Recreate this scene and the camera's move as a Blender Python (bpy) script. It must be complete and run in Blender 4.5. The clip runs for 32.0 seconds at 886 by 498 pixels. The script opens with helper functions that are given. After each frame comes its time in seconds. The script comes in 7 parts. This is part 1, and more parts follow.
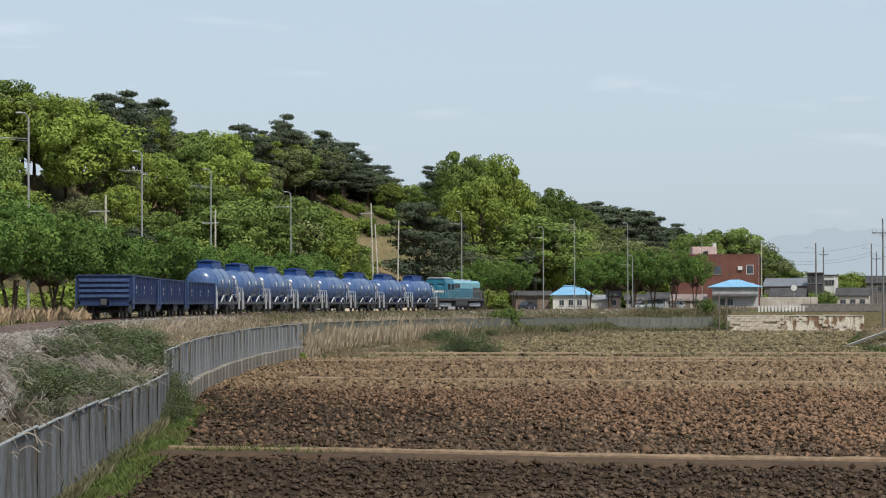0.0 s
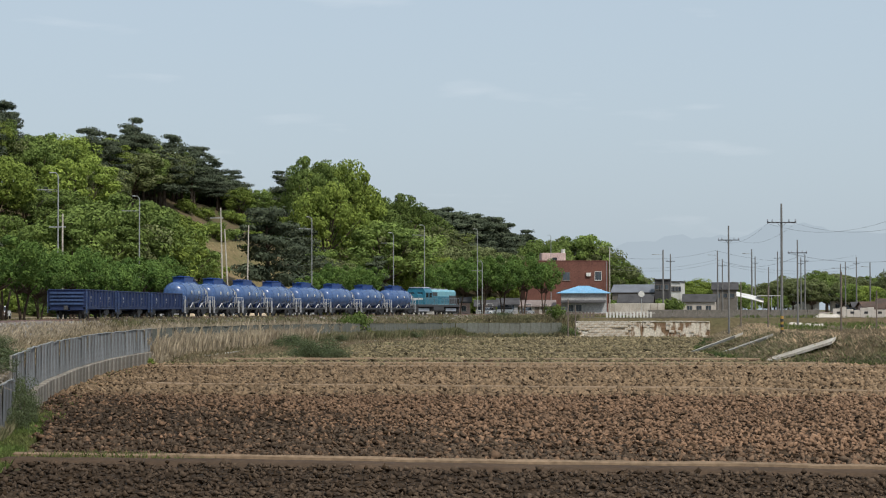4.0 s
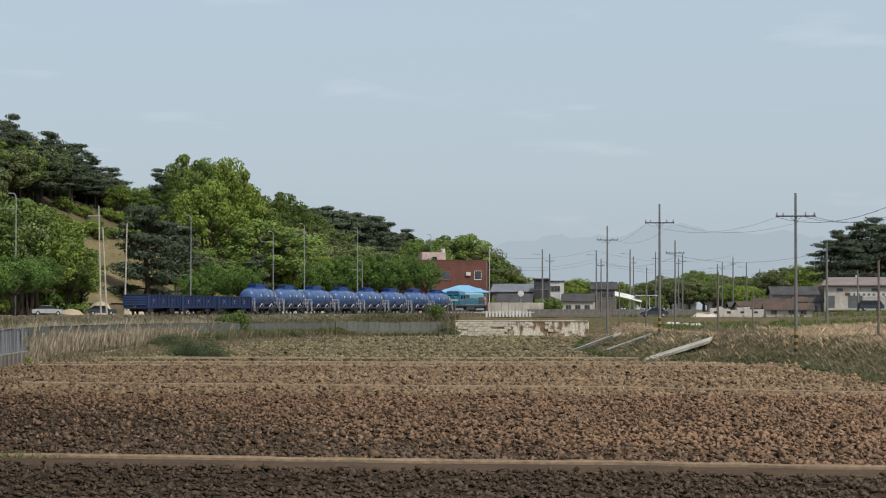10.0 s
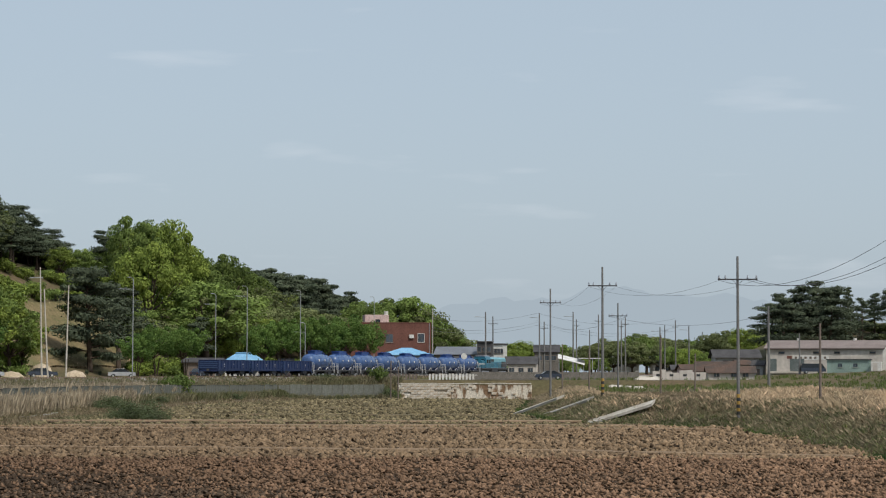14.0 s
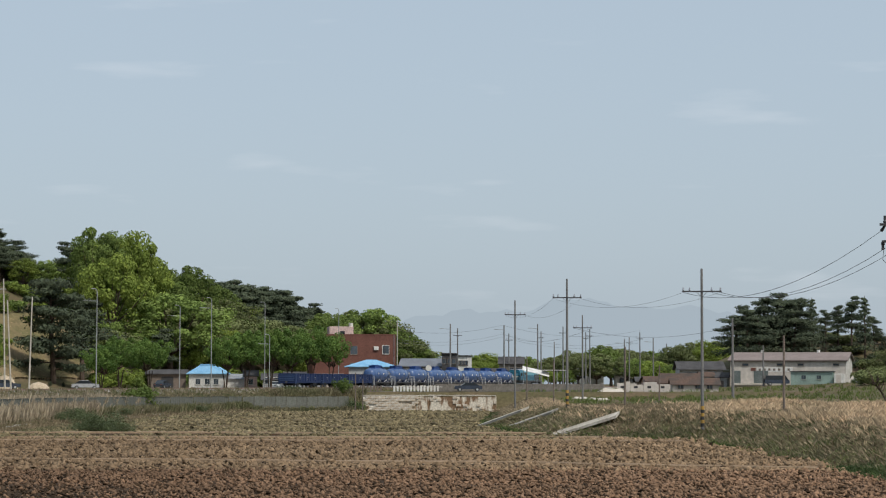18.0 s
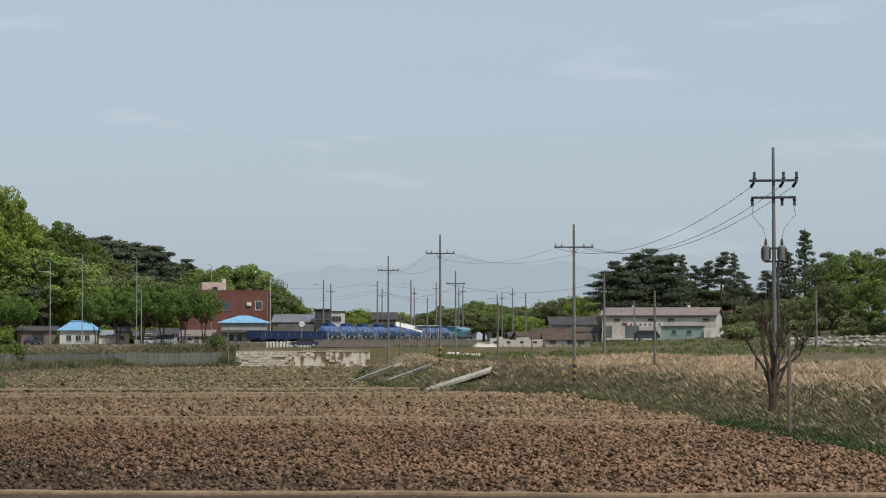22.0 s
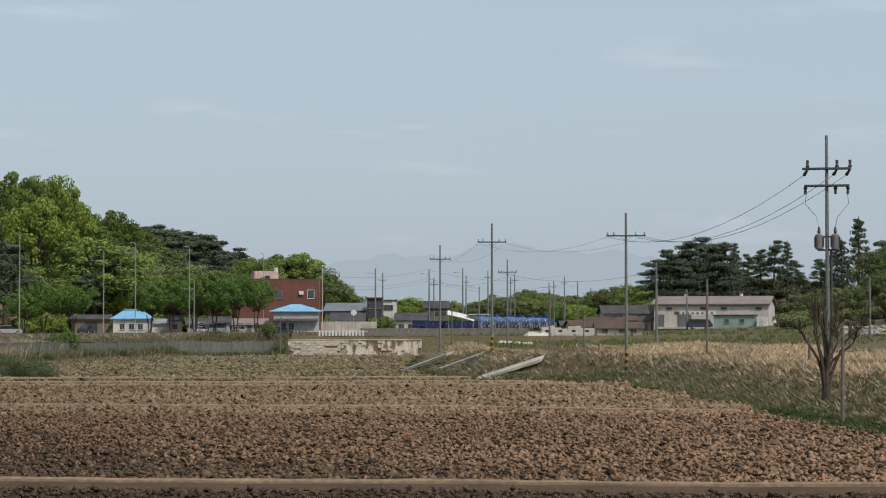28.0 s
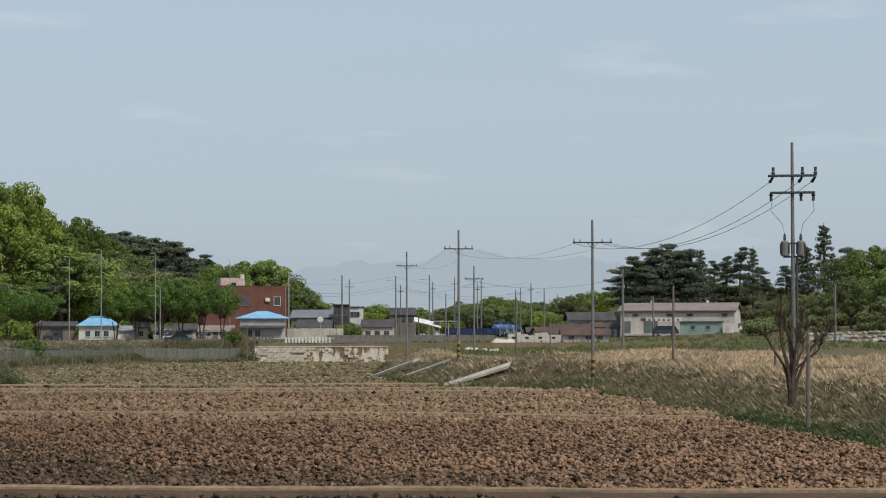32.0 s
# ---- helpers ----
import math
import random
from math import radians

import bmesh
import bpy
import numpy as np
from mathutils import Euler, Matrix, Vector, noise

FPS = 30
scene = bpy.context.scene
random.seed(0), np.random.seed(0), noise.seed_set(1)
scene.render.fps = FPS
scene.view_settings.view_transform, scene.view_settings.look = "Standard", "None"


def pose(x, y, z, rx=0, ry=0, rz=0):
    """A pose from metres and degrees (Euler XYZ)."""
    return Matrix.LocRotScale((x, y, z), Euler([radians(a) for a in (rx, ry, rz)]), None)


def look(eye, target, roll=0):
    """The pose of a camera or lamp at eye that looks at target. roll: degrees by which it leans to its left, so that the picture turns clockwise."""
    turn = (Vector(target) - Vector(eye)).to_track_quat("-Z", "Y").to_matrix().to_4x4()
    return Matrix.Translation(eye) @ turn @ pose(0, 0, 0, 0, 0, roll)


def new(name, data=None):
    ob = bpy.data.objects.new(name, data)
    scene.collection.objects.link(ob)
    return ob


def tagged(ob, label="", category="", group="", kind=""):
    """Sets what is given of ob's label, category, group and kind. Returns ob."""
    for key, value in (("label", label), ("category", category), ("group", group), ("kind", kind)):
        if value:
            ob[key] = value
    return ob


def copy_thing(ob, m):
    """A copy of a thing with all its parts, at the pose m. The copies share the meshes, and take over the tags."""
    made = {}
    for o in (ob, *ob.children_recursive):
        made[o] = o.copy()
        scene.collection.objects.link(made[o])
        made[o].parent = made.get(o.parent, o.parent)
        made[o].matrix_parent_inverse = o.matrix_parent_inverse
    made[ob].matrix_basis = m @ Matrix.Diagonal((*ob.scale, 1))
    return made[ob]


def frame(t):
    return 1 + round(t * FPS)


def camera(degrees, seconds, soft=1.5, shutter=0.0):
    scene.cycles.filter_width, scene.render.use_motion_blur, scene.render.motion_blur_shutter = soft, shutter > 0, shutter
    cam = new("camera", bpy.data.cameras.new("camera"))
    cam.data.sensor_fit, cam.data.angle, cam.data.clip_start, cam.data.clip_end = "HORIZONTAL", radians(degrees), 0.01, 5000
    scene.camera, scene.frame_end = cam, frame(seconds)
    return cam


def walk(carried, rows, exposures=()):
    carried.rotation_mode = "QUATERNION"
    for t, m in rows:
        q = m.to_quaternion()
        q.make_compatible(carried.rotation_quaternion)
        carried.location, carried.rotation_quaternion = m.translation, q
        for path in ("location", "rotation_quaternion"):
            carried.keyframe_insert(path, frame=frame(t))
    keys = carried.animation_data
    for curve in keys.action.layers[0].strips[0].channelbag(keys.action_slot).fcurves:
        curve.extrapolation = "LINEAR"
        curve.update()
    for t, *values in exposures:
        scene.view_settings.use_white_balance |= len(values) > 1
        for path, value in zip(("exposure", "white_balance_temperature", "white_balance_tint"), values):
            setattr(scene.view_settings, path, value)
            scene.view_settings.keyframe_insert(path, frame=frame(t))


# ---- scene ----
from collections import namedtuple

# The whole shot is taken from one standpoint, a few metres above the fields, with a long lens.
EYE = Vector((0, 0, 4.3))


def aim(yaw, pitch):
    """A point straight ahead for a heading (degrees clockwise from +y) and a pitch."""
    a, b = radians(yaw), radians(pitch)
    return EYE + 100 * Vector((math.sin(a) * math.cos(b), math.cos(a) * math.cos(b), math.sin(b)))


cam = camera(23.9, 32.0, soft=1.1)
walk(cam, [(t, look(EYE, aim(yaw, pitch), roll)) for t, yaw, pitch, roll in [
    (0, -8.892, 1.521, -0.186), (0.5, -9.077, 1.546, -0.169), (1, -8.536, 1.588, -0.133), (1.5, -7.160, 1.654, -0.131),
    (2, -7.047, 1.644, -0.042), (2.5, -6.974, 1.674, -0.106), (3, -5.638, 1.689, -0.079), (3.5, -5.024, 1.685, -0.062),
    (4, -4.793, 1.663, -0.067), (4.5, -4.254, 1.651, -0.085), (6.5, -3.544, 1.754, 0.057), (7, -3.175, 1.738, 0.061),
    (7.5, -2.828, 1.739, 0.044), (8, -2.450, 1.759, 0.052), (8.5, -2.222, 1.689, 0.051), (9, -2.079, 1.671, 0.048),
    (9.5, -1.891, 1.645, 0.083), (10, -1.510, 1.638, 0.039), (10.5, -1.132, 1.642, 0.103), (11, -0.806, 1.754, 0.153),
    (11.5, -0.761, 3.098, 0.076), (12, -0.506, 3.301, 0.083), (12.5, -0.188, 3.303, 0.092), (13, -0.047, 3.350, 0.064),
    (13.5, 0.042, 3.351, 0.075), (15.5, 0.007, 3.466, 0.139), (16, 0.395, 3.550, 0.167), (16.5, 0.295, 3.554, 0.160),
    (17, 0.483, 3.607, 0.162), (17.5, 0.672, 3.652, 0.106), (18, 1.006, 3.677, 0.102), (18.5, 1.473, 3.684, 0.079),
    (19, 1.944, 3.725, 0.085), (19.5, 2.467, 3.729, 0.042), (20, 2.972, 3.136, 0.053), (20.5, 3.464, 2.494, -0.009),
    (21, 4.149, 2.513, -0.068), (21.5, 4.495, 2.512, -0.082), (22, 4.478, 2.467, -0.063), (22.5, 4.831, 2.488, -0.095),
    (23, 4.728, 2.469, -0.047), (23.5, 4.938, 2.488, -0.097), (24, 5.159, 2.492, -0.059), (24.5, 5.218, 2.477, -0.038),
    (25, 5.003, 2.468, -0.060), (25.5, 4.666, 2.108, -0.059), (26, 3.808, 2.194, 0.038), (26.5, 2.886, 2.123, -0.101),
    (28.5, 3.162, 2.206, -0.029), (29, 3.275, 2.277, -0.037), (29.5, 3.368, 2.300, -0.036), (30, 3.252, 2.301, -0.034),
    (30.5, 3.271, 2.325, -0.042), (31, 3.411, 2.325, -0.046), (31.5, 3.876, 2.320, -0.077), (32, 3.974, 2.343, -0.078),
]], exposures=[(0, 0.25), (4, 0.12), (9, 0.07), (10.8, 0.06), (12, 0.0), (32, 0.0)])

# ---------------------------------------------------------------- sky and sun
SUN_DIR = Vector((0.50, -0.62, 1.05)).normalized()      # towards the sun
world = bpy.data.worlds.new("sky")
scene.world = world
world.use_nodes = True
wn, wl = world.node_tree.nodes, world.node_tree.links
wn.clear()
w_out = wn.new("ShaderNodeOutputWorld")
w_bg = wn.new("ShaderNodeBackground")
w_sky = wn.new("ShaderNodeTexSky")
w_sky.sky_type = "NISHITA"
w_sky.sun_disc = False
w_sky.sun_elevation = math.asin(SUN_DIR.z)
w_sky.sun_rotation = math.atan2(SUN_DIR.x, SUN_DIR.y)
w_sky.air_density, w_sky.dust_density, w_sky.ozone_density = 1.0, 3.0, 1.0
w_bg.inputs["Strength"].default_value = 0.12
w_coord = wn.new("ShaderNodeTexCoord")
w_map = wn.new("ShaderNodeMapping")
w_map.inputs["Scale"].default_value = (7.0, 7.0, 44.0)
w_noise = wn.new("ShaderNodeTexNoise")
w_noise.inputs["Scale"].default_value = 1.3
w_noise.inputs["Detail"].default_value = 6
w_ramp = wn.new("ShaderNodeValToRGB")
w_ramp.color_ramp.elements[0].position, w_ramp.color_ramp.elements[1].position = 0.60, 0.80
w_ramp.color_ramp.elements[1].color = (0.30, 0.30, 0.30, 1)
w_grey = wn.new("ShaderNodeMixRGB")
w_grey.inputs["Fac"].default_value = 0.72
w_grey.inputs["Color2"].default_value = (4.2, 5.0, 5.75, 1)
w_mix = wn.new("ShaderNodeMixRGB")
w_mix.inputs["Color2"].default_value = (6.6, 6.9, 7.3, 1)
wl.new(w_coord.outputs["Generated"], w_map.inputs["Vector"])
wl.new(w_map.outputs["Vector"], w_noise.inputs["Vector"])
wl.new(w_noise.outputs["Fac"], w_ramp.inputs["Fac"])
wl.new(w_sky.outputs["Color"], w_grey.inputs["Color1"])
wl.new(w_grey.outputs["Color"], w_mix.inputs["Color1"])
wl.new(w_ramp.outputs["Color"], w_mix.inputs["Fac"])
wl.new(w_mix.outputs["Color"], w_bg.inputs["Color"])
wl.new(w_bg.outputs["Background"], w_out.inputs["Surface"])

sun = new("sun", bpy.data.lights.new("sun", "SUN"))
sun.data.energy, sun.data.angle, sun.data.color = 3.1, radians(0.8), (1.0, 0.95, 0.87)
sun.matrix_world = look(SUN_DIR * 50, (0, 0, 0))


# ---------------------------------------------------------------- materials
def material(name, base, rough=0.8, metal=0.0, second=None, scale=1.0, fine=12.0, bump=0.15, per=None, spread=0.25,
             translucent=0.0, dark=0.7, contrast=0.5, stretch=None, tone=0.0, drift=0.0):
    """Two scales of noise between two colours, grain in the relief, and a random tint for each object or loose piece."""
    mat = bpy.data.materials.new(name)
    mat.use_nodes = True
    n, l = mat.node_tree.nodes, mat.node_tree.links
    bsdf = n["Principled BSDF"]
    bsdf.inputs["Roughness"].default_value, bsdf.inputs["Metallic"].default_value = rough, metal
    bsdf.inputs["Specular IOR Level"].default_value = 0.12 if rough >= 0.9 else 0.5
    coord = n.new("ShaderNodeTexCoord")
    big, small = n.new("ShaderNodeTexNoise"), n.new("ShaderNodeTexNoise")
    big.inputs["Scale"].default_value, small.inputs["Scale"].default_value = scale, fine
    big.inputs["Detail"].default_value, small.inputs["Detail"].default_value = 5, 4
    source = "Object"
    if stretch:
        mapping = n.new("ShaderNodeMapping")
        mapping.inputs["Scale"].default_value = stretch
        l.new(coord.outputs[source], mapping.inputs["Vector"])
        l.new(mapping.outputs["Vector"], big.inputs["Vector"])
    else:
        l.new(coord.outputs[source], big.inputs["Vector"])
    l.new(coord.outputs[source], small.inputs["Vector"])
    ramp = n.new("ShaderNodeValToRGB")
    ramp.color_ramp.elements[0].position = 0.5 - contrast / 4
    ramp.color_ramp.elements[1].position = 0.5 + contrast / 4
    ramp.color_ramp.elements[0].color = (*base, 1)
    ramp.color_ramp.elements[1].color = (*(second or [min(1, c * 1.25) for c in base]), 1)
    l.new(big.outputs["Fac"], ramp.inputs["Fac"])
    grain = n.new("ShaderNodeMapRange")
    grain.inputs["From Min"].default_value, grain.inputs["From Max"].default_value = 0.3, 0.7
    grain.inputs["To Min"].default_value, grain.inputs["To Max"].default_value = dark, 1.15
    l.new(small.outputs["Fac"], grain.inputs["Value"])
    mul = n.new("ShaderNodeMixRGB")
    mul.blend_type = "MULTIPLY"
    mul.inputs["Fac"].default_value = 1
    l.new(ramp.outputs["Color"], mul.inputs["Color1"])
    l.new(grain.outputs["Result"], mul.inputs["Color2"])
    out = mul.outputs["Color"]
    if per:
        rnd = n.new("ShaderNodeObjectInfo" if per == "object" else "ShaderNodeNewGeometry")
        rng = n.new("ShaderNodeMapRange")
        rng.inputs["To Min"].default_value, rng.inputs["To Max"].default_value = 1 - spread, 1 + spread
        l.new(rnd.outputs["Random" if per == "object" else "Random Per Island"], rng.inputs["Value"])
        tint = n.new("ShaderNodeMixRGB")
        tint.blend_type = "MULTIPLY"
        tint.inputs["Fac"].default_value = 1
        l.new(out, tint.inputs["Color1"])
        l.new(rng.outputs["Result"], tint.inputs["Color2"])
        out = tint.outputs["Color"]
    if tone:
        each, shade, mix_tone = n.new("ShaderNodeObjectInfo"), n.new("ShaderNodeMapRange"), n.new("ShaderNodeMixRGB")
        shade.inputs["To Min"].default_value, shade.inputs["To Max"].default_value = 1 - tone, 1 + tone
        l.new(each.outputs["Random"], shade.inputs["Value"])
        mix_tone.blend_type = "MULTIPLY"
        mix_tone.inputs["Fac"].default_value = 1
        l.new(out, mix_tone.inputs["Color1"])
        l.new(shade.outputs["Result"], mix_tone.inputs["Color2"])
        out = mix_tone.outputs["Color"]
    if drift:                                  # paler soil towards the bank, darker towards the railway
        split, dry, mix_drift = n.new("ShaderNodeSeparateXYZ"), n.new("ShaderNodeMapRange"), n.new("ShaderNodeMixRGB")
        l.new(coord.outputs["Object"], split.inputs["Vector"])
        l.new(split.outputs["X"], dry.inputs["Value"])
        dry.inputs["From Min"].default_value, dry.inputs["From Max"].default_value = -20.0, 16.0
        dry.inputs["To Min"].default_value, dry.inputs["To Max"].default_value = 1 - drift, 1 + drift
        mix_drift.blend_type = "MULTIPLY"
        mix_drift.inputs["Fac"].default_value = 1
        l.new(out, mix_drift.inputs["Color1"])
        l.new(dry.outputs["Result"], mix_drift.inputs["Color2"])
        out = mix_drift.outputs["Color"]
    l.new(out, bsdf.inputs["Base Color"])
    if bump:
        bmp = n.new("ShaderNodeBump")
        bmp.inputs["Strength"].default_value = bump
        bmp.inputs["Distance"].default_value = 0.05
        l.new(small.outputs["Fac"], bmp.inputs["Height"])
        l.new(bmp.outputs["Normal"], bsdf.inputs["Normal"])
    if translucent:
        tr, mix = n.new("ShaderNodeBsdfTranslucent"), n.new("ShaderNodeMixShader")
        l.new(out, tr.inputs["Color"])
        mix.inputs["Fac"].default_value = translucent
        l.new(bsdf.outputs["BSDF"], mix.inputs[1])
        l.new(tr.outputs["BSDF"], mix.inputs[2])
        l.new(mix.outputs["Shader"], n["Material Output"].inputs["Surface"])
    return mat


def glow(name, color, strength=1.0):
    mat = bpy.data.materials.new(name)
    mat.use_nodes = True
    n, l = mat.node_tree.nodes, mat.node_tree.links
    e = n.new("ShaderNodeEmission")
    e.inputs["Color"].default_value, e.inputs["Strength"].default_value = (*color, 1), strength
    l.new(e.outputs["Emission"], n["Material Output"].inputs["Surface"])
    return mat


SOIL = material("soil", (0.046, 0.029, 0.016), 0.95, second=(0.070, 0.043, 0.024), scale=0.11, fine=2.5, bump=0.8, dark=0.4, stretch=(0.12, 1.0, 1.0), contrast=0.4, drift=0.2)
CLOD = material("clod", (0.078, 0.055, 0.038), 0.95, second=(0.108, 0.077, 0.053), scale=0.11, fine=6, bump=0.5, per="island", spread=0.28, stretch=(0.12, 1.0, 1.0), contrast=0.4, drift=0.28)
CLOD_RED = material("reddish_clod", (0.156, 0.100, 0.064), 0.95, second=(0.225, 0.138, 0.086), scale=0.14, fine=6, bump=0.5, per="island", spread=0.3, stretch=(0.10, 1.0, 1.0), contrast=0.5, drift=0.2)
CLOD_PALE = material("pale_clod", (0.172, 0.118, 0.072), 0.95, second=(0.240, 0.168, 0.104), scale=0.10, fine=5, bump=0.4, per="island", spread=0.35, stretch=(0.10, 1.0, 1.0), contrast=0.5, drift=0.12)
FALLOW = material("fallow_crumbs", (0.135, 0.110, 0.062), 0.95, second=(0.180, 0.148, 0.086), scale=0.12, fine=5, bump=0.4, per="island", spread=0.6, stretch=(0.12, 1.0, 1.0))
# dark clods: the shade in the cracks between clods, put in as colour
GAP_DARK = material("dark_gap_clod", (0.032, 0.021, 0.013), 0.95, second=(0.052, 0.034, 0.020), scale=0.2, fine=5, bump=0.4, per="island", spread=0.4)
DARK_CONCRETE = material("dark_concrete", (0.19, 0.175, 0.155), 0.9, second=(0.14, 0.125, 0.11), scale=0.4, fine=5, bump=0.3)
EARTH = material("earth", (0.130, 0.098, 0.058), 0.95, second=(0.090, 0.084, 0.040), scale=0.12, fine=2.0, bump=0.5)
PATH_DIRT = material("pale_crest_earth", (0.205, 0.145, 0.094), 0.95, scale=0.4, fine=5, bump=0.3)
HAY = material("pale_dead_weeds", (0.47, 0.395, 0.285), 0.9, second=(0.36, 0.30, 0.215), scale=0.15, fine=2, bump=0, per="island", spread=0.4, translucent=0.35)
BARE_SLOPE = material("bare_slope", (0.205, 0.135, 0.092), 0.95, second=(0.15, 0.12, 0.07), scale=0.15, fine=2, bump=0.4)
OLIVE_GRASS = material("olive_grass", (0.150, 0.156, 0.078), 0.9, second=(0.215, 0.195, 0.118), scale=0.25, fine=2, bump=0, per="island", spread=0.4, translucent=0.25)
BANK_DIRT = material("packed_soil", (0.066, 0.044, 0.029), 0.95, second=(0.090, 0.060, 0.039), scale=0.5, fine=6, bump=0.4)
PALE_METAL = material("pale_metal", (0.33, 0.34, 0.35), 0.55, 0.2, second=(0.22, 0.23, 0.25), scale=2, fine=12, bump=0.03)
RAILING = material("pale_railing_paint", (0.52, 0.53, 0.54), 0.5, 0.0, second=(0.38, 0.39, 0.41), scale=2, fine=12, bump=0.03)
FURROW = material("furrow_earth", (0.165, 0.125, 0.080), 0.95, second=(0.12, 0.10, 0.058), scale=0.2, fine=4, bump=0.4)
BALLAST = material("ballast", (0.25, 0.23, 0.205), 0.9, second=(0.34, 0.315, 0.28), scale=0.5, fine=9, bump=1.0, dark=0.45)
RAIL = material("rusty_rail", (0.16, 0.085, 0.055), 0.55, 0.6, scale=2, fine=20)
SLEEPER = material("sleeper", (0.33, 0.31, 0.28), 0.9, scale=2, fine=20)
CONCRETE = material("concrete", (0.36, 0.34, 0.30), 0.9, second=(0.26, 0.245, 0.215), scale=0.5, fine=6, bump=0.3)
WALL_CONCRETE = material("stained_concrete", (0.27, 0.245, 0.21), 0.9, second=(0.155, 0.135, 0.11), scale=0.9, fine=5, bump=0.4, per="object", spread=0.14, stretch=(1.5, 1.5, 0.5), contrast=0.4)
PALE_CONCRETE = material("pale_concrete", (0.55, 0.51, 0.45), 0.9, second=(0.40, 0.36, 0.30), scale=0.5, fine=6, bump=0.3)
FENCE = material("fence_metal", (0.255, 0.275, 0.285), 0.7, 0.1, second=(0.120, 0.112, 0.104), scale=0.9, fine=5, bump=0.1, per="object", spread=0.16, stretch=(4.0, 4.0, 0.35), contrast=0.35)
FENCE_LOW = material("dull_fence_metal", (0.150, 0.163, 0.175), 0.8, 0.05, second=(0.085, 0.078, 0.070), scale=0.9, fine=5, bump=0.1, per="object", spread=0.16, stretch=(4.0, 4.0, 0.35), contrast=0.35)
FENCE_OLD = material("old_fence_metal", (0.150, 0.156, 0.138), 0.9, 0.0, second=(0.105, 0.105, 0.084), scale=0.5, fine=4, bump=0.1, per="object", spread=0.10, stretch=(2.0, 2.0, 0.5), contrast=0.4)
POLE = material("pole_concrete", (0.150, 0.147, 0.142), 0.85, scale=0.7, fine=9, bump=0.1)
STEEL = material("galvanised_steel", (0.42, 0.43, 0.43), 0.45, 0.5, scale=2, fine=15, bump=0.05)
LAMP_STEEL = material("dull_galvanised_steel", (0.27, 0.28, 0.275), 0.6, 0.25, scale=2, fine=15, bump=0.05)
DARK_STEEL = material("dark_steel", (0.07, 0.07, 0.075), 0.6, 0.4, scale=2, fine=15, bump=0.05)
BLACK = material("black_paint", (0.025, 0.025, 0.027), 0.6, scale=2, fine=15)
YELLOW = material("yellow_paint", (0.34, 0.205, 0.04), 0.6, scale=2, fine=15)
WIRE = material("wire", (0.09, 0.09, 0.10), 0.6, 0.0, bump=0)
LEAF = material("leaf", (0.120, 0.172, 0.048), 0.9, second=(0.195, 0.262, 0.068), scale=0.35, fine=3, bump=0, per="island", spread=0.2, translucent=0.25, tone=0.3)
LEAF_FRESH = material("fresh_leaf", (0.172, 0.232, 0.050), 0.9, second=(0.255, 0.320, 0.068), scale=0.35, fine=3, bump=0, per="island", spread=0.2, translucent=0.26, tone=0.25)
LEAF_DEEP = material("deep_leaf", (0.078, 0.140, 0.036), 0.9, second=(0.135, 0.212, 0.050), scale=0.4, fine=3, bump=0, per="island", spread=0.22, translucent=0.25, tone=0.15)
NEEDLE = material("needles", (0.058, 0.074, 0.048), 0.9, second=(0.092, 0.112, 0.068), scale=0.4, fine=3, bump=0, per="island", spread=0.2, translucent=0.12, tone=0.2)
BARK = material("bark", (0.075, 0.055, 0.042), 0.95, second=(0.11, 0.085, 0.065), scale=1.5, fine=9, bump=0.6)
LEAF_DULL = material("dull_leaf", (0.074, 0.100, 0.036), 0.7, second=(0.110, 0.138, 0.058), scale=0.5, fine=3, bump=0, per="island", spread=0.45, translucent=0.25)
LEAF_OLIVE = material("olive_leaf", (0.140, 0.165, 0.068), 0.9, second=(0.190, 0.215, 0.092), scale=0.25, fine=3, bump=0, per="island", spread=0.25, translucent=0.24, tone=0.25)
TURF = material("dry_turf", (0.215, 0.160, 0.088), 0.95, second=(0.135, 0.125, 0.058), scale=0.12, fine=1.2, bump=0.4)
DRY = material("dry_grass", (0.40, 0.325, 0.215), 0.9, second=(0.275, 0.225, 0.145), scale=0.15, fine=2, bump=0, per="island", spread=0.4, translucent=0.25)
STRAW = material("straw", (0.62, 0.46, 0.30), 0.9, second=(0.50, 0.385, 0.25), scale=0.1, fine=2, bump=0, per="island", spread=0.3, translucent=0.25)
BROWN_GRASS = material("brown_grass", (0.285, 0.225, 0.150), 0.9, second=(0.195, 0.160, 0.098), scale=0.2, fine=2, bump=0, per="island", spread=0.3, translucent=0.2)
GRASS = material("green_grass", (0.10, 0.155, 0.03), 0.8, second=(0.15, 0.17, 0.05), scale=0.2, fine=2, bump=0, per="island", spread=0.35, translucent=0.3)
WEED = material("dark_weeds", (0.045, 0.082, 0.020), 0.8, second=(0.070, 0.098, 0.030), scale=0.3, fine=2, bump=0, per="island", spread=0.35, translucent=0.2)
TWIG = material("bare_twigs", (0.28, 0.25, 0.21), 0.9, second=(0.12, 0.10, 0.082), scale=0.5, fine=3, bump=0, per="island", spread=0.3)
BLUE_DEEP = material("deep_blue_paint", (0.005, 0.018, 0.076), 0.6, second=(0.008, 0.023, 0.086), scale=0.6, fine=5, bump=0.03, dark=0.7)
BLUE = material("tank_blue_paint", (0.042, 0.088, 0.215), 0.25, second=(0.058, 0.108, 0.240), scale=0.5, fine=4, bump=0.02, dark=0.75)
BLUE_LIGHT = material("lit_rib_and_ladder_blue", (0.035, 0.065, 0.15), 0.45, scale=0.8, fine=5, bump=0.02)
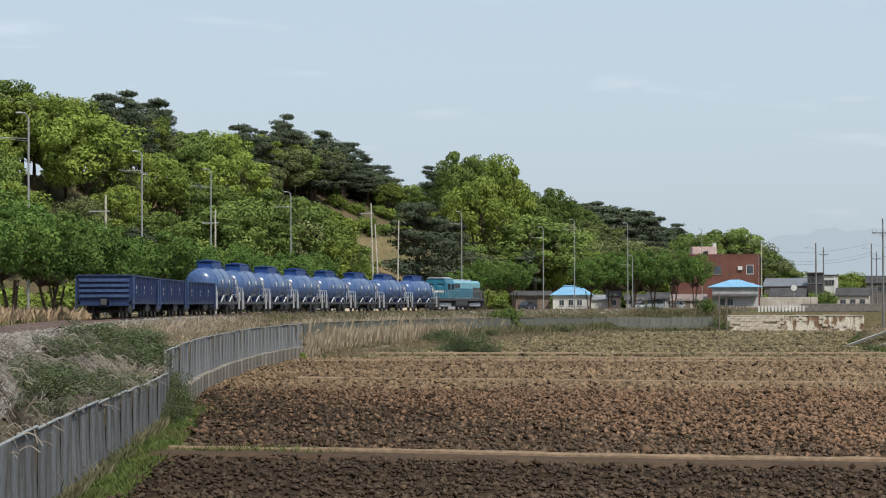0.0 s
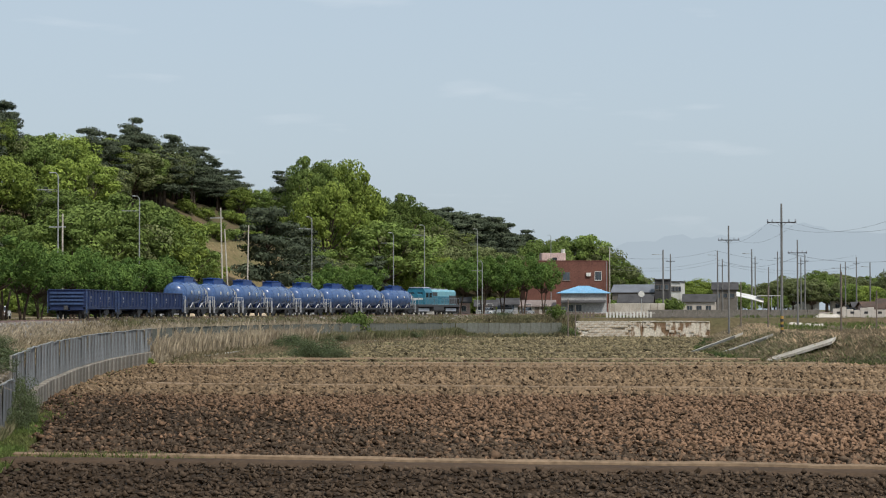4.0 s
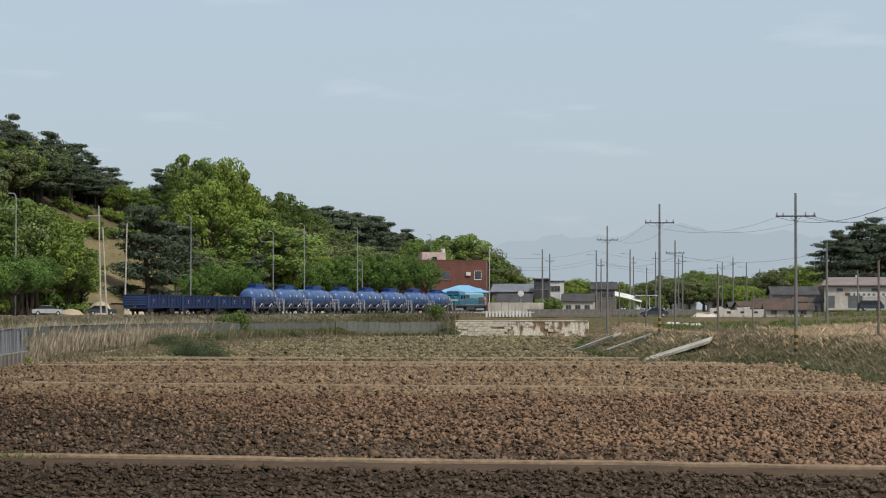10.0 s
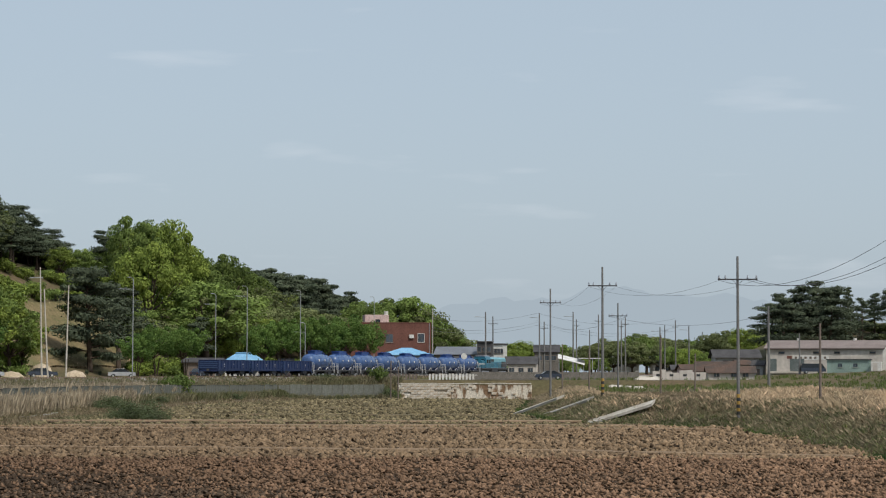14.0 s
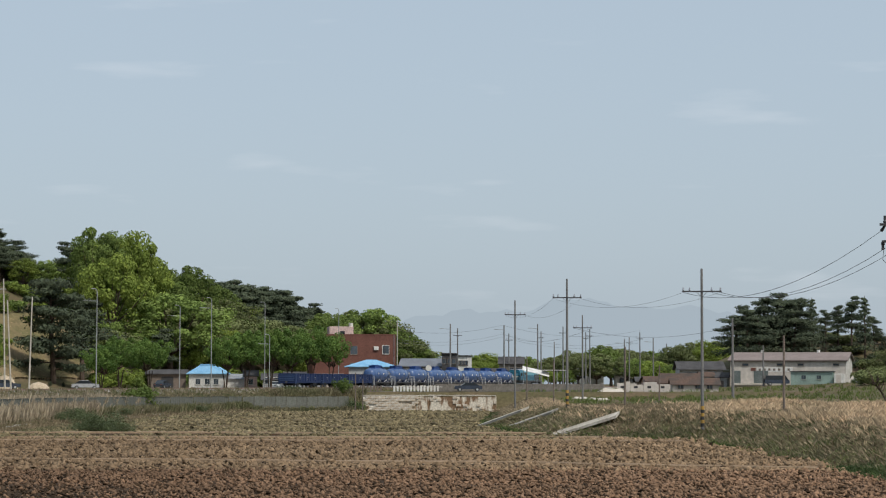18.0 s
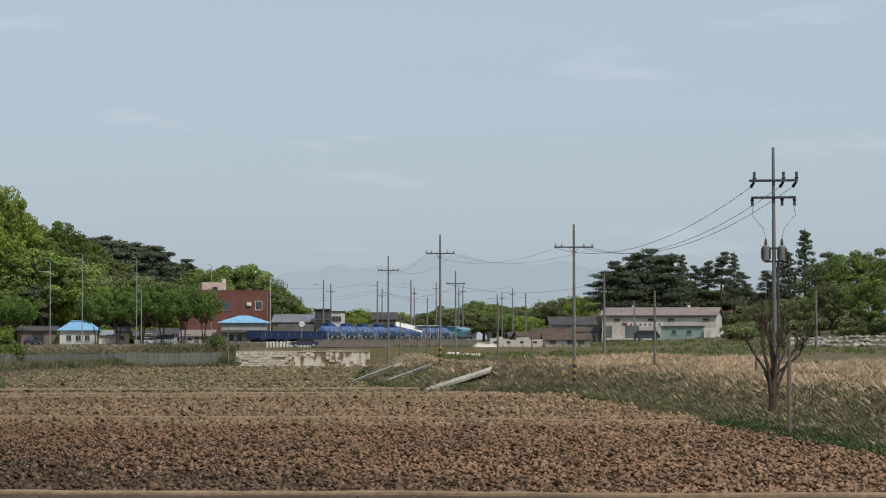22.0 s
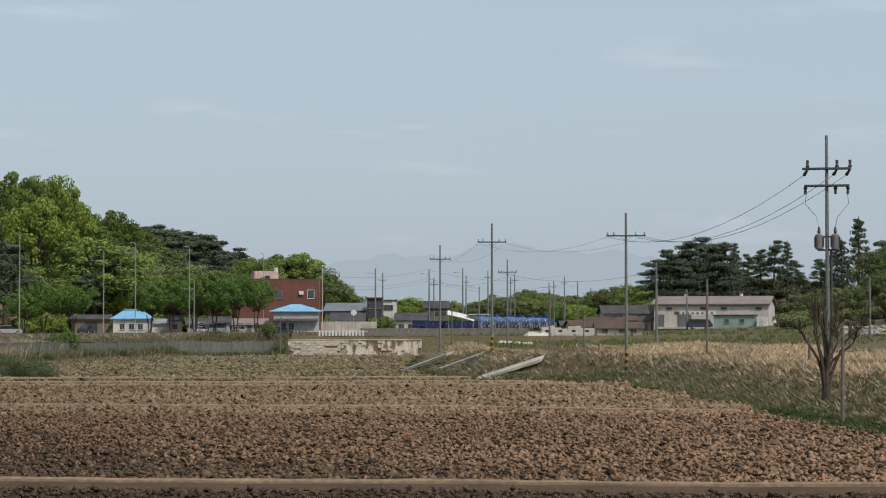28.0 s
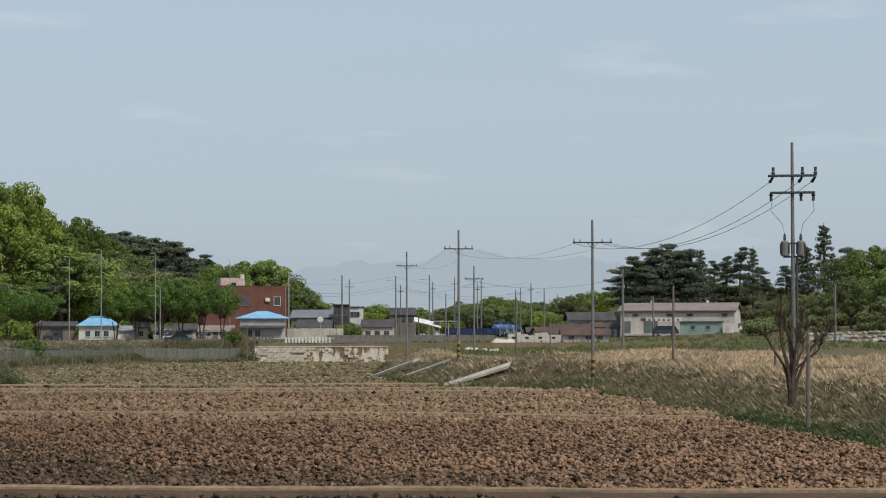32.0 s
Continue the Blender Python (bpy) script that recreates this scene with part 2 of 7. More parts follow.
BLUE_TOP = material("hatch_blue_paint", (0.012, 0.048, 0.19), 0.4, scale=0.8, fine=5, bump=0.02)
TEAL = material("teal_paint", (0.018, 0.13, 0.20), 0.4, second=(0.028, 0.17, 0.25), scale=0.8, fine=6, bump=0.02)
CYAN = material("cyan_paint", (0.16, 0.38, 0.46), 0.4, second=(0.20, 0.42, 0.49), scale=0.8, fine=6, bump=0.02)
WHITE = material("white_paint", (0.70, 0.69, 0.66), 0.55, second=(0.58, 0.56, 0.52), scale=0.6, fine=6, bump=0.03)
GREY_PAINT = material("grey_paint", (0.30, 0.32, 0.36), 0.45, scale=1, fine=8, bump=0.02)
GLASS_DARK = material("dark_glass", (0.02, 0.025, 0.03), 0.08, bump=0)
BRICK = material("brick", (0.175, 0.082, 0.064), 0.9, second=(0.140, 0.066, 0.052), scale=0.5, fine=4, bump=0.2)
PLASTER = material("cream_plaster", (0.52, 0.475, 0.425), 0.9, second=(0.46, 0.42, 0.375), scale=0.2, fine=1.5, bump=0.05, dark=0.88)
PLASTER_PINK = material("pink_plaster", (0.50, 0.37, 0.34), 0.9, scale=0.5, fine=4, bump=0.1)
PLASTER_GREY = material("grey_plaster", (0.34, 0.34, 0.34), 0.9, scale=0.4, fine=4, bump=0.1)
ROOF_BROWN = material("brown_roof", (0.23, 0.185, 0.17), 0.8, second=(0.19, 0.15, 0.135), scale=0.4, fine=4, bump=0.1)
ROOF_RUST = material("rusty_brown_roof", (0.115, 0.078, 0.062), 0.95, second=(0.075, 0.062, 0.055), scale=0.5, fine=4, bump=0.2)
DOOR_GREY = material("dark_shutter", (0.10, 0.125, 0.12), 0.7, second=(0.14, 0.16, 0.155), scale=0.5, fine=5, bump=0.1)
ROOF_GREY = material("grey_roof", (0.085, 0.083, 0.085), 0.92, second=(0.06, 0.058, 0.06), scale=0.5, fine=5, bump=0.1)
ROOF_SLATE = material("grey_blue_roof", (0.17, 0.185, 0.215), 0.7, second=(0.14, 0.15, 0.17), scale=0.5, fine=5, bump=0.1)
ROOF_BLUE = material("blue_roof", (0.16, 0.37, 0.58), 0.55, second=(0.22, 0.43, 0.62), scale=0.8, fine=6, bump=0.05)
GREEN_SHEET = material("green_sheet", (0.22, 0.30, 0.265), 0.6, scale=0.7, fine=6, bump=0.05)
ASPHALT = material("asphalt", (0.085, 0.082, 0.078), 0.9, second=(0.11, 0.105, 0.10), scale=0.3, fine=8, bump=0.2)
RUBBER = material("rubber", (0.02, 0.02, 0.02), 0.85)
CAR_WHITE = material("white_car_paint", (0.72, 0.73, 0.74), 0.25, bump=0)
CAR_DARK = material("dark_car_paint", (0.035, 0.045, 0.065), 0.25, bump=0)
CAR_SILVER = material("silver_car_paint", (0.42, 0.43, 0.45), 0.3, 0.3, bump=0)
TIMBER = material("grey_timber", (0.16, 0.13, 0.11), 0.9, scale=2, fine=9)


# ---------------------------------------------------------------- mesh helpers
class Shape:
    """Collects vertices and faces of one mesh."""

    def __init__(self):
        self.v, self.f = [], []

    def add(self, verts, faces):
        k = len(self.v)
        self.v += [tuple(p) for p in verts]
        self.f += [tuple(i + k for i in face) for face in faces]
        return self

    def box(self, x0, x1, y0, y1, z0, z1, c=0.0):
        """A box; c takes its edges off."""
        if not c:
            return self.add([(x, y, z) for z in (z0, z1) for y in (y0, y1) for x in (x0, x1)],
                            [(0, 2, 3, 1), (4, 5, 7, 6), (0, 1, 5, 4), (2, 6, 7, 3), (0, 4, 6, 2), (1, 3, 7, 5)])
        bm = bmesh.new()
        bmesh.ops.create_cube(bm, size=1)
        for p in bm.verts:
            p.co = Vector(((x0 + x1) / 2 + p.co.x * (x1 - x0), (y0 + y1) / 2 + p.co.y * (y1 - y0), (z0 + z1) / 2 + p.co.z * (z1 - z0)))
        bmesh.ops.bevel(bm, geom=bm.edges, offset=c, segments=1, affect="EDGES")
        bm.verts.index_update()
        self.add([p.co for p in bm.verts], [[p.index for p in f.verts] for f in bm.faces])
        bm.free()
        return self

    def tube(self, points, radii, n=8, caps=True):
        """A round bar along points; radii one for each."""
        pts = [Vector(p) for p in points]
        if not hasattr(radii, "__len__"):
            radii = [radii] * len(pts)
        verts, faces = [], []
        for i, p in enumerate(pts):
            d = (pts[min(i + 1, len(pts) - 1)] - pts[max(i - 1, 0)]).normalized()
            side = d.cross(Vector((0, 0, 1)) if abs(d.z) < 0.9 else Vector((0, 1, 0))).normalized()
            up = side.cross(d)
            for k in range(n):
                a = 2 * math.pi * k / n
                verts.append(p + radii[i] * (math.cos(a) * side + math.sin(a) * up))
        for i in range(len(pts) - 1):
            for k in range(n):
                q = (k + 1) % n
                faces.append((i * n + k, i * n + q, (i + 1) * n + q, (i + 1) * n + k))
        if caps:
            faces.append(tuple(range(n - 1, -1, -1)))
            faces.append(tuple((len(pts) - 1) * n + k for k in range(n)))
        return self.add(verts, faces)

    def prism(self, outline, axis, a, b):
        """An outline of (u, v) pairs drawn out along an axis: x takes (y, z), y takes (x, z), z takes (x, y)."""
        n = len(outline)
        put = {"x": lambda u, v, w: (w, u, v), "y": lambda u, v, w: (u, w, v), "z": lambda u, v, w: (u, v, w)}[axis]
        verts = [put(u, v, a) for u, v in outline] + [put(u, v, b) for u, v in outline]
        return self.add(verts, [tuple(range(n)), tuple(range(2 * n - 1, n - 1, -1))]
                        + [(i, i + n, (i + 1) % n + n, (i + 1) % n) for i in range(n)])

    def mesh(self, name, mat, smooth=False):
        me = bpy.data.meshes.new(name)
        me.from_pydata(self.v, [], self.f)
        me.materials.append(mat)
        if smooth:
            me.polygons.foreach_set("use_smooth", [True] * len(me.polygons))
            me.set_sharp_from_angle(angle=radians(40))
        bm = bmesh.new()
        bm.from_mesh(me)
        bmesh.ops.recalc_face_normals(bm, faces=bm.faces)
        bm.to_mesh(me)
        bm.free()
        return me


def part(name, shape, mat, parent=None, label="", smooth=False):
    """One mesh object under a thing or under a part."""
    me = shape if isinstance(shape, bpy.types.Mesh) else shape.mesh(name, mat, smooth)
    ob = new(name, me)
    if parent:
        ob.parent = parent
    return tagged(ob, label) if label else ob


def thing(name, m, label, category, group="", kind=""):
    ob = new(name)
    ob.matrix_world = m
    return tagged(ob, label, category, group, kind)


def quick_mesh(name, verts, faces, mat):
    """A large mesh from numpy arrays, with faces of one size."""
    me = bpy.data.meshes.new(name)
    k = faces.shape[1]
    me.vertices.add(len(verts))
    me.vertices.foreach_set("co", np.ascontiguousarray(verts, dtype=np.float32).ravel())
    me.loops.add(faces.size)
    me.loops.foreach_set("vertex_index", np.ascontiguousarray(faces, dtype=np.int32).ravel())
    me.polygons.add(len(faces))
    me.polygons.foreach_set("loop_start", np.arange(0, faces.size, k, dtype=np.int32))
    me.materials.append(mat)
    me.update(calc_edges=True)
    me.validate()
    return me


def smooth01(a):
    a = np.clip(a, 0, 1)
    return a * a * (3 - 2 * a)


def spot(bearing, distance):
    """A place in plan by its heading from the standpoint."""
    return math.sin(radians(bearing)) * distance, math.cos(radians(bearing)) * distance


# ---------------------------------------------------------------- the line of the railway
RAIL_Z = 3.6
TRACK = np.array([(-5.3, -13.9), (-14.7, 25.0), (-24.4, 63.8), (-34.1, 102.6), (-41.2, 142.0), (-44.7, 181.8), (-44.3, 221.8), (-40.4, 261.6), (-32.5, 300.8), (-22.8, 339.6), (-12.1, 378.3), (-0.2, 416.5), (12.2, 454.6), (25.2, 492.4), (39.6, 529.7), (53.1, 567.3), (64.2, 605.8), (80.7, 642.0), (108.3, 670.5), (135.8, 699.0), (163.4, 727.5)], dtype=float)
TRACK_S = np.arange(len(TRACK)) * 40.0 - 120.0


def track_xy(s):
    """The place on the centre line s metres along it, by a smooth curve through its points."""
    i = int(np.clip((s + 120) // 40, 1, len(TRACK) - 3))
    u = (s - TRACK_S[i]) / 40.0
    a, b, c, d = TRACK[i - 1], TRACK[i], TRACK[i + 1], TRACK[i + 2]
    return 0.5 * (2 * b + (c - a) * u + (2 * a - 5 * b + 4 * c - d) * u * u + (3 * b - a - 3 * c + d) * u ** 3)


def track_dir(s):
    d = track_xy(s + 1) - track_xy(s - 1)
    return d / np.linalg.norm(d)


def beside_track(s, off, z=0.0):
    """A place off metres to the field side (+) of the line."""
    p, d = track_xy(s), track_dir(s)
    return Vector((p[0] + d[1] * off, p[1] - d[0] * off, z))


FINE_S = np.arange(-110, 620, 5.0)
FINE = np.array([track_xy(s) for s in FINE_S])
FINE_D = np.array([track_dir(s) for s in FINE_S])


def track_coords(x, y):
    """The run along the line and the offset to its field side, for arrays."""
    best = np.full(x.shape, 1e9)
    s, off = np.zeros(x.shape), np.zeros(x.shape)
    for k in range(len(FINE)):
        dx, dy = x - FINE[k, 0], y - FINE[k, 1]
        d2 = dx * dx + dy * dy
        m = d2 < best
        best = np.where(m, d2, best)
        s = np.where(m, FINE_S[k] + dx * FINE_D[k, 0] + dy * FINE_D[k, 1], s)
        off = np.where(m, np.sign(dx * FINE_D[k, 1] - dy * FINE_D[k, 0]) * np.sqrt(d2), off)
    return s, off




def fence_off(s):
    """How far from the line the fence runs."""
    return np.interp(s, [-110, -62, 0, 57, 400], [3.3, 4.1, 5.85, 7.2, 7.2])


FIELD_END = 322.0                               # the old wall closes the field
BANK = [(-60, 22), (74, 22), (105, 21.5), (140, 21.5), (156, 21), (165, 17.5), (173, 10.5), (215, 8), (306, 13), (330, 13)]


def terrain(x, y):
    x, y = np.atleast_1d(np.asarray(x, float)), np.atleast_1d(np.asarray(y, float))
    s, off = track_coords(x, y)
    edge = np.interp(y, [b[0] for b in BANK], [b[1] for b in BANK])
    bank = 1.9 * smooth01((x - edge) / 6.5) + 0.9 * smooth01((x - edge - 8) / 60)
    end = 2.95 * smooth01((y - FIELD_END - 1) / 2.0)
    low = np.maximum(bank, end)
    f = fence_off(s)
    crest = np.minimum(3.3, 2.2 + 0.28 * f)
    slope = np.where(off < f, crest + (1.5 - crest) * np.clip((off - 2.2) / (f - 2.4), 0, 1), np.interp(s, [45, 75], [0.05, 0.45]) * (1 - smooth01((off - f) / 3.0)))
    low = np.maximum(low, np.where(s < 600, slope, 0))
    top = np.interp(s, [-120, 0, 200, 280, 330, 400, 460, 520, 580], [18, 21, 22, 23.5, 21, 13, 9, 5, 0])
    hill = 3.25 + top * smooth01((-off - 37) / 46) * (1 - smooth01((-off - 300) / 200))
    z = np.where(off > 0, low, np.where(off < -2.6, hill, 3.3))
    rise = 8.5 * np.exp(-(((x - 106) / 38) ** 2 + ((y - 528) / 34) ** 2)) + 7.0 * np.exp(-(((x - 132) / 62) ** 2 + ((y - 555) / 62) ** 2)) + 5 * np.exp(-(((x - 150) / 60) ** 2 + ((y - 420) / 80) ** 2))
    z = z + np.where(off > 0, rise * smooth01((off - 5) / 40), 0)
    ripple = 0.07 * np.sin(x * 0.9 + 1.3 * np.sin(y * 0.31)) * np.sin(y * 0.53) + 0.05 * np.sin(x * 0.21) * np.sin(y * 0.17)
    return z + np.where(np.abs(off) < 3, 0, ripple)


def ray_to(bearing, off):
    """The distance at which a heading from the standpoint comes to an offset behind the line."""
    d = np.arange(60.0, 760.0, 2.0)
    x, y = math.sin(radians(bearing)) * d, math.cos(radians(bearing)) * d
    o = track_coords(x, y)[1]
    k = np.nonzero(o <= off)[0]
    return float(d[k[0]]) if len(k) else 700.0


def ground_z(x, y):
    return float(terrain(x, y)[0])


def grow(a, b, step, factor):
    out = [a]
    while abs(out[-1] - a) < abs(b - a):
        out.append(out[-1] + math.copysign(step, b - a))
        step *= factor
    return out


gx = np.array(sorted(set(grow(-72, -4500, 3, 1.18) + list(np.arange(-72, 61, 1.2)) + grow(61, 4500, 2, 1.2))))
gy = np.array(sorted(set(grow(18, -1500, 3, 1.3) + list(np.arange(18, 345, 1.5)) + grow(345, 4700, 2.5, 1.12))))
GX, GY = np.meshgrid(gx, gy)
GZ = terrain(GX.ravel(), GY.ravel())
gs, go = track_coords(GX.ravel(), GY.ravel())
GZ = np.where((go > 2.0) & (go < fence_off(gs) + 0.8) & (gs < 330) & (GY.ravel() < 322), np.interp(gs, [45, 75], [-0.05, 0.3]), GZ)     # the embankment stands here as a slope of its own
idx = np.arange(GX.size).reshape(GX.shape)
quads = np.stack([idx[:-1, :-1], idx[:-1, 1:], idx[1:, 1:], idx[1:, :-1]], -1).reshape(-1, 4)
ground = new("ground", quick_mesh("ground", np.stack([GX.ravel(), GY.ravel(), GZ], -1), quads, EARTH))
ground.data.polygons.foreach_set("use_smooth", [True] * len(ground.data.polygons))
tagged(ground, "grassy earth of the valley floor and wooded hillside", "ground", kind="structure")

# ---------------------------------------------------------------- railway
def ribbon(name, s0, s1, step, profile, mat):
    """A strip along the line with a cross-section of (offset, height) pairs."""
    ss = np.arange(s0, s1 + 0.1, step)
    k = len(profile)
    verts = np.array([tuple(beside_track(s, o, h)) for s in ss for o, h in profile])
    i = np.arange(len(ss) - 1)[:, None] * k + np.arange(k - 1)[None, :]
    i = i.ravel()
    return quick_mesh(name, verts, np.stack([i, i + k, i + k + 1, i + 1], -1), mat)


def fitted_ribbon(name, s0, s1, step, profile_of, mat):
    """The same with a cross-section that follows the fence."""
    ss = np.arange(s0, s1 + 0.1, step)
    k = len(profile_of(0.0))
    verts = np.array([tuple(beside_track(s, o, h)) for s in ss for o, h in profile_of(s)])
    i = (np.arange(len(ss) - 1)[:, None] * k + np.arange(k - 1)[None, :]).ravel()
    return quick_mesh(name, verts, np.stack([i, i + k, i + k + 1, i + 1], -1), mat)


def bank_z(s, off):
    p = beside_track(s, off)
    return ground_z(p.x, p.y)


def slope_profile(s):
    f = float(fence_off(s))
    return [(o, bank_z(s, o) - (0.0 if o < f - 0.1 else 0.05)) for o in np.linspace(1.9, f - 0.06, 7)] + [(f - 0.05, 0.0)]


def ballast_profile(s):
    toe = min(3.3, float(fence_off(s)) - 1.1)
    return [(-3.2, 3.1), (-1.75, 3.43), (1.75, 3.43), (2.15, 3.3), (toe, bank_z(s, toe) + 0.04), (toe + 0.1, bank_z(s, toe + 0.1) - 0.1)]


embankment = new("embankment", fitted_ribbon("embankment", -108, 332, 3, slope_profile, EARTH))
tagged(embankment, "weedy earth slope below the railway", "embankment", kind="structure")
bed = new("ballast_bed", fitted_ribbon("ballast_bed", -108, 600, 4, ballast_profile, BALLAST))
tagged(bed, "pale grey crushed stone ballast of the railway", "ballast", kind="structure")
for side in (-0.7525, 0.7525):
    o = side
    r = new("rail", ribbon("rail", -110, 600, 2, [(o - 0.07, 3.45), (o - 0.035, 3.47), (o - 0.036, 3.6), (o + 0.036, 3.6), (o + 0.035, 3.47), (o + 0.07, 3.45)], RAIL))
    tagged(r, "rust-brown steel rail of a single curved track", "rail", "rails of the track", "structure")

sleeper_mesh = Shape().box(-1.2, 1.2, -0.13, 0.13, -0.16, 0, 0.02).mesh("sleeper", SLEEPER)
track_bed = thing("railway_track", Matrix(), "concrete sleepers lying in the ballast under the rails", "track", kind="structure")
for k in range(150):
    s = -75 + k * 0.62
    d = track_dir(s)
    sl = part("sleeper", sleeper_mesh, None, track_bed)
    sl.matrix_local = Matrix.Translation(beside_track(s, 0, 3.46)) @ Matrix.Rotation(math.atan2(-d[0], d[1]), 4, "Z")


# ---------------------------------------------------------------- rolling stock
def wheelset(y, parent):
    w = Shape()
    for x in (-0.75, 0.75):
        w.tube([(x - 0.065, y, 0.43), (x + 0.065, y, 0.43)], 0.43, 16)
    w.tube([(-0.95, y, 0.43), (0.95, y, 0.43)], 0.08, 8)
    part("wheelset", w, DARK_STEEL, parent)


def bogie(y, parent, mat, span=0.9):
    b = part("bogie", Shape().prism([(y - span - 0.3, 0.5), (y - span - 0.3, 0.62), (y - 0.45, 0.86), (y + 0.45, 0.86), (y + span + 0.3, 0.62),
                                     (y + span + 0.3, 0.5), (y + 0.35, 0.3), (y - 0.35, 0.3)], "x", -1.12, -0.98)
             .prism([(y - span - 0.3, 0.5), (y - span - 0.3, 0.62), (y - 0.45, 0.86), (y + 0.45, 0.86), (y + span + 0.3, 0.62),
                     (y + span + 0.3, 0.5), (y + 0.35, 0.3), (y - 0.35, 0.3)], "x", 0.98, 1.12)
             .box(-1.0, 1.0, y - 0.2, y + 0.2, 0.5, 0.8), mat, parent)
    wheelset(y - span, b)
    wheelset(y + span, b)


def coupler(y, sign, parent):
    part("coupler", Shape().box(-0.11, 0.11, min(y, y + sign * 0.42), max(y, y + sign * 0.42), 0.78, 1.0)
         .box(-0.17, 0.17, min(y + sign * 0.3, y + sign * 0.46), max(y + sign * 0.3, y + sign * 0.46), 0.72, 1.06, 0.03), DARK_STEEL, parent)


GONDOLA_L, TANK_L, LOCO_L = 14.9, 12.74, 20.06


def gondola(label):
    """An open freight wagon; its length lies along y, its top of rail at z 0."""
    g = thing("gondola_wagon", Matrix(), label, "freight wagon", "open wagons of the train")
    L, W, b, t = GONDOLA_L / 2 - 0.42, 1.42, 0.92, 2.26
    part("floor", Shape().box(-W, W, -L, L, b, b + 0.12, 0.02), BLUE_DEEP, g)
    part("underframe", Shape().box(-0.25, 0.25, -L, L, 0.66, b).box(-W, -W + 0.12, -L, L, 0.78, b).box(W - 0.12, W, -L, L, 0.78, b)
         .box(-W, W, -L, -L + 0.15, 0.7, b).box(-W, W, L - 0.15, L, 0.7, b), BLUE_DEEP, g)
    for sx in (-1, 1):
        x0, x1 = sorted((sx * W, sx * (W - 0.06)))
        wall = part("side_wall", Shape().box(x0, x1, -L, L, b + 0.12, t), BLUE_DEEP, g)
        part("top_rail", Shape().box(min(sx * (W + 0.06), sx * (W - 0.09)), max(sx * (W + 0.06), sx * (W - 0.09)), -L, L, t, t + 0.1, 0.02), BLUE_DEEP, wall)
        for k in range(11):
            y = -L + 0.12 + k * (2 * L - 0.24) / 10
            a, c = sorted((sx * W, sx * (W + 0.1)))
            part("stake", Shape().prism([(a, b), (c, b + 0.25), (c, t), (a, t)] if sx > 0 else [(c, b), (a, b + 0.25), (a, t), (c, t)], "y", y - 0.06, y + 0.06), BLUE_DEEP, wall)
        for k, y in enumerate((-L + 2.6, -0.2, L - 3.1)):
            a, c = sorted((sx * (W + 0.004), sx * (W + 0.012)))
            part("stencil", Shape().box(a, c, y, y + 0.55, 1.62, 1.80).box(a, c, y + 0.05, y + 0.4, 1.38, 1.47), WHITE, wall, "white stencilled marking as plain bars")
    for sy in (-1, 1):
        y0, y1 = sorted((sy * L, sy * (L - 0.06)))
        end = part("end_wall", Shape().box(-W + 0.06, W - 0.06, y0, y1, b + 0.12, t), BLUE_DEEP, g)
        for z in (1.22, 1.50, 1.78, 2.06):
            a, c = sorted((sy * L, sy * (L + 0.12)))
            # tail-end ribs get a lighter blue, the sun on them put into the colour
            part("rib", Shape().prism([(a, z - 0.07), (c if sy > 0 else a, z - 0.03), (c if sy > 0 else a, z + 0.03), (a, z + 0.07), (c, z + 0.04), (c, z - 0.04)][0:1]
                                      + [(c, z - 0.045), (c, z + 0.045), (a, z + 0.08)], "x", -W + 0.1, W - 0.1), BLUE_LIGHT if sy < 0 else BLUE_DEEP, end)
        part("end_cap", Shape().box(-W - 0.05, W + 0.05, min(sy * (L + 0.06), sy * (L - 0.1)), max(sy * (L + 0.06), sy * (L - 0.1)), t, t + 0.1, 0.02), BLUE_DEEP, end)
        for sx in (-1, 1):
            ladder = Shape()
            for dy in (0.05, 0.42):
                ladder.tube([(sx * (W + 0.12), sy * (L - dy), 0.5), (sx * (W + 0.12), sy * (L - dy), t)], 0.025, 5)
            for z in (0.55, 0.88, 1.21, 1.54, 1.87, 2.15):
                ladder.tube([(sx * (W + 0.12), sy * (L - 0.05), z), (sx * (W + 0.12), sy * (L - 0.42), z)], 0.018, 5)
            part("ladder", ladder, BLUE_LIGHT, g, "blue steel corner ladder")
        coupler(sy * L, sy, g)
        bogie(sy * (L - 2.4), g, DARK_STEEL)
    return g


def lathe(profile, n=28, axis_z=0.0):
    """A body turned about the y axis at height axis_z; profile is (y, radius)."""
    verts, faces = [], []
    for y, r in profile:
        for k in range(n):
            a = 2 * math.pi * k / n
            verts.append((r * math.cos(a), y, axis_z + r * math.sin(a)))
    m = len(profile)
    for i in range(m - 1):
        for k in range(n):
            q = (k + 1) % n
            faces.append((i * n + k, (i + 1) * n + k, (i + 1) * n + q, i * n + q))
    faces += [tuple(range(n)), tuple((m - 1) * n + k for k in range(n - 1, -1, -1))]
    return Shape().add(verts, faces)


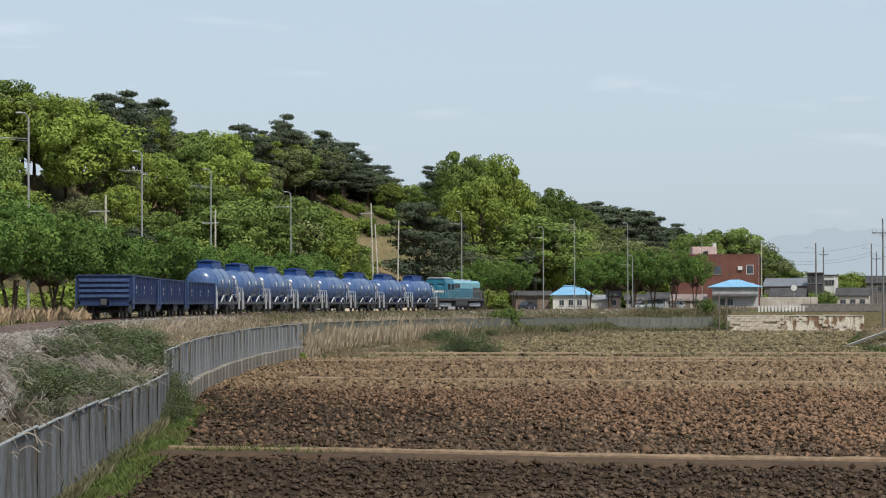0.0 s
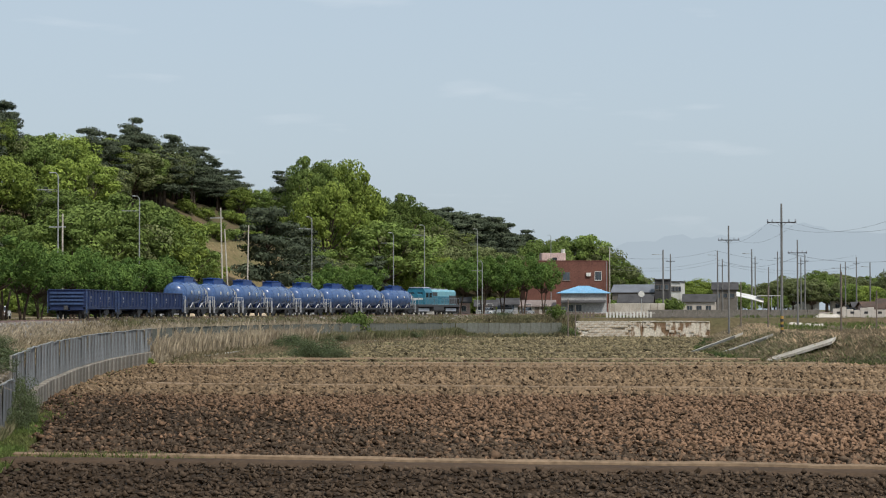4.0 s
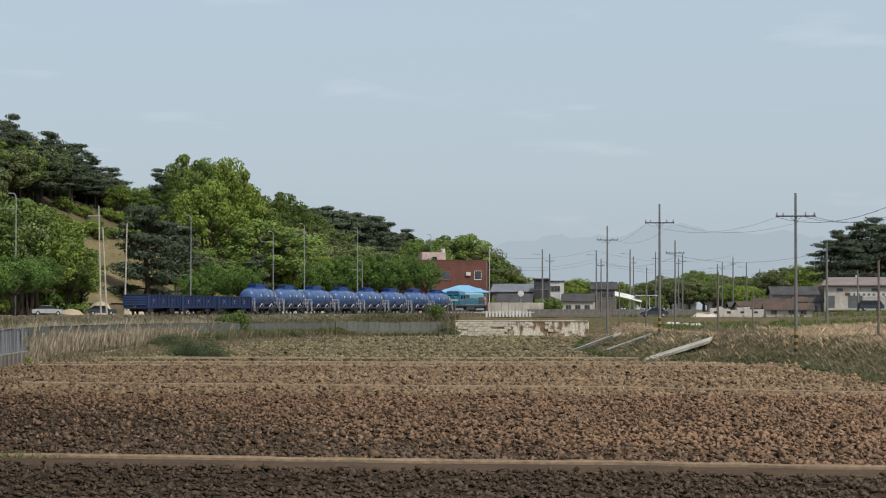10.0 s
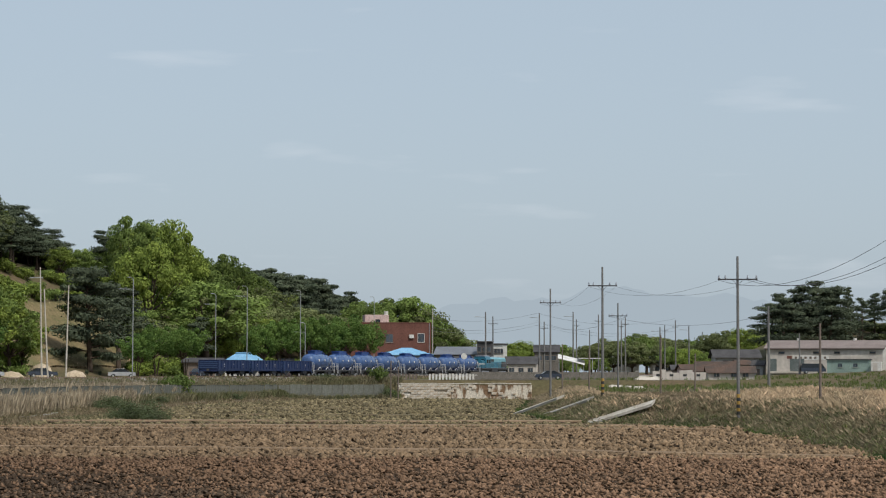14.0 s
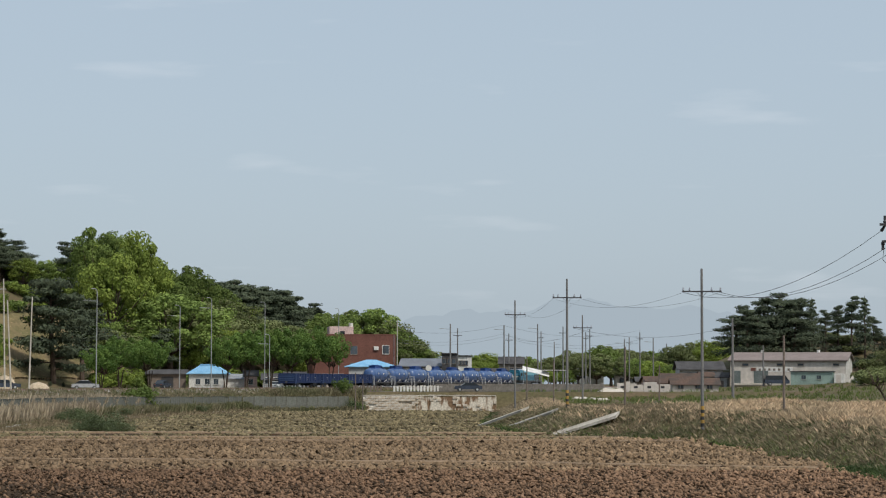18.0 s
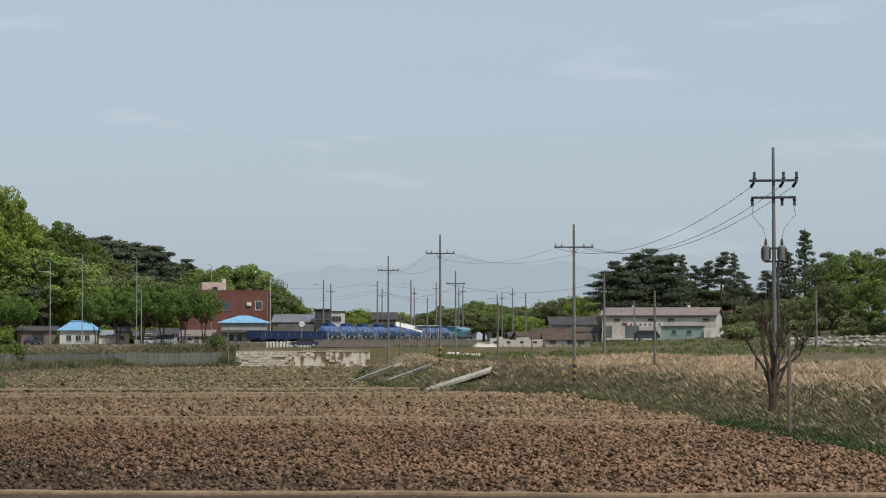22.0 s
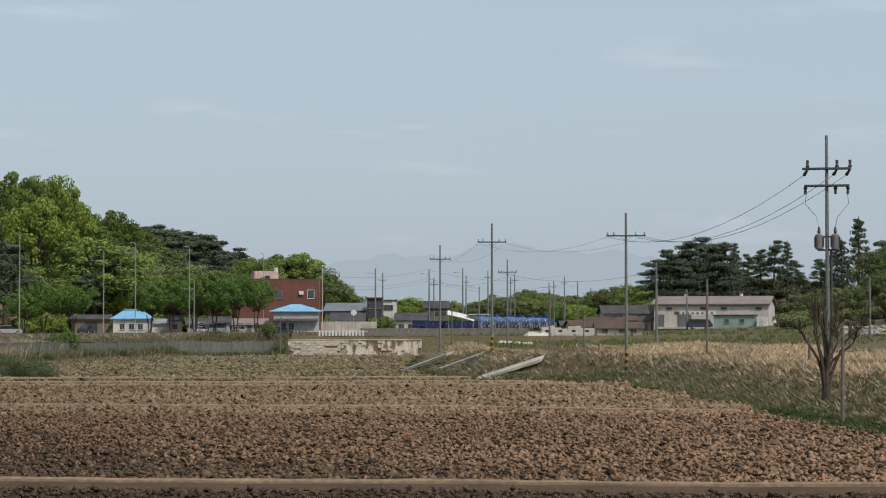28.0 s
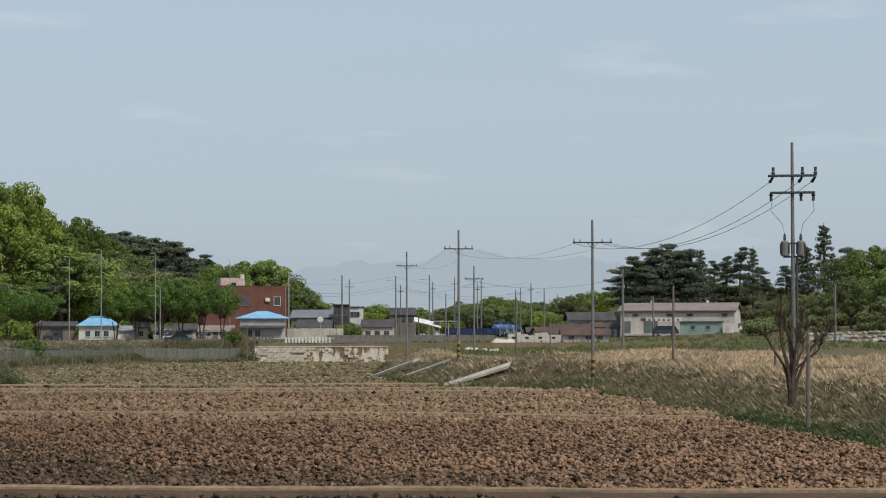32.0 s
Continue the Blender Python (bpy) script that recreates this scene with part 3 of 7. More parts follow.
def tank_wagon():
    g = thing("tank_wagon", Matrix(), "blue cement tank wagon with a raised roof hatch box", "tank wagon", "tank wagons of the train")
    L, R, zc = TANK_L / 2 - 0.42, 1.43, 2.28
    e = L - 1.1
    # the barrel is fullest in the middle and falls away to its ends
    tank = part("tank", lathe([(-e, 0.12), (-e + 0.03, 0.5), (-e + 0.15, 0.92), (-e + 0.42, 1.13), (-e + 0.9, 1.25), (-1.6, R), (1.6, R),
                               (e - 0.9, 1.25), (e - 0.42, 1.13), (e - 0.15, 0.92), (e - 0.03, 0.5), (e, 0.12)], 32, zc), BLUE, g, "rounded blue barrel with a grey-blue sheen", True)
    for y, r in ((-e + 0.92, 1.25), (-1.6, R), (1.6, R), (e - 0.92, 1.25)):
        part("band", lathe([(y - 0.05, r + 0.005), (y - 0.04, r + 0.03), (y + 0.04, r + 0.03), (y + 0.05, r + 0.005)], 32, zc), BLUE, tank)
    top = zc + R
    hatch = part("hatch_box", Shape().box(-0.62, 0.62, -2.6, 1.3, top - 0.35, top + 0.34, 0.07), BLUE_TOP, g, "flat-topped bright blue hatch walkway")
    part("walkway", Shape().box(-0.66, 0.66, -2.75, 1.45, top + 0.34, top + 0.40, 0.02), BLUE_TOP, hatch)
    for y in (-2.1, -0.4, 1.2):
        part("manhole", Shape().tube([(0, y, top + 0.42), (0, y, top + 0.49)], 0.3, 14), BLUE_TOP, hatch)
    part("valve", Shape().tube([(0.3, 1.35, top + 0.2), (0.3, 1.9, top + 0.2), (0.5, 2.4, top - 0.1), (0.75, 2.8, top - 0.45)], [0.16, 0.17, 0.16, 0.12], 8), BLUE_DEEP, hatch)
    part("pipe", Shape().tube([(0.95, e - 0.55, zc + 0.75), (1.33, e - 0.6, zc + 0.35), (1.42, e - 0.6, zc - 0.3), (1.3, e - 0.6, zc - 0.95)], 0.08, 8), PALE_METAL, g, "pale curved discharge pipe")
    for y in (-2.6, 0.2, e - 1.3):
        for sx in (-1, 1):
            x = sx * (R + 0.01 if abs(y) < 1.6 else 1.38)
            part("marking", Shape().tube([(x, y, zc + 0.25), (x + sx * 0.03, y, zc + 0.25)], 0.17, 12), WHITE, g, "round white marking")
    part("underframe", Shape().box(-0.3, 0.3, -L, L, 0.68, 1.0).box(-1.35, -1.23, -L, L, 0.78, 0.98).box(1.23, 1.35, -L, L, 0.78, 0.98)
         .box(-1.35, 1.35, -L, -L + 0.16, 0.72, 1.02).box(-1.35, 1.35, L - 0.16, L, 0.72, 1.02), DARK_STEEL, g)
    for y in (-e + 1.3, -1.3, 1.3, e - 1.3):
        part("saddle", Shape().prism([(-1.2, 0.98), (1.2, 0.98), (1.15, 1.45), (0.7, 1.05), (-0.7, 1.05), (-1.15, 1.45)], "y", y - 0.1, y + 0.1), BLUE_DEEP, g)
    for y in (-2.0, 2.0):
        part("discharge_cone", Shape().add([(x * 0.9, y + v * 0.8, 1.12) for x, v in ((-1, -1), (1, -1), (1, 1), (-1, 1))] + [(x * 0.2, y + v * 0.2, 0.5) for x, v in ((-1, -1), (1, -1), (1, 1), (-1, 1))],
                                           [(0, 1, 2, 3), (4, 7, 6, 5), (0, 4, 5, 1), (1, 5, 6, 2), (2, 6, 7, 3), (3, 7, 4, 0)]), DARK_STEEL, g)
        for sx in (-1, 1):
            part("strut", Shape().tube([(sx * 1.3, y - 0.9, 0.95), (sx * 1.36, y - 0.1, 1.42)], 0.06, 6).tube([(sx * 1.3, y + 0.9, 0.95), (sx * 1.36, y + 0.1, 1.42)], 0.06, 6), RAILING, g, "pale slanting strut under the barrel")
    for sy in (-1, 1):
        rail = Shape()
        for x in (-1.3, -0.55, 0.55, 1.3):
            rail.tube([(x, sy * (L - 0.1), 1.0), (x, sy * (L - 0.1), 2.1)], 0.032, 5)
        for z in (1.55, 2.1):
            rail.tube([(-1.3, sy * (L - 0.1), z), (1.3, sy * (L - 0.1), z)], 0.032, 5)
        for sx in (-1, 1):
            rail.tube([(sx * 1.3, sy * (L - 0.1), 2.1), (sx * 1.3, sy * (L - 0.9), 2.1), (sx * 1.3, sy * (L - 0.9), 1.0)], 0.032, 5)
        part("end_railing", rail, RAILING, g, "pale end platform railing")
        part("end_platform", Shape().box(-1.3, 1.3, min(sy * L, sy * (L - 1.0)), max(sy * L, sy * (L - 1.0)), 0.98, 1.03), DARK_STEEL, g)
        for sx in (-1, 1):
            ladder = Shape()
            for dy in (0.35, 0.75):
                ladder.tube([(sx * 1.4, sy * (L - dy), 0.4), (sx * 1.4, sy * (L - dy), 1.75)], 0.035, 5)
            for z in np.arange(0.45, 1.75, 0.32):
                ladder.tube([(sx * 1.4, sy * (L - 0.35), z), (sx * 1.4, sy * (L - 0.75), z)], 0.022, 5)
            part("ladder", ladder, RAILING, g, "pale steel step ladder")
        coupler(sy * L, sy, g)
        bogie(sy * (L - 2.1), g, DARK_STEEL)
    return g


def locomotive():
    g = thing("diesel_locomotive", Matrix(), "teal and cyan diesel locomotive with a dark frame", "locomotive")
    L = LOCO_L / 2 - 0.4
    frame_mat = DARK_STEEL
    part("frame", Shape().box(-1.5, 1.5, -L, L, 1.15, 1.5, 0.04), frame_mat, g, "dark grey side frame")
    part("fuel_tank", Shape().prism([(-1.35, 0.45), (1.35, 0.45), (1.45, 0.7), (1.45, 1.15), (-1.45, 1.15), (-1.45, 0.7)], "y", -2.6, 2.2), DARK_STEEL, g)
    hood = part("hood", Shape().prism([(-1.15, 1.5), (1.15, 1.5), (1.15, 3.45), (0.9, 3.75), (-0.9, 3.75), (-1.15, 3.45)], "y", -3.2, L - 1.0), CYAN, g, "long cyan engine hood")
    for k in range(11):
        y = -2.7 + k * 1.02
        part("hood_door", Shape().box(1.15, 1.18, y, y + 0.9, 1.6, 2.75, 0.01), TEAL, hood)
        part("hood_door", Shape().box(-1.18, -1.15, y, y + 0.9, 1.6, 2.75, 0.01), TEAL, hood)
    for y in (1.0, 3.6, 6.2):
        part("roof_fan", Shape().tube([(0, y, 3.75), (0, y, 3.92)], 0.62, 16), GREY_PAINT, hood)
    part("exhaust", Shape().box(-0.3, 0.3, -1.6, -0.6, 3.75, 4.0, 0.05), DARK_STEEL, hood)
    cab = part("cab", Shape().prism([(-1.45, 1.5), (1.45, 1.5), (1.45, 3.3), (1.1, 3.95), (-1.1, 3.95), (-1.45, 3.3)], "y", -6.6, -3.2), TEAL, g, "teal driver's cab")
    for x in (-1.46, 1.46):
        for y in (-6.1, -4.6):
            part("cab_window", Shape().box(x - 0.01, x + 0.01, y, y + 1.0, 2.55, 3.25), GLASS_DARK, cab)
    for y in (-6.61, -3.19):
        for x in (-1.05, 0.25):
            part("cab_window", Shape().box(x, x + 0.8, y - 0.01, y + 0.01, 2.65, 3.3), GLASS_DARK, cab)
    part("cab_roof", Shape().prism([(-1.2, 3.95), (1.2, 3.95), (0.8, 4.1), (-0.8, 4.1)], "y", -6.7, -3.1), GREY_PAINT, cab)
    nose = part("nose", Shape().prism([(-1.1, 1.5), (1.1, 1.5), (1.1, 2.9), (0.85, 3.1), (-0.85, 3.1), (-1.1, 2.9)], "y", -L + 0.9, -6.6), TEAL, g)
    part("stripe", Shape().box(-1.105, 1.105, -L + 0.895, -6.65, 2.2, 2.45), WHITE, nose)
    part("front_hood", Shape().prism([(-1.1, 1.5), (1.1, 1.5), (1.1, 2.6), (-1.1, 2.6)], "y", L - 1.0, L - 0.3), DARK_STEEL, g)
    for sx in (-1, 1):
        part("radiator", Shape().box(min(sx * 1.16, sx * 1.2), max(sx * 1.16, sx * 1.2), L - 4.2, L - 1.1, 1.6, 2.9), DARK_STEEL, hood, "dark radiator grille")
        part("louvre", Shape().box(min(sx * 1.16, sx * 1.2), max(sx * 1.16, sx * 1.2), -2.8, -0.2, 2.8, 3.35), DARK_STEEL, hood)
    for sy in (-1, 1):
        rail = Shape()
        for sx in (-1, 1):
            for k in range(8):
                y = sy * (L - 0.1 - k * 1.2)
                rail.tube([(sx * 1.45, y, 1.5), (sx * 1.45, y, 2.45)], 0.025, 5)
            rail.tube([(sx * 1.45, sy * (L - 0.1), 2.45), (sx * 1.45, sy * (L - 8.5), 2.45)], 0.025, 5)
        part("handrail", rail, PALE_METAL, g, "pale walkway handrail")
        part("headlight", Shape().tube([(0, sy * (L - 0.3), 2.7), (0, sy * (L - 0.25), 2.7)], 0.14, 12), WHITE, g)
        part("snow_plough", Shape().prism([(-1.4, 0.25), (1.4, 0.25), (1.4, 1.15), (-1.4, 1.15)], "y", min(sy * L, sy * (L - 0.1)), max(sy * L, sy * (L - 0.1))), DARK_STEEL, g)
        coupler(sy * L, sy, g)
        b = part("bogie_frame", Shape().box(-1.2, -1.02, sy * 6.3 - 2.4, sy * 6.3 + 2.4, 0.45, 0.95, 0.04).box(1.02, 1.2, sy * 6.3 - 2.4, sy * 6.3 + 2.4, 0.45, 0.95, 0.04), GREY_PAINT, g)
        for dy in (-1.8, 0, 1.8):
            wheelset(sy * 6.3 + dy, b)
    return g


TRAIN = []                                      # (thing, centre behind the rear end of the train)
first = gondola("deep blue open freight wagon at the tail of the train")
for k in range(3):
    TRAIN.append((first if k == 0 else copy_thing(first, Matrix()), (k + 0.5) * GONDOLA_L))
for k in range(1, 3):
    tagged(TRAIN[k][0], "deep blue open freight wagon with white stencilled bars")
first = tank_wagon()
for k in range(8):
    TRAIN.append((first if k == 0 else copy_thing(first, Matrix()), 3 * GONDOLA_L + (k + 0.5) * TANK_L))
TRAIN.append((locomotive(), 3 * GONDOLA_L + 8 * TANK_L + LOCO_L / 2))


def train_run(t):
    """How far the train's rear end has come along the line."""
    return 5.1 + 13.87 * t - 0.012 * t * t


def vehicle_pose(s):
    a, b = track_xy(s - 4.5), track_xy(s + 4.5)
    return Matrix.Translation(((a[0] + b[0]) / 2, (a[1] + b[1]) / 2, RAIL_Z)) @ Matrix.Rotation(math.atan2(a[0] - b[0], b[1] - a[1]), 4, "Z")

# ---------------------------------------------------------------- the ploughed field
def rumple(x, y):
    """Uneven ploughed surface."""
    return (0.025 * np.sin(x * 2.9 + 2 * np.sin(y * 0.7)) * np.sin(y * 3.3 + np.sin(x * 0.9)) + 0.03 * np.sin(y * 5.2 + 0.8 * np.sin(x * 0.35))
            + 0.03 * np.sin(x * 7.1 + y * 1.7) * np.sin(y * 6.3 - x * 2.2))


def baulk(x):
    """The trodden strip that crosses the field."""
    return 55.6 - 0.15 * x + 0.2 * np.sin(x * 0.5)


def in_field(x, y):
    s, off = track_coords(x, y)
    edge = np.interp(y, [b[0] for b in BANK], [b[1] for b in BANK])
    return (off > fence_off(s) + np.interp(s, [-30, -15], [1.5, 0.4]) + 0.2 * np.sin(y * 0.23)) & (x < edge + 0.6 * np.sin(y * 0.3)) & (y < 178 + 2 * np.sin(x * 0.3))


def field_sheet(x0, x1, y0, y1, step):
    xs, ys = np.arange(x0, x1 + step / 2, step), np.arange(y0, y1 + step / 2, step)
    X, Y = np.meshgrid(xs, ys)
    Z = 0.10 + rumple(X, Y) + np.random.uniform(-0.03, 0.03, X.shape)
    keep = in_field(X.ravel(), Y.ravel()).reshape(X.shape)
    n = np.arange(X.size).reshape(X.shape)
    q = np.stack([n[:-1, :-1], n[:-1, 1:], n[1:, 1:], n[1:, :-1]], -1)
    ok = keep[:-1, :-1] & keep[:-1, 1:] & keep[1:, 1:] & keep[1:, :-1]
    return np.stack([X.ravel(), Y.ravel(), Z.ravel()], -1), q[ok]


near_v, near_f = field_sheet(-46, 26, 34, 110, 0.42)
far_v, far_f = field_sheet(-60, 26, 110, 182, 0.7)
field = new("ploughed_field", quick_mesh("ploughed_field", np.concatenate([near_v, far_v]), np.concatenate([near_f, far_f + len(near_v)]), SOIL))
tagged(field, "freshly ploughed reddish brown soil", "field", kind="structure")


def scatter(n, x0, x1, y0, y1, near_bias=1.0):
    """Random places in the field, denser towards the standpoint."""
    y = y0 + (y1 - y0) * np.random.random(n) ** near_bias
    x = np.random.uniform(x0, x1, n) * np.clip(y / y1 * 1.2 + 0.2, 0, 1)
    m = in_field(x, y)
    return x[m], y[m]


OCT_V = np.array([(-1, 0, 0), (0, -0.9, 0.05), (1, 0, 0), (0, 0.9, 0.05), (0.1, 0, 0.9), (-0.1, 0, -0.7)])
OCT_F = np.array([(0, 1, 4), (1, 2, 4), (2, 3, 4), (3, 0, 4), (1, 0, 5), (2, 1, 5), (3, 2, 5), (0, 3, 5)])


def lumps(x, y, z, size, flat=0.55):
    """Rough clods as loose pieces of one mesh."""
    n = len(x)
    v = OCT_V[None] + np.random.normal(0, 0.36, (n, 6, 3))
    v *= (size * np.random.uniform(0.3, 1.7, n))[:, None, None] * np.array([1.6, 1.1, flat])
    a = np.random.uniform(0, 6.28, n)
    c, s = np.cos(a)[:, None], np.sin(a)[:, None]
    v = np.stack([v[..., 0] * c - v[..., 1] * s, v[..., 0] * s + v[..., 1] * c, v[..., 2]], -1)
    v += np.stack([x, y, z], -1)[:, None, :]
    f = OCT_F[None] + (np.arange(n) * 6)[:, None, None]
    return v.reshape(-1, 3), f.reshape(-1, 3)


def put_clods(cx, cy, size, mat, lab):
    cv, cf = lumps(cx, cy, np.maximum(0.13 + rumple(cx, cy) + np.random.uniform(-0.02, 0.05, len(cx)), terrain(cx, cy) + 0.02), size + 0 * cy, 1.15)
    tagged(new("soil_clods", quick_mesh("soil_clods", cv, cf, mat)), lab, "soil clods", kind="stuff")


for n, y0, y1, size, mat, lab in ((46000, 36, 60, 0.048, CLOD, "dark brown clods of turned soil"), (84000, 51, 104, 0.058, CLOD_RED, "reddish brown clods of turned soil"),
                                  (46000, 100, 158, 0.098, CLOD_PALE, "pale tan clods of turned soil"), (3600, 36, 60, 0.048, GAP_DARK, "dark clods of turned soil, drawn as shaded gaps between the others"),
                                  (6000, 51, 104, 0.058, GAP_DARK, "dark clods of turned soil, drawn as shaded gaps between the others"), (3000, 100, 152, 0.085, GAP_DARK, "dark clods of turned soil, drawn as shaded gaps between the others")):
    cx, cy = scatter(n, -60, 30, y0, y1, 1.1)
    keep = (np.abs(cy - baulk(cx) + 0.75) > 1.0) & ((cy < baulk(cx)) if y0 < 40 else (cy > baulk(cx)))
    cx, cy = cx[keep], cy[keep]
    if mat is CLOD_RED:                         # red towards the far side and the bank, dark brown elsewhere
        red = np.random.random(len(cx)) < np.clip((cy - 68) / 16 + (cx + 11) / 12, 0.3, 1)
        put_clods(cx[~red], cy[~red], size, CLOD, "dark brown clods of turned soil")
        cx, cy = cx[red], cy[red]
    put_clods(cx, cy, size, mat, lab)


cx, cy = np.random.uniform(-48, 16, 42000), 150 + 170 * np.random.random(42000)
cs, co = track_coords(cx, cy)
m = (co > fence_off(cs) + 1.2) & (cx < np.interp(cy, [b[0] for b in BANK], [b[1] for b in BANK]) - 0.5)
cx, cy = cx[m], cy[m]
cv, cf = lumps(cx, cy, terrain(cx, cy) + np.where(cy < 178, 0.1, 0.01), 0.115 + 0.0004 * (cy - 150), 1.0)
tagged(new("soil_clods", quick_mesh("soil_clods", cv, cf, FALLOW)), "dull brown crumbs of the fallow field end", "soil clods", kind="stuff")


def ridge(name, line, width, height, mat, label, z=0.06):
    """A low rounded strip of earth along a line of (x, y) places."""
    prof = [(-width / 2, -0.15), (-width / 3, height * 0.8), (0, height), (width / 3, height * 0.8), (width / 2, -0.15)]
    v, f = [], []
    for i, (x, y) in enumerate(line):
        a, b = line[max(i - 1, 0)], line[min(i + 1, len(line) - 1)]
        d = Vector((b[0] - a[0], b[1] - a[1], 0)).normalized()
        for o, h in prof:
            v.append((x + d.y * o, y - d.x * o, z + h + random.uniform(-0.015, 0.015)))
    for i in range(len(line) - 1):
        f += [(i * 5 + k, i * 5 + 5 + k, i * 5 + 6 + k, i * 5 + 1 + k) for k in range(4)]
    return tagged(new(name, Shape().add(v, f).mesh(name, mat, True)), label, "field path", "strips across the field", "structure")


ridge("field_path", [(x, float(baulk(x)) - 0.75) for x in np.arange(-17, 24, 0.8)], 2.6, 0.16, BANK_DIRT, "packed brown earth bank across the field")
# crest of the trodden strip; its sunlit top is put into the paler colour
ridge("field_path", [(x, float(baulk(x)) + 0.1) for x in np.arange(-17, 24, 0.8)], 0.5, 0.25, PATH_DIRT, "trodden earth strip across the field, its sunlit crest coloured paler")
ridge("field_path", [(x, 112.4 - 0.18 * (x + 17.5) - 0.32 * max(0.0, x - 6) + 0.3 * math.sin(x * 0.4)) for x in np.arange(-26, 21, 1.0)], 0.8, 0.26, PATH_DIRT, "pale furrow edge across the field")
for y0, a, b in ((150, -33, 20), (159, -30, 17), (173, -34, 12), (203, -34, 9), (240, -35, 8)):
    ridge("field_path", [(x, y0 + 0.5 * math.sin(x * 0.25)) for x in np.arange(a, b, 1.2)], 1.3, 0.26 if y0 < 180 else 0.14, PATH_DIRT if y0 < 180 else FURROW, "low pale furrow ridge at the end of the field")
    # the shade below each pale ridge, laid down as a strip of dark soil
    if y0 < 180:
        ridge("field_path", [(x, y0 - 1.5 + 0.5 * math.sin(x * 0.25)) for x in np.arange(a, b, 1.2)], 1.5, 0.14, SOIL, "dark strip drawn as the shade line below a furrow ridge")

# ---------------------------------------------------------------- fence and walls along the railway
PANEL_W = 2.0


def corrugated(w, h):
    n = 40
    pts = [(-w / 2 + w * k / n, 0.004 if k % 4 in (1, 2) else -0.004) for k in range(n + 1)]
    sh = Shape()
    verts = [(x, y, z) for z in (0, h) for x, y in pts] + [(x, y + 0.012, z) for z in (0, h) for x, y in pts]
    m = n + 1
    f = [(k, k + 1, m + k + 1, m + k) for k in range(n)] + [(2 * m + k, 3 * m + k, 3 * m + k + 1, 2 * m + k + 1) for k in range(n)]
    f += [(m + k, m + k + 1, 3 * m + k + 1, 3 * m + k) for k in range(n)]
    return sh.add(verts, f)


STEP_S = -28                                    # the fence steps up here


def fence_top(s):
    if s < STEP_S:
        return float(np.interp(s, [-110, -69, STEP_S], [2.0, 1.95, 1.72]))
    return float(np.interp(s, [STEP_S, 55, 150, 205, 225], [2.62, 2.84, 2.6, 2.35, 2.3]))


def fence_foot(s):
    return 0.05 if s < STEP_S else fence_top(s) - 1.72


def fence_place(s):
    p = beside_track(s, float(fence_off(s)))
    q = beside_track(s + 0.5, float(fence_off(s + 0.5)))
    return p, math.atan2(q.y - p.y, q.x - p.x)


panel_tall = corrugated(PANEL_W, 1.72).mesh("panel", FENCE)
panel_low = corrugated(PANEL_W, 1.62).mesh("panel", FENCE_LOW)
panel_old = corrugated(PANEL_W, 1.72).mesh("panel", FENCE_OLD)
post_mesh = Shape().box(-0.05, 0.05, -0.05, 0.05, 0, 1.8, 0.01).mesh("post", CONCRETE)
cap_mesh = Shape().box(-PANEL_W / 2, PANEL_W / 2, -0.03, 0.04, 0, 0.04, 0.01).mesh("cap_rail", LAMP_STEEL)
cap_old = Shape().box(-PANEL_W / 2, PANEL_W / 2, -0.03, 0.04, 0, 0.03, 0.01).mesh("cap_rail", FENCE_OLD)
fence = thing("trackside_fence", Matrix(), "grey corrugated sheet metal fence beside the railway", "fence", kind="structure")
FENCE_TURN = 208.0                              # here the fence leaves the railway and makes for the old wall
turn_p = beside_track(FENCE_TURN, float(fence_off(FENCE_TURN)))
turn_d = Vector((-8.2, 320.6, 0)) - turn_p
places = [(-92 + k * PANEL_W,) + fence_place(-92 + k * PANEL_W) for k in range(150)]
places += [(FENCE_TURN + 1 + k * PANEL_W, turn_p + turn_d.normalized() * (1 + k * PANEL_W), math.atan2(turn_d.y, turn_d.x)) for k in range(int(turn_d.length / PANEL_W))]
for k, (s, p, a) in enumerate(places):
    top = fence_top(s) + random.uniform(-0.03, 0.03)
    low, old = s < STEP_S, s > 56
    h = 1.62 if low else 1.72
    tilt = Matrix.Rotation(radians(random.uniform(-2.0, 2.0)), 4, "X") @ Matrix.Rotation(radians(random.uniform(-0.5, 0.5)), 4, "Y")
    panel = part("panel", panel_low if low else panel_old if old else panel_tall, None, fence)
    panel.matrix_local = Matrix.Translation((p.x, p.y, top - h)) @ Matrix.Rotation(a, 4, "Z") @ tilt
    cap = part("cap_rail", cap_old if old else cap_mesh, None, fence)
    cap.matrix_local = Matrix.Translation((p.x, p.y, top)) @ Matrix.Rotation(a, 4, "Z")
    if k % 2 == 0:
        back = Vector((-math.sin(a), math.cos(a), 0)) * 0.09 - Vector((math.cos(a), math.sin(a), 0)) * PANEL_W / 2
        post = part("post", post_mesh, None, fence)
        post.matrix_local = Matrix.Translation((p.x + back.x, p.y + back.y, top - 1.78)) @ Matrix.Rotation(a, 4, "Z")

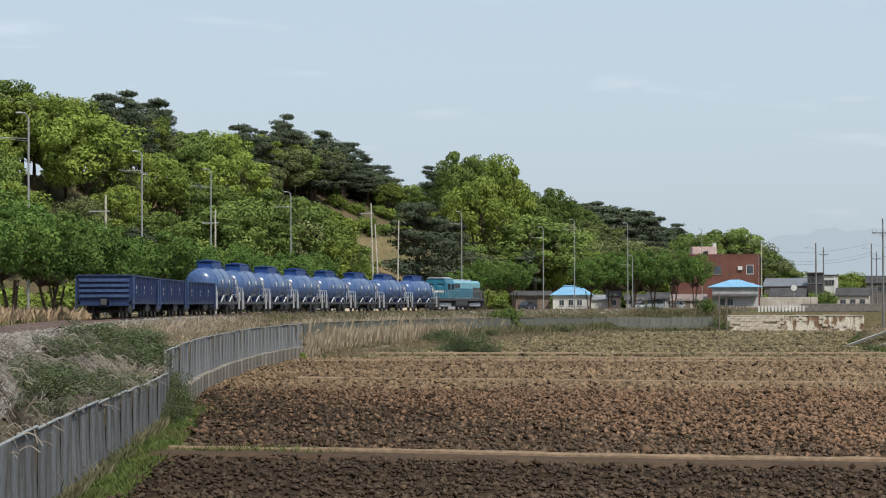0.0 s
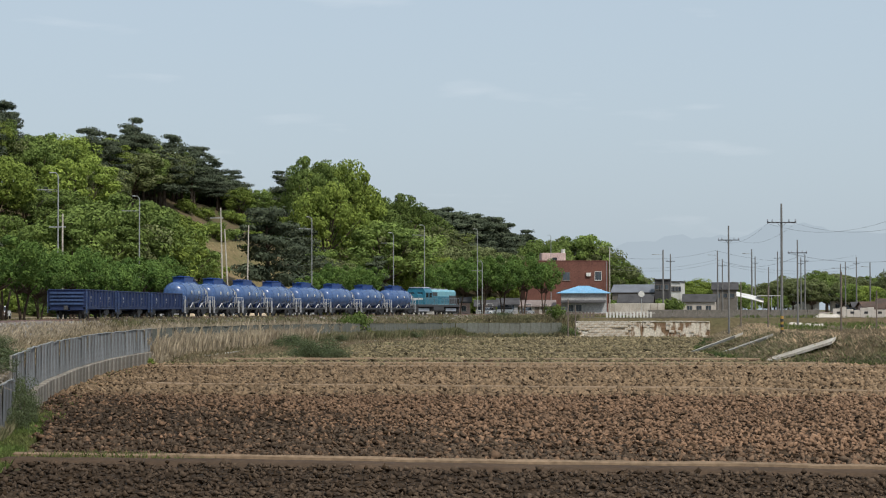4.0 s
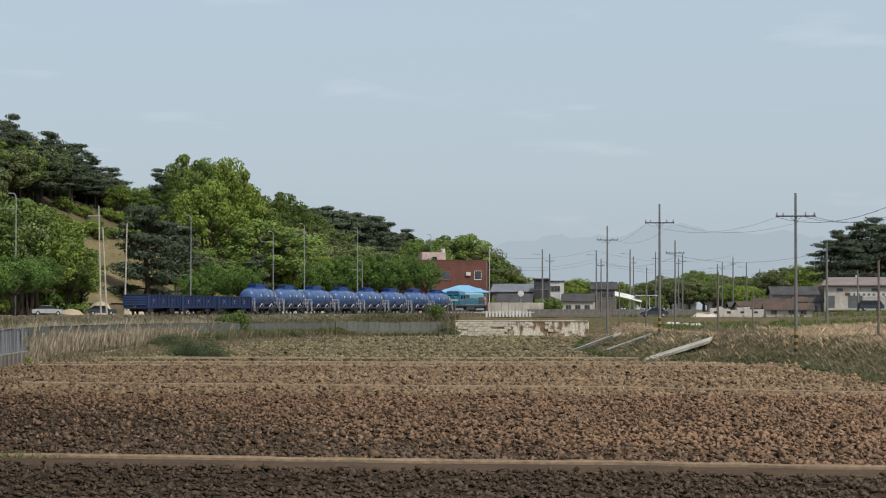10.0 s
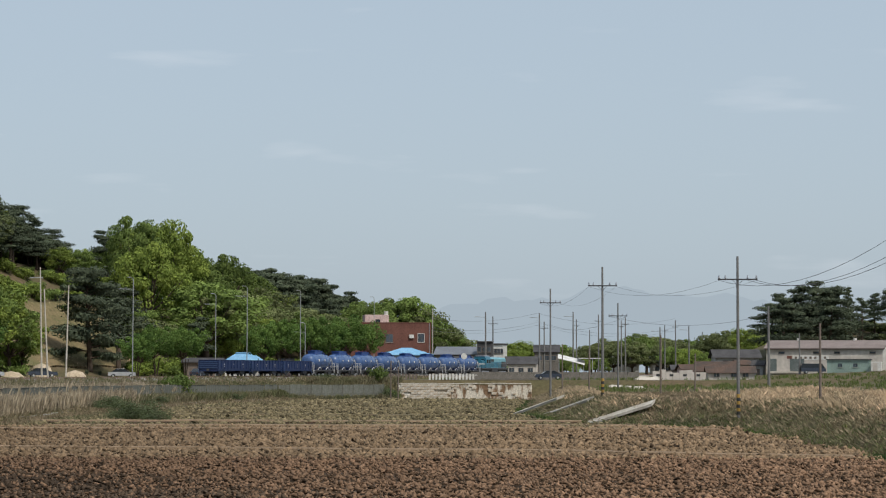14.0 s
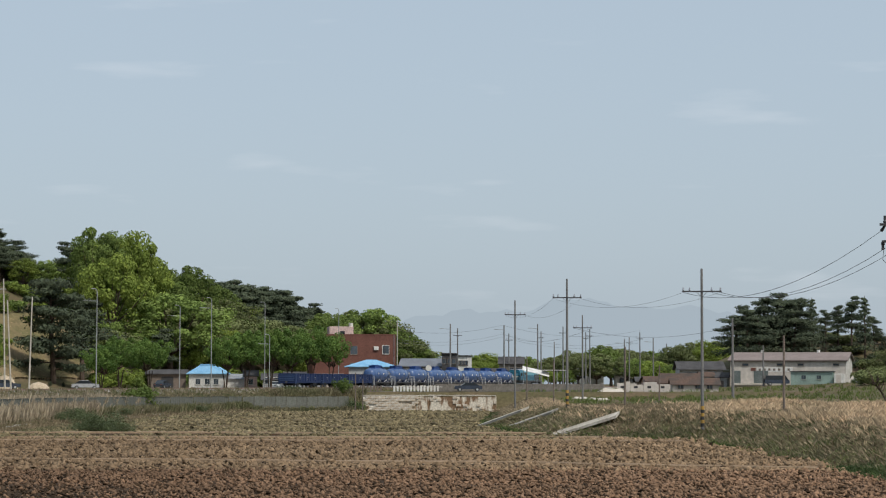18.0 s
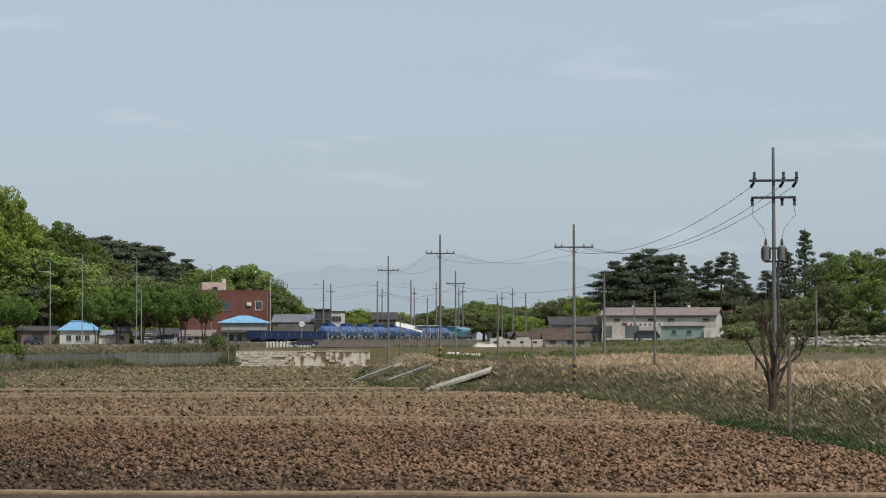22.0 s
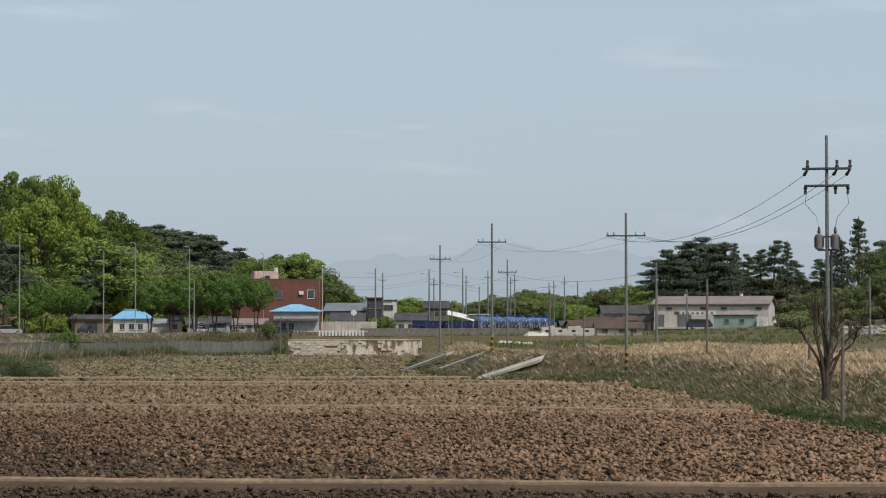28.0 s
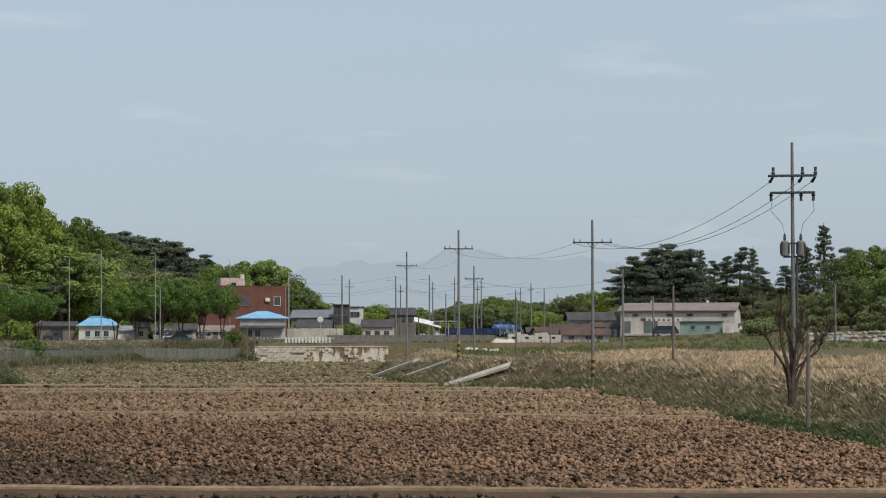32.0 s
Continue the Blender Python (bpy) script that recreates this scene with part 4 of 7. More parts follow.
footing = thing("retaining_wall", Matrix(), "stained low concrete retaining wall under the fence", "wall", kind="structure")
for k in range(40):
    s = -28 + k * 2.2
    p, a = fence_place(s + 1.1)
    h = fence_foot(s) + random.uniform(-0.02, 0.02)
    block = part("wall_block", Shape().box(-1.09, 1.09, -0.28 - random.uniform(0, 0.03), 0.12, -0.3, h, 0.03), WALL_CONCRETE, footing)
    block.matrix_local = Matrix.Translation((p.x, p.y, 0.0)) @ Matrix.Rotation(a, 4, "Z")
kerb = thing("field_kerb", Matrix(), "pale concrete kerb along the far field edge", "kerb", kind="structure")
for k in range(60):
    s = 70 + k * 3.0
    p, a = fence_place(s + 1.5)
    n = Vector((math.sin(a), -math.cos(a), 0))
    q = p + n * (1.2 + 0.4 * math.sin(k * 0.3))
    b = part("kerb_stone", Shape().box(-1.48, 1.48, -0.15, 0.15, -0.2, 0.26 + random.uniform(-0.06, 0.06), 0.03), CONCRETE, kerb)
    b.matrix_local = Matrix.Translation((q.x, q.y, 0.1)) @ Matrix.Rotation(a, 4, "Z")

# the old block wall that closes the field
STONE = material("whitewashed_block", (0.74, 0.70, 0.62), 0.9, second=(0.36, 0.27, 0.18), scale=0.8, fine=4, bump=0.4, per="object", spread=0.10, contrast=0.5, dark=0.65)
block_wall = thing("old_block_wall", Matrix(), "crumbling whitewashed block wall with brown stains", "wall", kind="structure")
block_mesh = Shape().box(-0.49, 0.49, -0.2, 0.2, 0, 0.40, 0.03).mesh("block", STONE)
crumble = random.Random(4)
STAINED = material("stained_plaster", (0.66, 0.60, 0.50), 0.9, second=(0.22, 0.14, 0.085), scale=1.1, fine=4, bump=0.6, contrast=0.22, dark=0.6, stretch=(1.0, 1.0, 0.45))
for k in range(10):
    x = -6.7 + k * 2.06
    part("backing", Shape().box(x, x + 2.055, FIELD_END + 0.0, FIELD_END + 0.6 + crumble.uniform(0, 0.1), -0.2, 2.33 + crumble.uniform(-0.05, 0.05), 0.06), STONE if k < 4 else STAINED, block_wall)
    part("coping", Shape().box(x - 0.05, x + 2.0, FIELD_END - 0.12, FIELD_END + 0.75, 2.40, 2.50 + crumble.uniform(0, 0.08), 0.03), PALE_CONCRETE, block_wall)
for row in range(6):
    for k in range(20):
        broken = k > 7
        if crumble.random() < (0.82 if broken else 0.08):
            continue
        b = part("block", block_mesh, None, block_wall)
        w = crumble.uniform(0.35, 0.8) if broken else crumble.uniform(0.96, 1.03)
        b.matrix_local = Matrix.Translation((-6.2 + k * 1.02 + 0.5 * (row % 2), FIELD_END + 0.1 * broken + crumble.uniform(-0.05, 0.02), row * 0.392 - 0.02)) @ Matrix.Rotation(crumble.uniform(-0.03, 0.03), 4, "Y") @ Matrix.Diagonal((w, 1, 0.97, 1))

PALE_DIRT = material("pale_road_dust", (0.42, 0.35, 0.265), 0.95, second=(0.34, 0.28, 0.21), scale=0.2, fine=3, bump=0.2)
# road, yard and grey wall on the far side
road = new("road", Shape().add([(-24, 330, 3.02), (70, 334, 3.02), (70, 341, 3.02), (-24, 337, 3.02)], [(0, 1, 2, 3)]).mesh("road", ASPHALT))
tagged(road, "grey asphalt road behind the old wall", "road", kind="structure")
lane = new("road", ribbon("road", -110, 420, 5, [(-34.5, 3.36), (-27, 3.36)], PALE_DIRT))
tagged(lane, "pale dusty road along the foot of the hill", "road", kind="structure")
grey_wall = thing("grey_wall", Matrix(), "long plain grey concrete wall beside the railway", "wall", kind="structure")
for k in range(14):
    x = 5.9 + k * 2.05
    b = part("wall_panel", Shape().box(-1.0, 1.0, -0.1, 0.1, 0, 1.32 + random.uniform(-0.02, 0.02), 0.02), DARK_CONCRETE, grey_wall)
    b.matrix_local = Matrix.Translation((x, 352 + k * 0.25, 2.93)) @ Matrix.Rotation(0.12, 4, "Z")
railing = thing("white_railing", Matrix(), "white slatted railing beside the road", "railing")
for k in range(26):
    x = -8.5 + k * 0.55
    if 8 < k < 12:
        continue
    part("slat", Shape().box(x - 0.15, x + 0.15, 344.0, 344.06, 2.95, 3.95 + random.uniform(-0.05, 0.05)), WHITE if k > 11 else TIMBER, railing)
part("rail", Shape().box(-8.7, 6.0, 344.06, 344.12, 3.7, 3.78), WHITE, railing)

# concrete ramps laid on the bank
for (x0, y0), (x1, y1), w, mat, lab in (((12.0, 172.3), (17.2, 170.2), 1.1, PALE_CONCRETE, "pale concrete slab lying up the grassy bank"),
                                        ((7.3, 214.0), (11.7, 206.0), 0.9, PALE_CONCRETE, "pale concrete slab lying up the grassy bank"),
                                        ((9.2, 199.0), (13.8, 194.0), 0.9, CONCRETE, "grey weathered concrete slab on the grassy bank")):
    z0, z1 = ground_z(x0, y0) + 0.10, max(ground_z(x1, y1), 1.75) + 0.16
    d = Vector((x1 - x0, y1 - y0, z1 - z0))
    u = Vector((-d.y, d.x, 0)).normalized() * w / 2
    u = u if u.y > 0 else -u
    u.z = 0.17
    p, q = Vector((x0, y0, z0)), Vector((x1, y1, z1))
    dn = Vector((0, 0, -0.22))
    c = [p - u, p + u, q + u, q - u]
    slab = new("concrete_slab", Shape().add(c + [v + dn for v in c], [(0, 1, 2, 3), (4, 7, 6, 5), (0, 4, 5, 1), (1, 5, 6, 2), (2, 6, 7, 3), (3, 7, 4, 0)]).mesh("concrete_slab", mat))
    tagged(slab, lab, "concrete slab", "slabs on the bank")


# ---------------------------------------------------------------- poles, lamps and wires
def utility_pole(bearing, dist, top_el, base_el, arm=3.2, label="grey concrete utility pole with one crossarm", striped=True, r=0.14):
    x, y = spot(bearing, dist)
    g = ground_z(x, y)
    zt = EYE.z + dist * math.tan(radians(top_el))
    ob = thing("utility_pole", Matrix.Translation((x, y, g)) @ Matrix.Rotation(radians(-bearing + random.uniform(-8, 8)), 4, "Z"), label, "utility pole", "utility poles")
    h = zt - g
    part("pole", Shape().tube([(0, 0, -0.3), (0, 0, h)], [r, r * 0.62], 12), POLE, ob)
    ends = []
    if arm:
        za = h - 1.75
        a = part("crossarm", Shape().box(-arm / 2, arm / 2, -0.15, -0.06, za - 0.06, za + 0.05, 0.01), DARK_STEEL, ob)
        for k in (-0.94, -0.62, 0.5, 0.94):
            part("insulator", Shape().tube([(k * arm / 2, -0.1, za + 0.05), (k * arm / 2, -0.1, za + 0.12), (k * arm / 2, -0.1, za + 0.16), (k * arm / 2, -0.1, za + 0.30)], [0.05, 0.09, 0.06, 0.05], 8), GREY_PAINT, a)
            ends.append(ob.matrix_world @ Vector((k * arm / 2, -0.1, za - 0.08)))
        part("brace", Shape().tube([(-0.45, -0.12, za), (0, -0.12, za - 0.45), (0.45, -0.12, za)], 0.02, 5), DARK_STEEL, ob)
    if striped:
        for k in range(6):
            z = 0.3 + k * 0.26
            part("stripe", Shape().tube([(0, 0, z), (0, 0, z + 0.26)], r * 1.04, 12), YELLOW if k % 2 else BLACK, ob)
    return ob, ends, ob.matrix_world @ Vector((0, 0, h))


def wire(a, b, sag, r=0.018):
    a, b = Vector(a), Vector(b)
    pts = [a.lerp(b, t) - Vector((0, 0, sag * 4 * t * (1 - t))) for t in np.linspace(0, 1, 13)]
    w = new("overhead_wire", Shape().tube(pts, r, 4).mesh("overhead_wire", WIRE))
    return tagged(w, "thin dark overhead wire between two poles", "wire", "overhead wires")


poles = {}
for key, args in {"D": (8.06, 161, 3.13, -1.22, 3.0), "B": (4.40, 195, 2.86, -0.68, 2.7), "A": (2.98, 258, 2.27, -0.37, 2.6), "C": (4.82, 290, 1.87, -0.45, 2.6)}.items():
    poles[key] = utility_pole(*args, striped=key in "DB")
for b, d, te, arm in ((1.41, 500, 1.51, 2.2), (2.81, 540, 1.37, 2.0), (3.69, 560, 1.43, 1.6), (4.05, 600, 1.14, 0), (4.29, 560, 1.56, 2.0), (4.91, 600, 1.40, 1.6), (5.02, 560, 1.48, 1.8),
                      (6.09, 600, 1.28, 1.8), (6.38, 560, 1.40, 1.6), (7.1, 640, 1.09, 1.4), (8.88, 300, 1.78, 0), (14.58, 320, 1.30, 0), (9.7, 420, 1.05, 0)):
    utility_pole(b, d, te, 0, arm, "grey utility pole standing among the houses", False, 0.21)
for b, d, te in ((1.21, 470, 1.63), (2.68, 520, 1.60), (3.6, 530, 1.63), (5.96, 560, 1.22), (6.74, 580, 1.25)):
    ob, ends, tip = utility_pole(b, d, te, 0, 0, "grey utility pole carrying a road lamp on a straight arm", False, 0.23)
    lz = (ob.matrix_world.inverted() @ tip).z - 1.2
    part("lamp_arm", Shape().tube([(0, 0, lz), (-1.6, 0, lz + 0.12)], 0.05, 6).box(-2.4, -1.5, -0.14, 0.14, lz + 0.06, lz + 0.2, 0.03), LAMP_STEEL, ob, "straight lamp arm with a flat head")
for b, d, te in ((5.97, 205, 1.01), (10.24, 150, 1.31), (4.03, 240, 0.62), (3.3, 300, 0.75), (6.9, 240, 0.5), (-1.38, 316, 0.3), (-1.18, 317, 0.12), (12.97, 130, -0.28), (13.84, 92, -0.05), (14.05, 200, 0.12), (14.28, 240, 0.24)):
    x, y = spot(b, d)
    g = ground_z(x, y)
    post = thing("wooden_post", Matrix.Translation((x, y, g)), "thin weathered grey post standing in rough grass", "post", "posts on the bank")
    part("shaft", Shape().tube([(0, 0, -0.2), (0.03, 0, EYE.z + d * math.tan(radians(te)) - g)], [0.10, 0.075], 8), TIMBER, post)

# the transformer pole
fx, fy = spot(13.47, 112)
fg = ground_z(fx, fy)
FH = EYE.z + 112 * math.tan(radians(5.17)) - fg
tp = thing("transformer_pole", Matrix.Translation((fx, fy, fg)) @ Matrix.Rotation(radians(-13), 4, "Z"), "grey concrete pole with two crossarms and two transformers", "utility pole", "utility poles")
part("pole", Shape().tube([(0, 0, -0.3), (0, 0, FH)], [0.14, 0.075], 14), POLE, tp)
F_ENDS = []
for z, arm, ks in ((FH - 1.75, 2.55, (-0.78, 0.42, 0.95)), (FH - 2.65, 2.35, (-0.95, 0.38, 0.93))):
    a = part("crossarm", Shape().box(-arm / 2, arm / 2, -0.2, -0.1, z - 0.06, z + 0.05, 0.01).box(-arm / 2, arm / 2, 0.1, 0.2, z - 0.06, z + 0.05, 0.01), DARK_STEEL, tp)
    for k in ks:
        up = 1 if z > FH - 2 else -1
        part("insulator", Shape().tube([(k * arm / 2, 0, z), (k * arm / 2, 0, z + up * 0.15), (k * arm / 2, 0, z + up * 0.2), (k * arm / 2, 0, z + up * 0.45)], [0.06, 0.11, 0.07, 0.08], 8), DARK_STEEL, a)
        if up > 0:
            part("strain_insulator", Shape().tube([(k * arm / 2, 0.1, z - 0.05), (k * arm / 2 - 0.18, 0.45, z - 0.3)], [0.06, 0.09], 8), DARK_STEEL, a)
            F_ENDS.append(tp.matrix_world @ Vector((k * arm / 2 - 0.18, 0.45, z - 0.3)))
for sx in (-0.42, 0.42):
    z = FH - 5.6
    t = part("transformer", Shape().tube([(sx, -0.05, z - 0.42), (sx, -0.05, z - 0.38), (sx, -0.05, z + 0.32), (sx, -0.05, z + 0.4)], [0.19, 0.21, 0.21, 0.15], 16), POLE, tp, "round grey transformer can")
    part("bushing", Shape().tube([(sx, -0.05, z + 0.4), (sx, -0.05, z + 0.5), (sx, -0.05, z + 0.75)], [0.05, 0.09, 0.05], 8), DARK_STEEL, t)
    for fx in (sx - 0.235, sx + 0.235):
        part("fin", Shape().box(fx - 0.025, fx + 0.025, -0.2, 0.1, z - 0.3, z + 0.25), DARK_STEEL, t)
    part("lead", Shape().tube([(sx, -0.05, z + 0.75), (sx * 1.3, -0.05, z + 1.3), (sx * 2.7, -0.05, z + 2.0), (sx * 2.5, -0.02, z + 2.6)], 0.014, 4), WIRE, tp)
for bz in (FH - 5.4, FH - 6.1):
    part("bracket", Shape().box(-0.5, 0.5, -0.1, 0.0, bz, bz + 0.1), DARK_STEEL, tp)
part("cable_riser", Shape().tube([(0.22, -0.05, 1.0), (0.18, -0.05, FH - 6.2)], 0.04, 6), DARK_STEEL, tp)
part("stay_sleeve", Shape().tube([(0.2, 0, FH - 8.2), (0.2, 0, FH - 6.0)], 0.07, 6), DARK_STEEL, tp)

for i, e in enumerate(F_ENDS):
    wire(e, poles["D"][1][(0, 2, 3)[i]], 1.6, 0.016)
for a, b, sag in (("D", "B", 1.0), ("B", "A", 0.9)):
    for i in (0, 3):
        wire(poles[a][1][i], poles[b][1][i], sag, 0.009)
wire(poles["C"][1][0], spot(9.0, 300) + (EYE.z + 300 * math.tan(radians(1.6)),), 1.5, 0.02)
wire(poles["C"][1][3], spot(2.6, 480) + (EYE.z + 480 * math.tan(radians(1.4)),), 2.0, 0.02)
for z in (1.45, 1.20, 1.12):
    wire(spot(-0.24, 445) + (EYE.z + 445 * math.tan(radians(z)),), spot(2.62, 520) + (EYE.z + 520 * math.tan(radians(z + 0.15)),), 1.2, 0.022)
    wire(spot(2.62, 520) + (EYE.z + 520 * math.tan(radians(z + 0.15)),), spot(6.38, 560) + (EYE.z + 560 * math.tan(radians(z)),), 2.2, 0.022)


def street_lamp(bearing, top_el, behind=3.0, label="slim pale steel street lamp with a curved arm", dist=None):
    """A lamp a little way behind the line of the railway at that heading."""
    if dist is None:
        dist = ray_to(bearing, -behind)
    x, y = spot(bearing, dist)
    g = ground_z(x, y)
    h = EYE.z + dist * math.tan(radians(top_el)) - g
    ob = thing("street_lamp", Matrix.Translation((x, y, g)) @ Matrix.Rotation(radians(-bearing), 4, "Z"), label, "street lamp", "street lamps along the road")
    part("post", Shape().tube([(0, 0, -0.2), (0, 0, h - 0.5), (-0.05, 0, h - 0.2), (-0.22, 0, h - 0.02), (-0.45, 0, h)], [0.085, 0.06, 0.05, 0.045, 0.045], 10), LAMP_STEEL, ob)
    part("lamp_head", Shape().box(-0.8, -0.4, -0.12, 0.12, h - 0.05, h + 0.05, 0.03), STEEL, ob)
    if behind < 8 and h > 5:
        part("bracket_arm", Shape().tube([(0, 0, h - 1.6), (-1.9, 0, h - 1.55)], 0.025, 6).tube([(0, 0, h - 1.75), (-1.9, 0, h - 1.6)], 0.012, 5), LAMP_STEEL, ob, "thin steel bracket arm")
    return ob, dist, h


for b, te, beh in ((-20.1, 5.18, 7), (-17.08, 4.18, 7), (-15.22, 3.70, 6.5), (-13.05, 3.09, 6.5), (-8.38, 2.54, 5), (-6.15, 2.11, 5), (-5.3, 2.32, 5), (-3.85, 2.21, 8), (-1.84, 2.04, 14)):
    street_lamp(b, te, beh)
street_lamp(-3.72, 1.33, 4, "short pale steel lamp post without an arm")
for b, te, d, lean in ((-10.86, 2.78, 262, 0.35), (-10.10, 2.31, 268, -0.25), (-0.24, 1.72, 425, 0), (-10.75, 2.2, 264, 0.6), (-15.1, 2.6, 200, 0), (-18.05, 3.0, 160, 0)):
    x, y = spot(b, d)
    g = ground_z(x, y)
    h = EYE.z + d * math.tan(radians(te)) - g
    ob = thing("roadside_pole", Matrix.Translation((x, y, g)), "plain pale concrete roadside pole", "pole", "poles along the road")
    part("shaft", Shape().tube([(lean, 0, -0.3), (0, 0, h)], [0.12, 0.075], 10), PALE_CONCRETE, ob)
    if te > 2.5:
        part("crossarm", Shape().box(-1.3, 0.3, -0.05, 0.05, h - 1.3, h - 1.2), STEEL, ob)

# ---------------------------------------------------------------- buildings
PANE = material("window_pane", (0.06, 0.075, 0.09), 0.12, bump=0, per="object", spread=0.4)


def height_at(el, dist):
    return EYE.z + dist * math.tan(radians(el))


def building(name, b0, b1, dist, label, category="house", turn=0.0):
    """An empty at the foot of a front that spans two headings; x runs along the front, y away from the viewer. Returns it and the half width."""
    mid = (b0 + b1) / 2
    x, y = spot(mid, dist)
    g = ground_z(x, y)
    ob = thing(name, Matrix.Translation((x, y, g)) @ Matrix.Rotation(radians(-mid + turn), 4, "Z"), label, category)
    return ob, dist * math.tan(radians((b1 - b0) / 2)), g


def walls(ob, hw, depth, h, mat, label=""):
    """Four walls with thickness, round an empty inside."""
    w = part("wall", Shape().box(-hw, hw, 0, 0.25, -0.4, h).box(-hw, hw, depth - 0.25, depth, -0.4, h)
             .box(-hw, -hw + 0.25, 0.25, depth - 0.25, -0.4, h).box(hw - 0.25, hw, 0.25, depth - 0.25, -0.4, h), mat, ob, label)
    return w


def window(parent, x, z, w, h, y=0.0, frame_mat=None, bars=1):
    """A window set on a wall that faces -y: frame, sill and panes."""
    fm = frame_mat or WHITE
    o = part("window", Shape().box(x - w / 2 - 0.08, x + w / 2 + 0.08, y - 0.05, y - 0.004, z - 0.08, z)
             .box(x - w / 2 - 0.08, x + w / 2 + 0.08, y - 0.05, y - 0.004, z + h, z + h + 0.08)
             .box(x - w / 2 - 0.08, x - w / 2, y - 0.05, y - 0.004, z, z + h).box(x + w / 2, x + w / 2 + 0.08, y - 0.05, y - 0.004, z, z + h), fm, parent)
    n = bars + 1
    for k in range(n):
        x0 = x - w / 2 + k * w / n
        part("pane", Shape().box(x0 + 0.02, x0 + w / n - 0.02, y - 0.025, y - 0.006, z, z + h), PANE, o)
    part("sill", Shape().box(x - w / 2 - 0.12, x + w / 2 + 0.12, y - 0.12, y - 0.004, z - 0.14, z - 0.082), CONCRETE, o)


def gable_roof(ob, hw, depth, h, rise, mat, over=0.4, label="", thick=0.12):
    """Ridge along the front."""
    m = depth / 2
    r = part("roof", Shape().prism([(-over, h - rise * over / m), (m, h + rise), (m, h + rise + thick), (-over, h - rise * over / m + thick)], "x", -hw - over, hw + over)
             .prism([(m, h + rise), (depth + over, h - rise * over / m), (depth + over, h - rise * over / m + thick), (m, h + rise + thick)], "x", -hw - over, hw + over), mat, ob, label)
    return r


def gables(ob, hw, depth, h, rise, mat):
    for x0, x1 in ((-hw, -hw + 0.2), (hw - 0.2, hw)):
        part("gable", Shape().prism([(0, h), (depth, h), (depth / 2, h + rise)], "x", x0, x1), mat, ob)


def hip_roof(ob, hw, depth, h, rise, mat, over=0.5, label="", ridge_part=0.45):
    a, b = -hw - over, hw + over
    c, d = -over, depth + over
    r = hw * ridge_part
    m = depth / 2
    return part("roof", Shape().add([(a, c, h), (b, c, h), (b, d, h), (a, d, h), (-r, m, h + rise), (r, m, h + rise), (a, c, h - 0.12), (b, c, h - 0.12), (b, d, h - 0.12), (a, d, h - 0.12)],
                                    [(0, 1, 5, 4), (1, 2, 5), (2, 3, 4, 5), (3, 0, 4), (6, 9, 8, 7), (0, 6, 7, 1), (1, 7, 8, 2), (2, 8, 9, 3), (3, 9, 6, 0)]), mat, ob, label)


# red brick house with a roof structure
ob, hw, g = building("brick_building", -2.55, -0.27, 432, "three-storey red brick building with a flat roof", "building", 6)
h = height_at(1.32, 432) - g
walls(ob, hw, 11, h, BRICK, "weathered red brick wall")
part("roof", Shape().box(-hw + 0.25, hw - 0.25, 0.25, 10.75, h - 0.5, h - 0.3), ROOF_GREY, ob)
part("parapet", Shape().box(-hw - 0.05, hw + 0.05, -0.05, 0.3, h, h + 0.18).box(-hw - 0.05, -hw + 0.3, 0.3, 11, h, h + 0.18).box(hw - 0.3, hw + 0.05, 0.3, 11, h, h + 0.18), BRICK, ob)
window(ob, 6.5, h - 3.85, 1.3, 1.7, 0, WHITE)
window(ob, -0.1, h - 3.9, 1.4, 1.6, 0, TIMBER)
window(ob, 6.5, h - 7.4, 1.3, 1.6, 0, WHITE)
window(ob, -0.1, h - 7.4, 1.4, 1.6, 0, TIMBER)
part("air_conditioner", Shape().box(4.0, 4.95, -0.4, -0.01, h - 3.1, h - 2.35, 0.03), WHITE, ob, "white outdoor air conditioner box")
part("drain_pipe", Shape().tube([(hw - 0.4, -0.08, 0), (hw - 0.4, -0.08, h)], 0.06, 6), PALE_METAL, ob)
ph = part("penthouse", Shape().box(-5.1, -0.1, 1.0, 6.0, h - 0.3, h + 1.75, 0.04), PLASTER_PINK, ob, "pinkish roof structure")
part("doorway", Shape().box(-2.9, -1.9, 0.97, 0.99, h - 0.2, h + 0.8), GLASS_DARK, ph)
part("water_tank", Shape().tube([(-0.6, 1.6, h + 1.75), (-0.6, 1.6, h + 2.5)], 0.42, 14), WHITE, ph, "white roof water tank")

# shop with a blue hipped canopy
ob, hw, g = building("blue_roofed_shop", -1.62, -0.28, 412, "low shop under a light blue hipped metal roof", "shop")
h = height_at(0.46, 412) - g
walls(ob, hw - 0.4, 6, h, PLASTER_GREY)
hip_roof(ob, hw, 6, h, 1.4, ROOF_BLUE, 0.5, "light blue metal hipped roof", 0.2)
part("shutter", Shape().box(0.2, hw - 0.9, -0.06, -0.004, 0.1, 2.4), PLASTER_GREY, ob)
for x in (-2.6, -1.0):
    window(ob, x, 0.8, 1.2, 1.3)
part("awning", Shape().prism([(-1.2, 2.5), (0, 2.9), (0, 3.0), (-1.2, 2.6)], "x", -hw + 0.3, hw - 0.5), ROOF_GREY, ob)

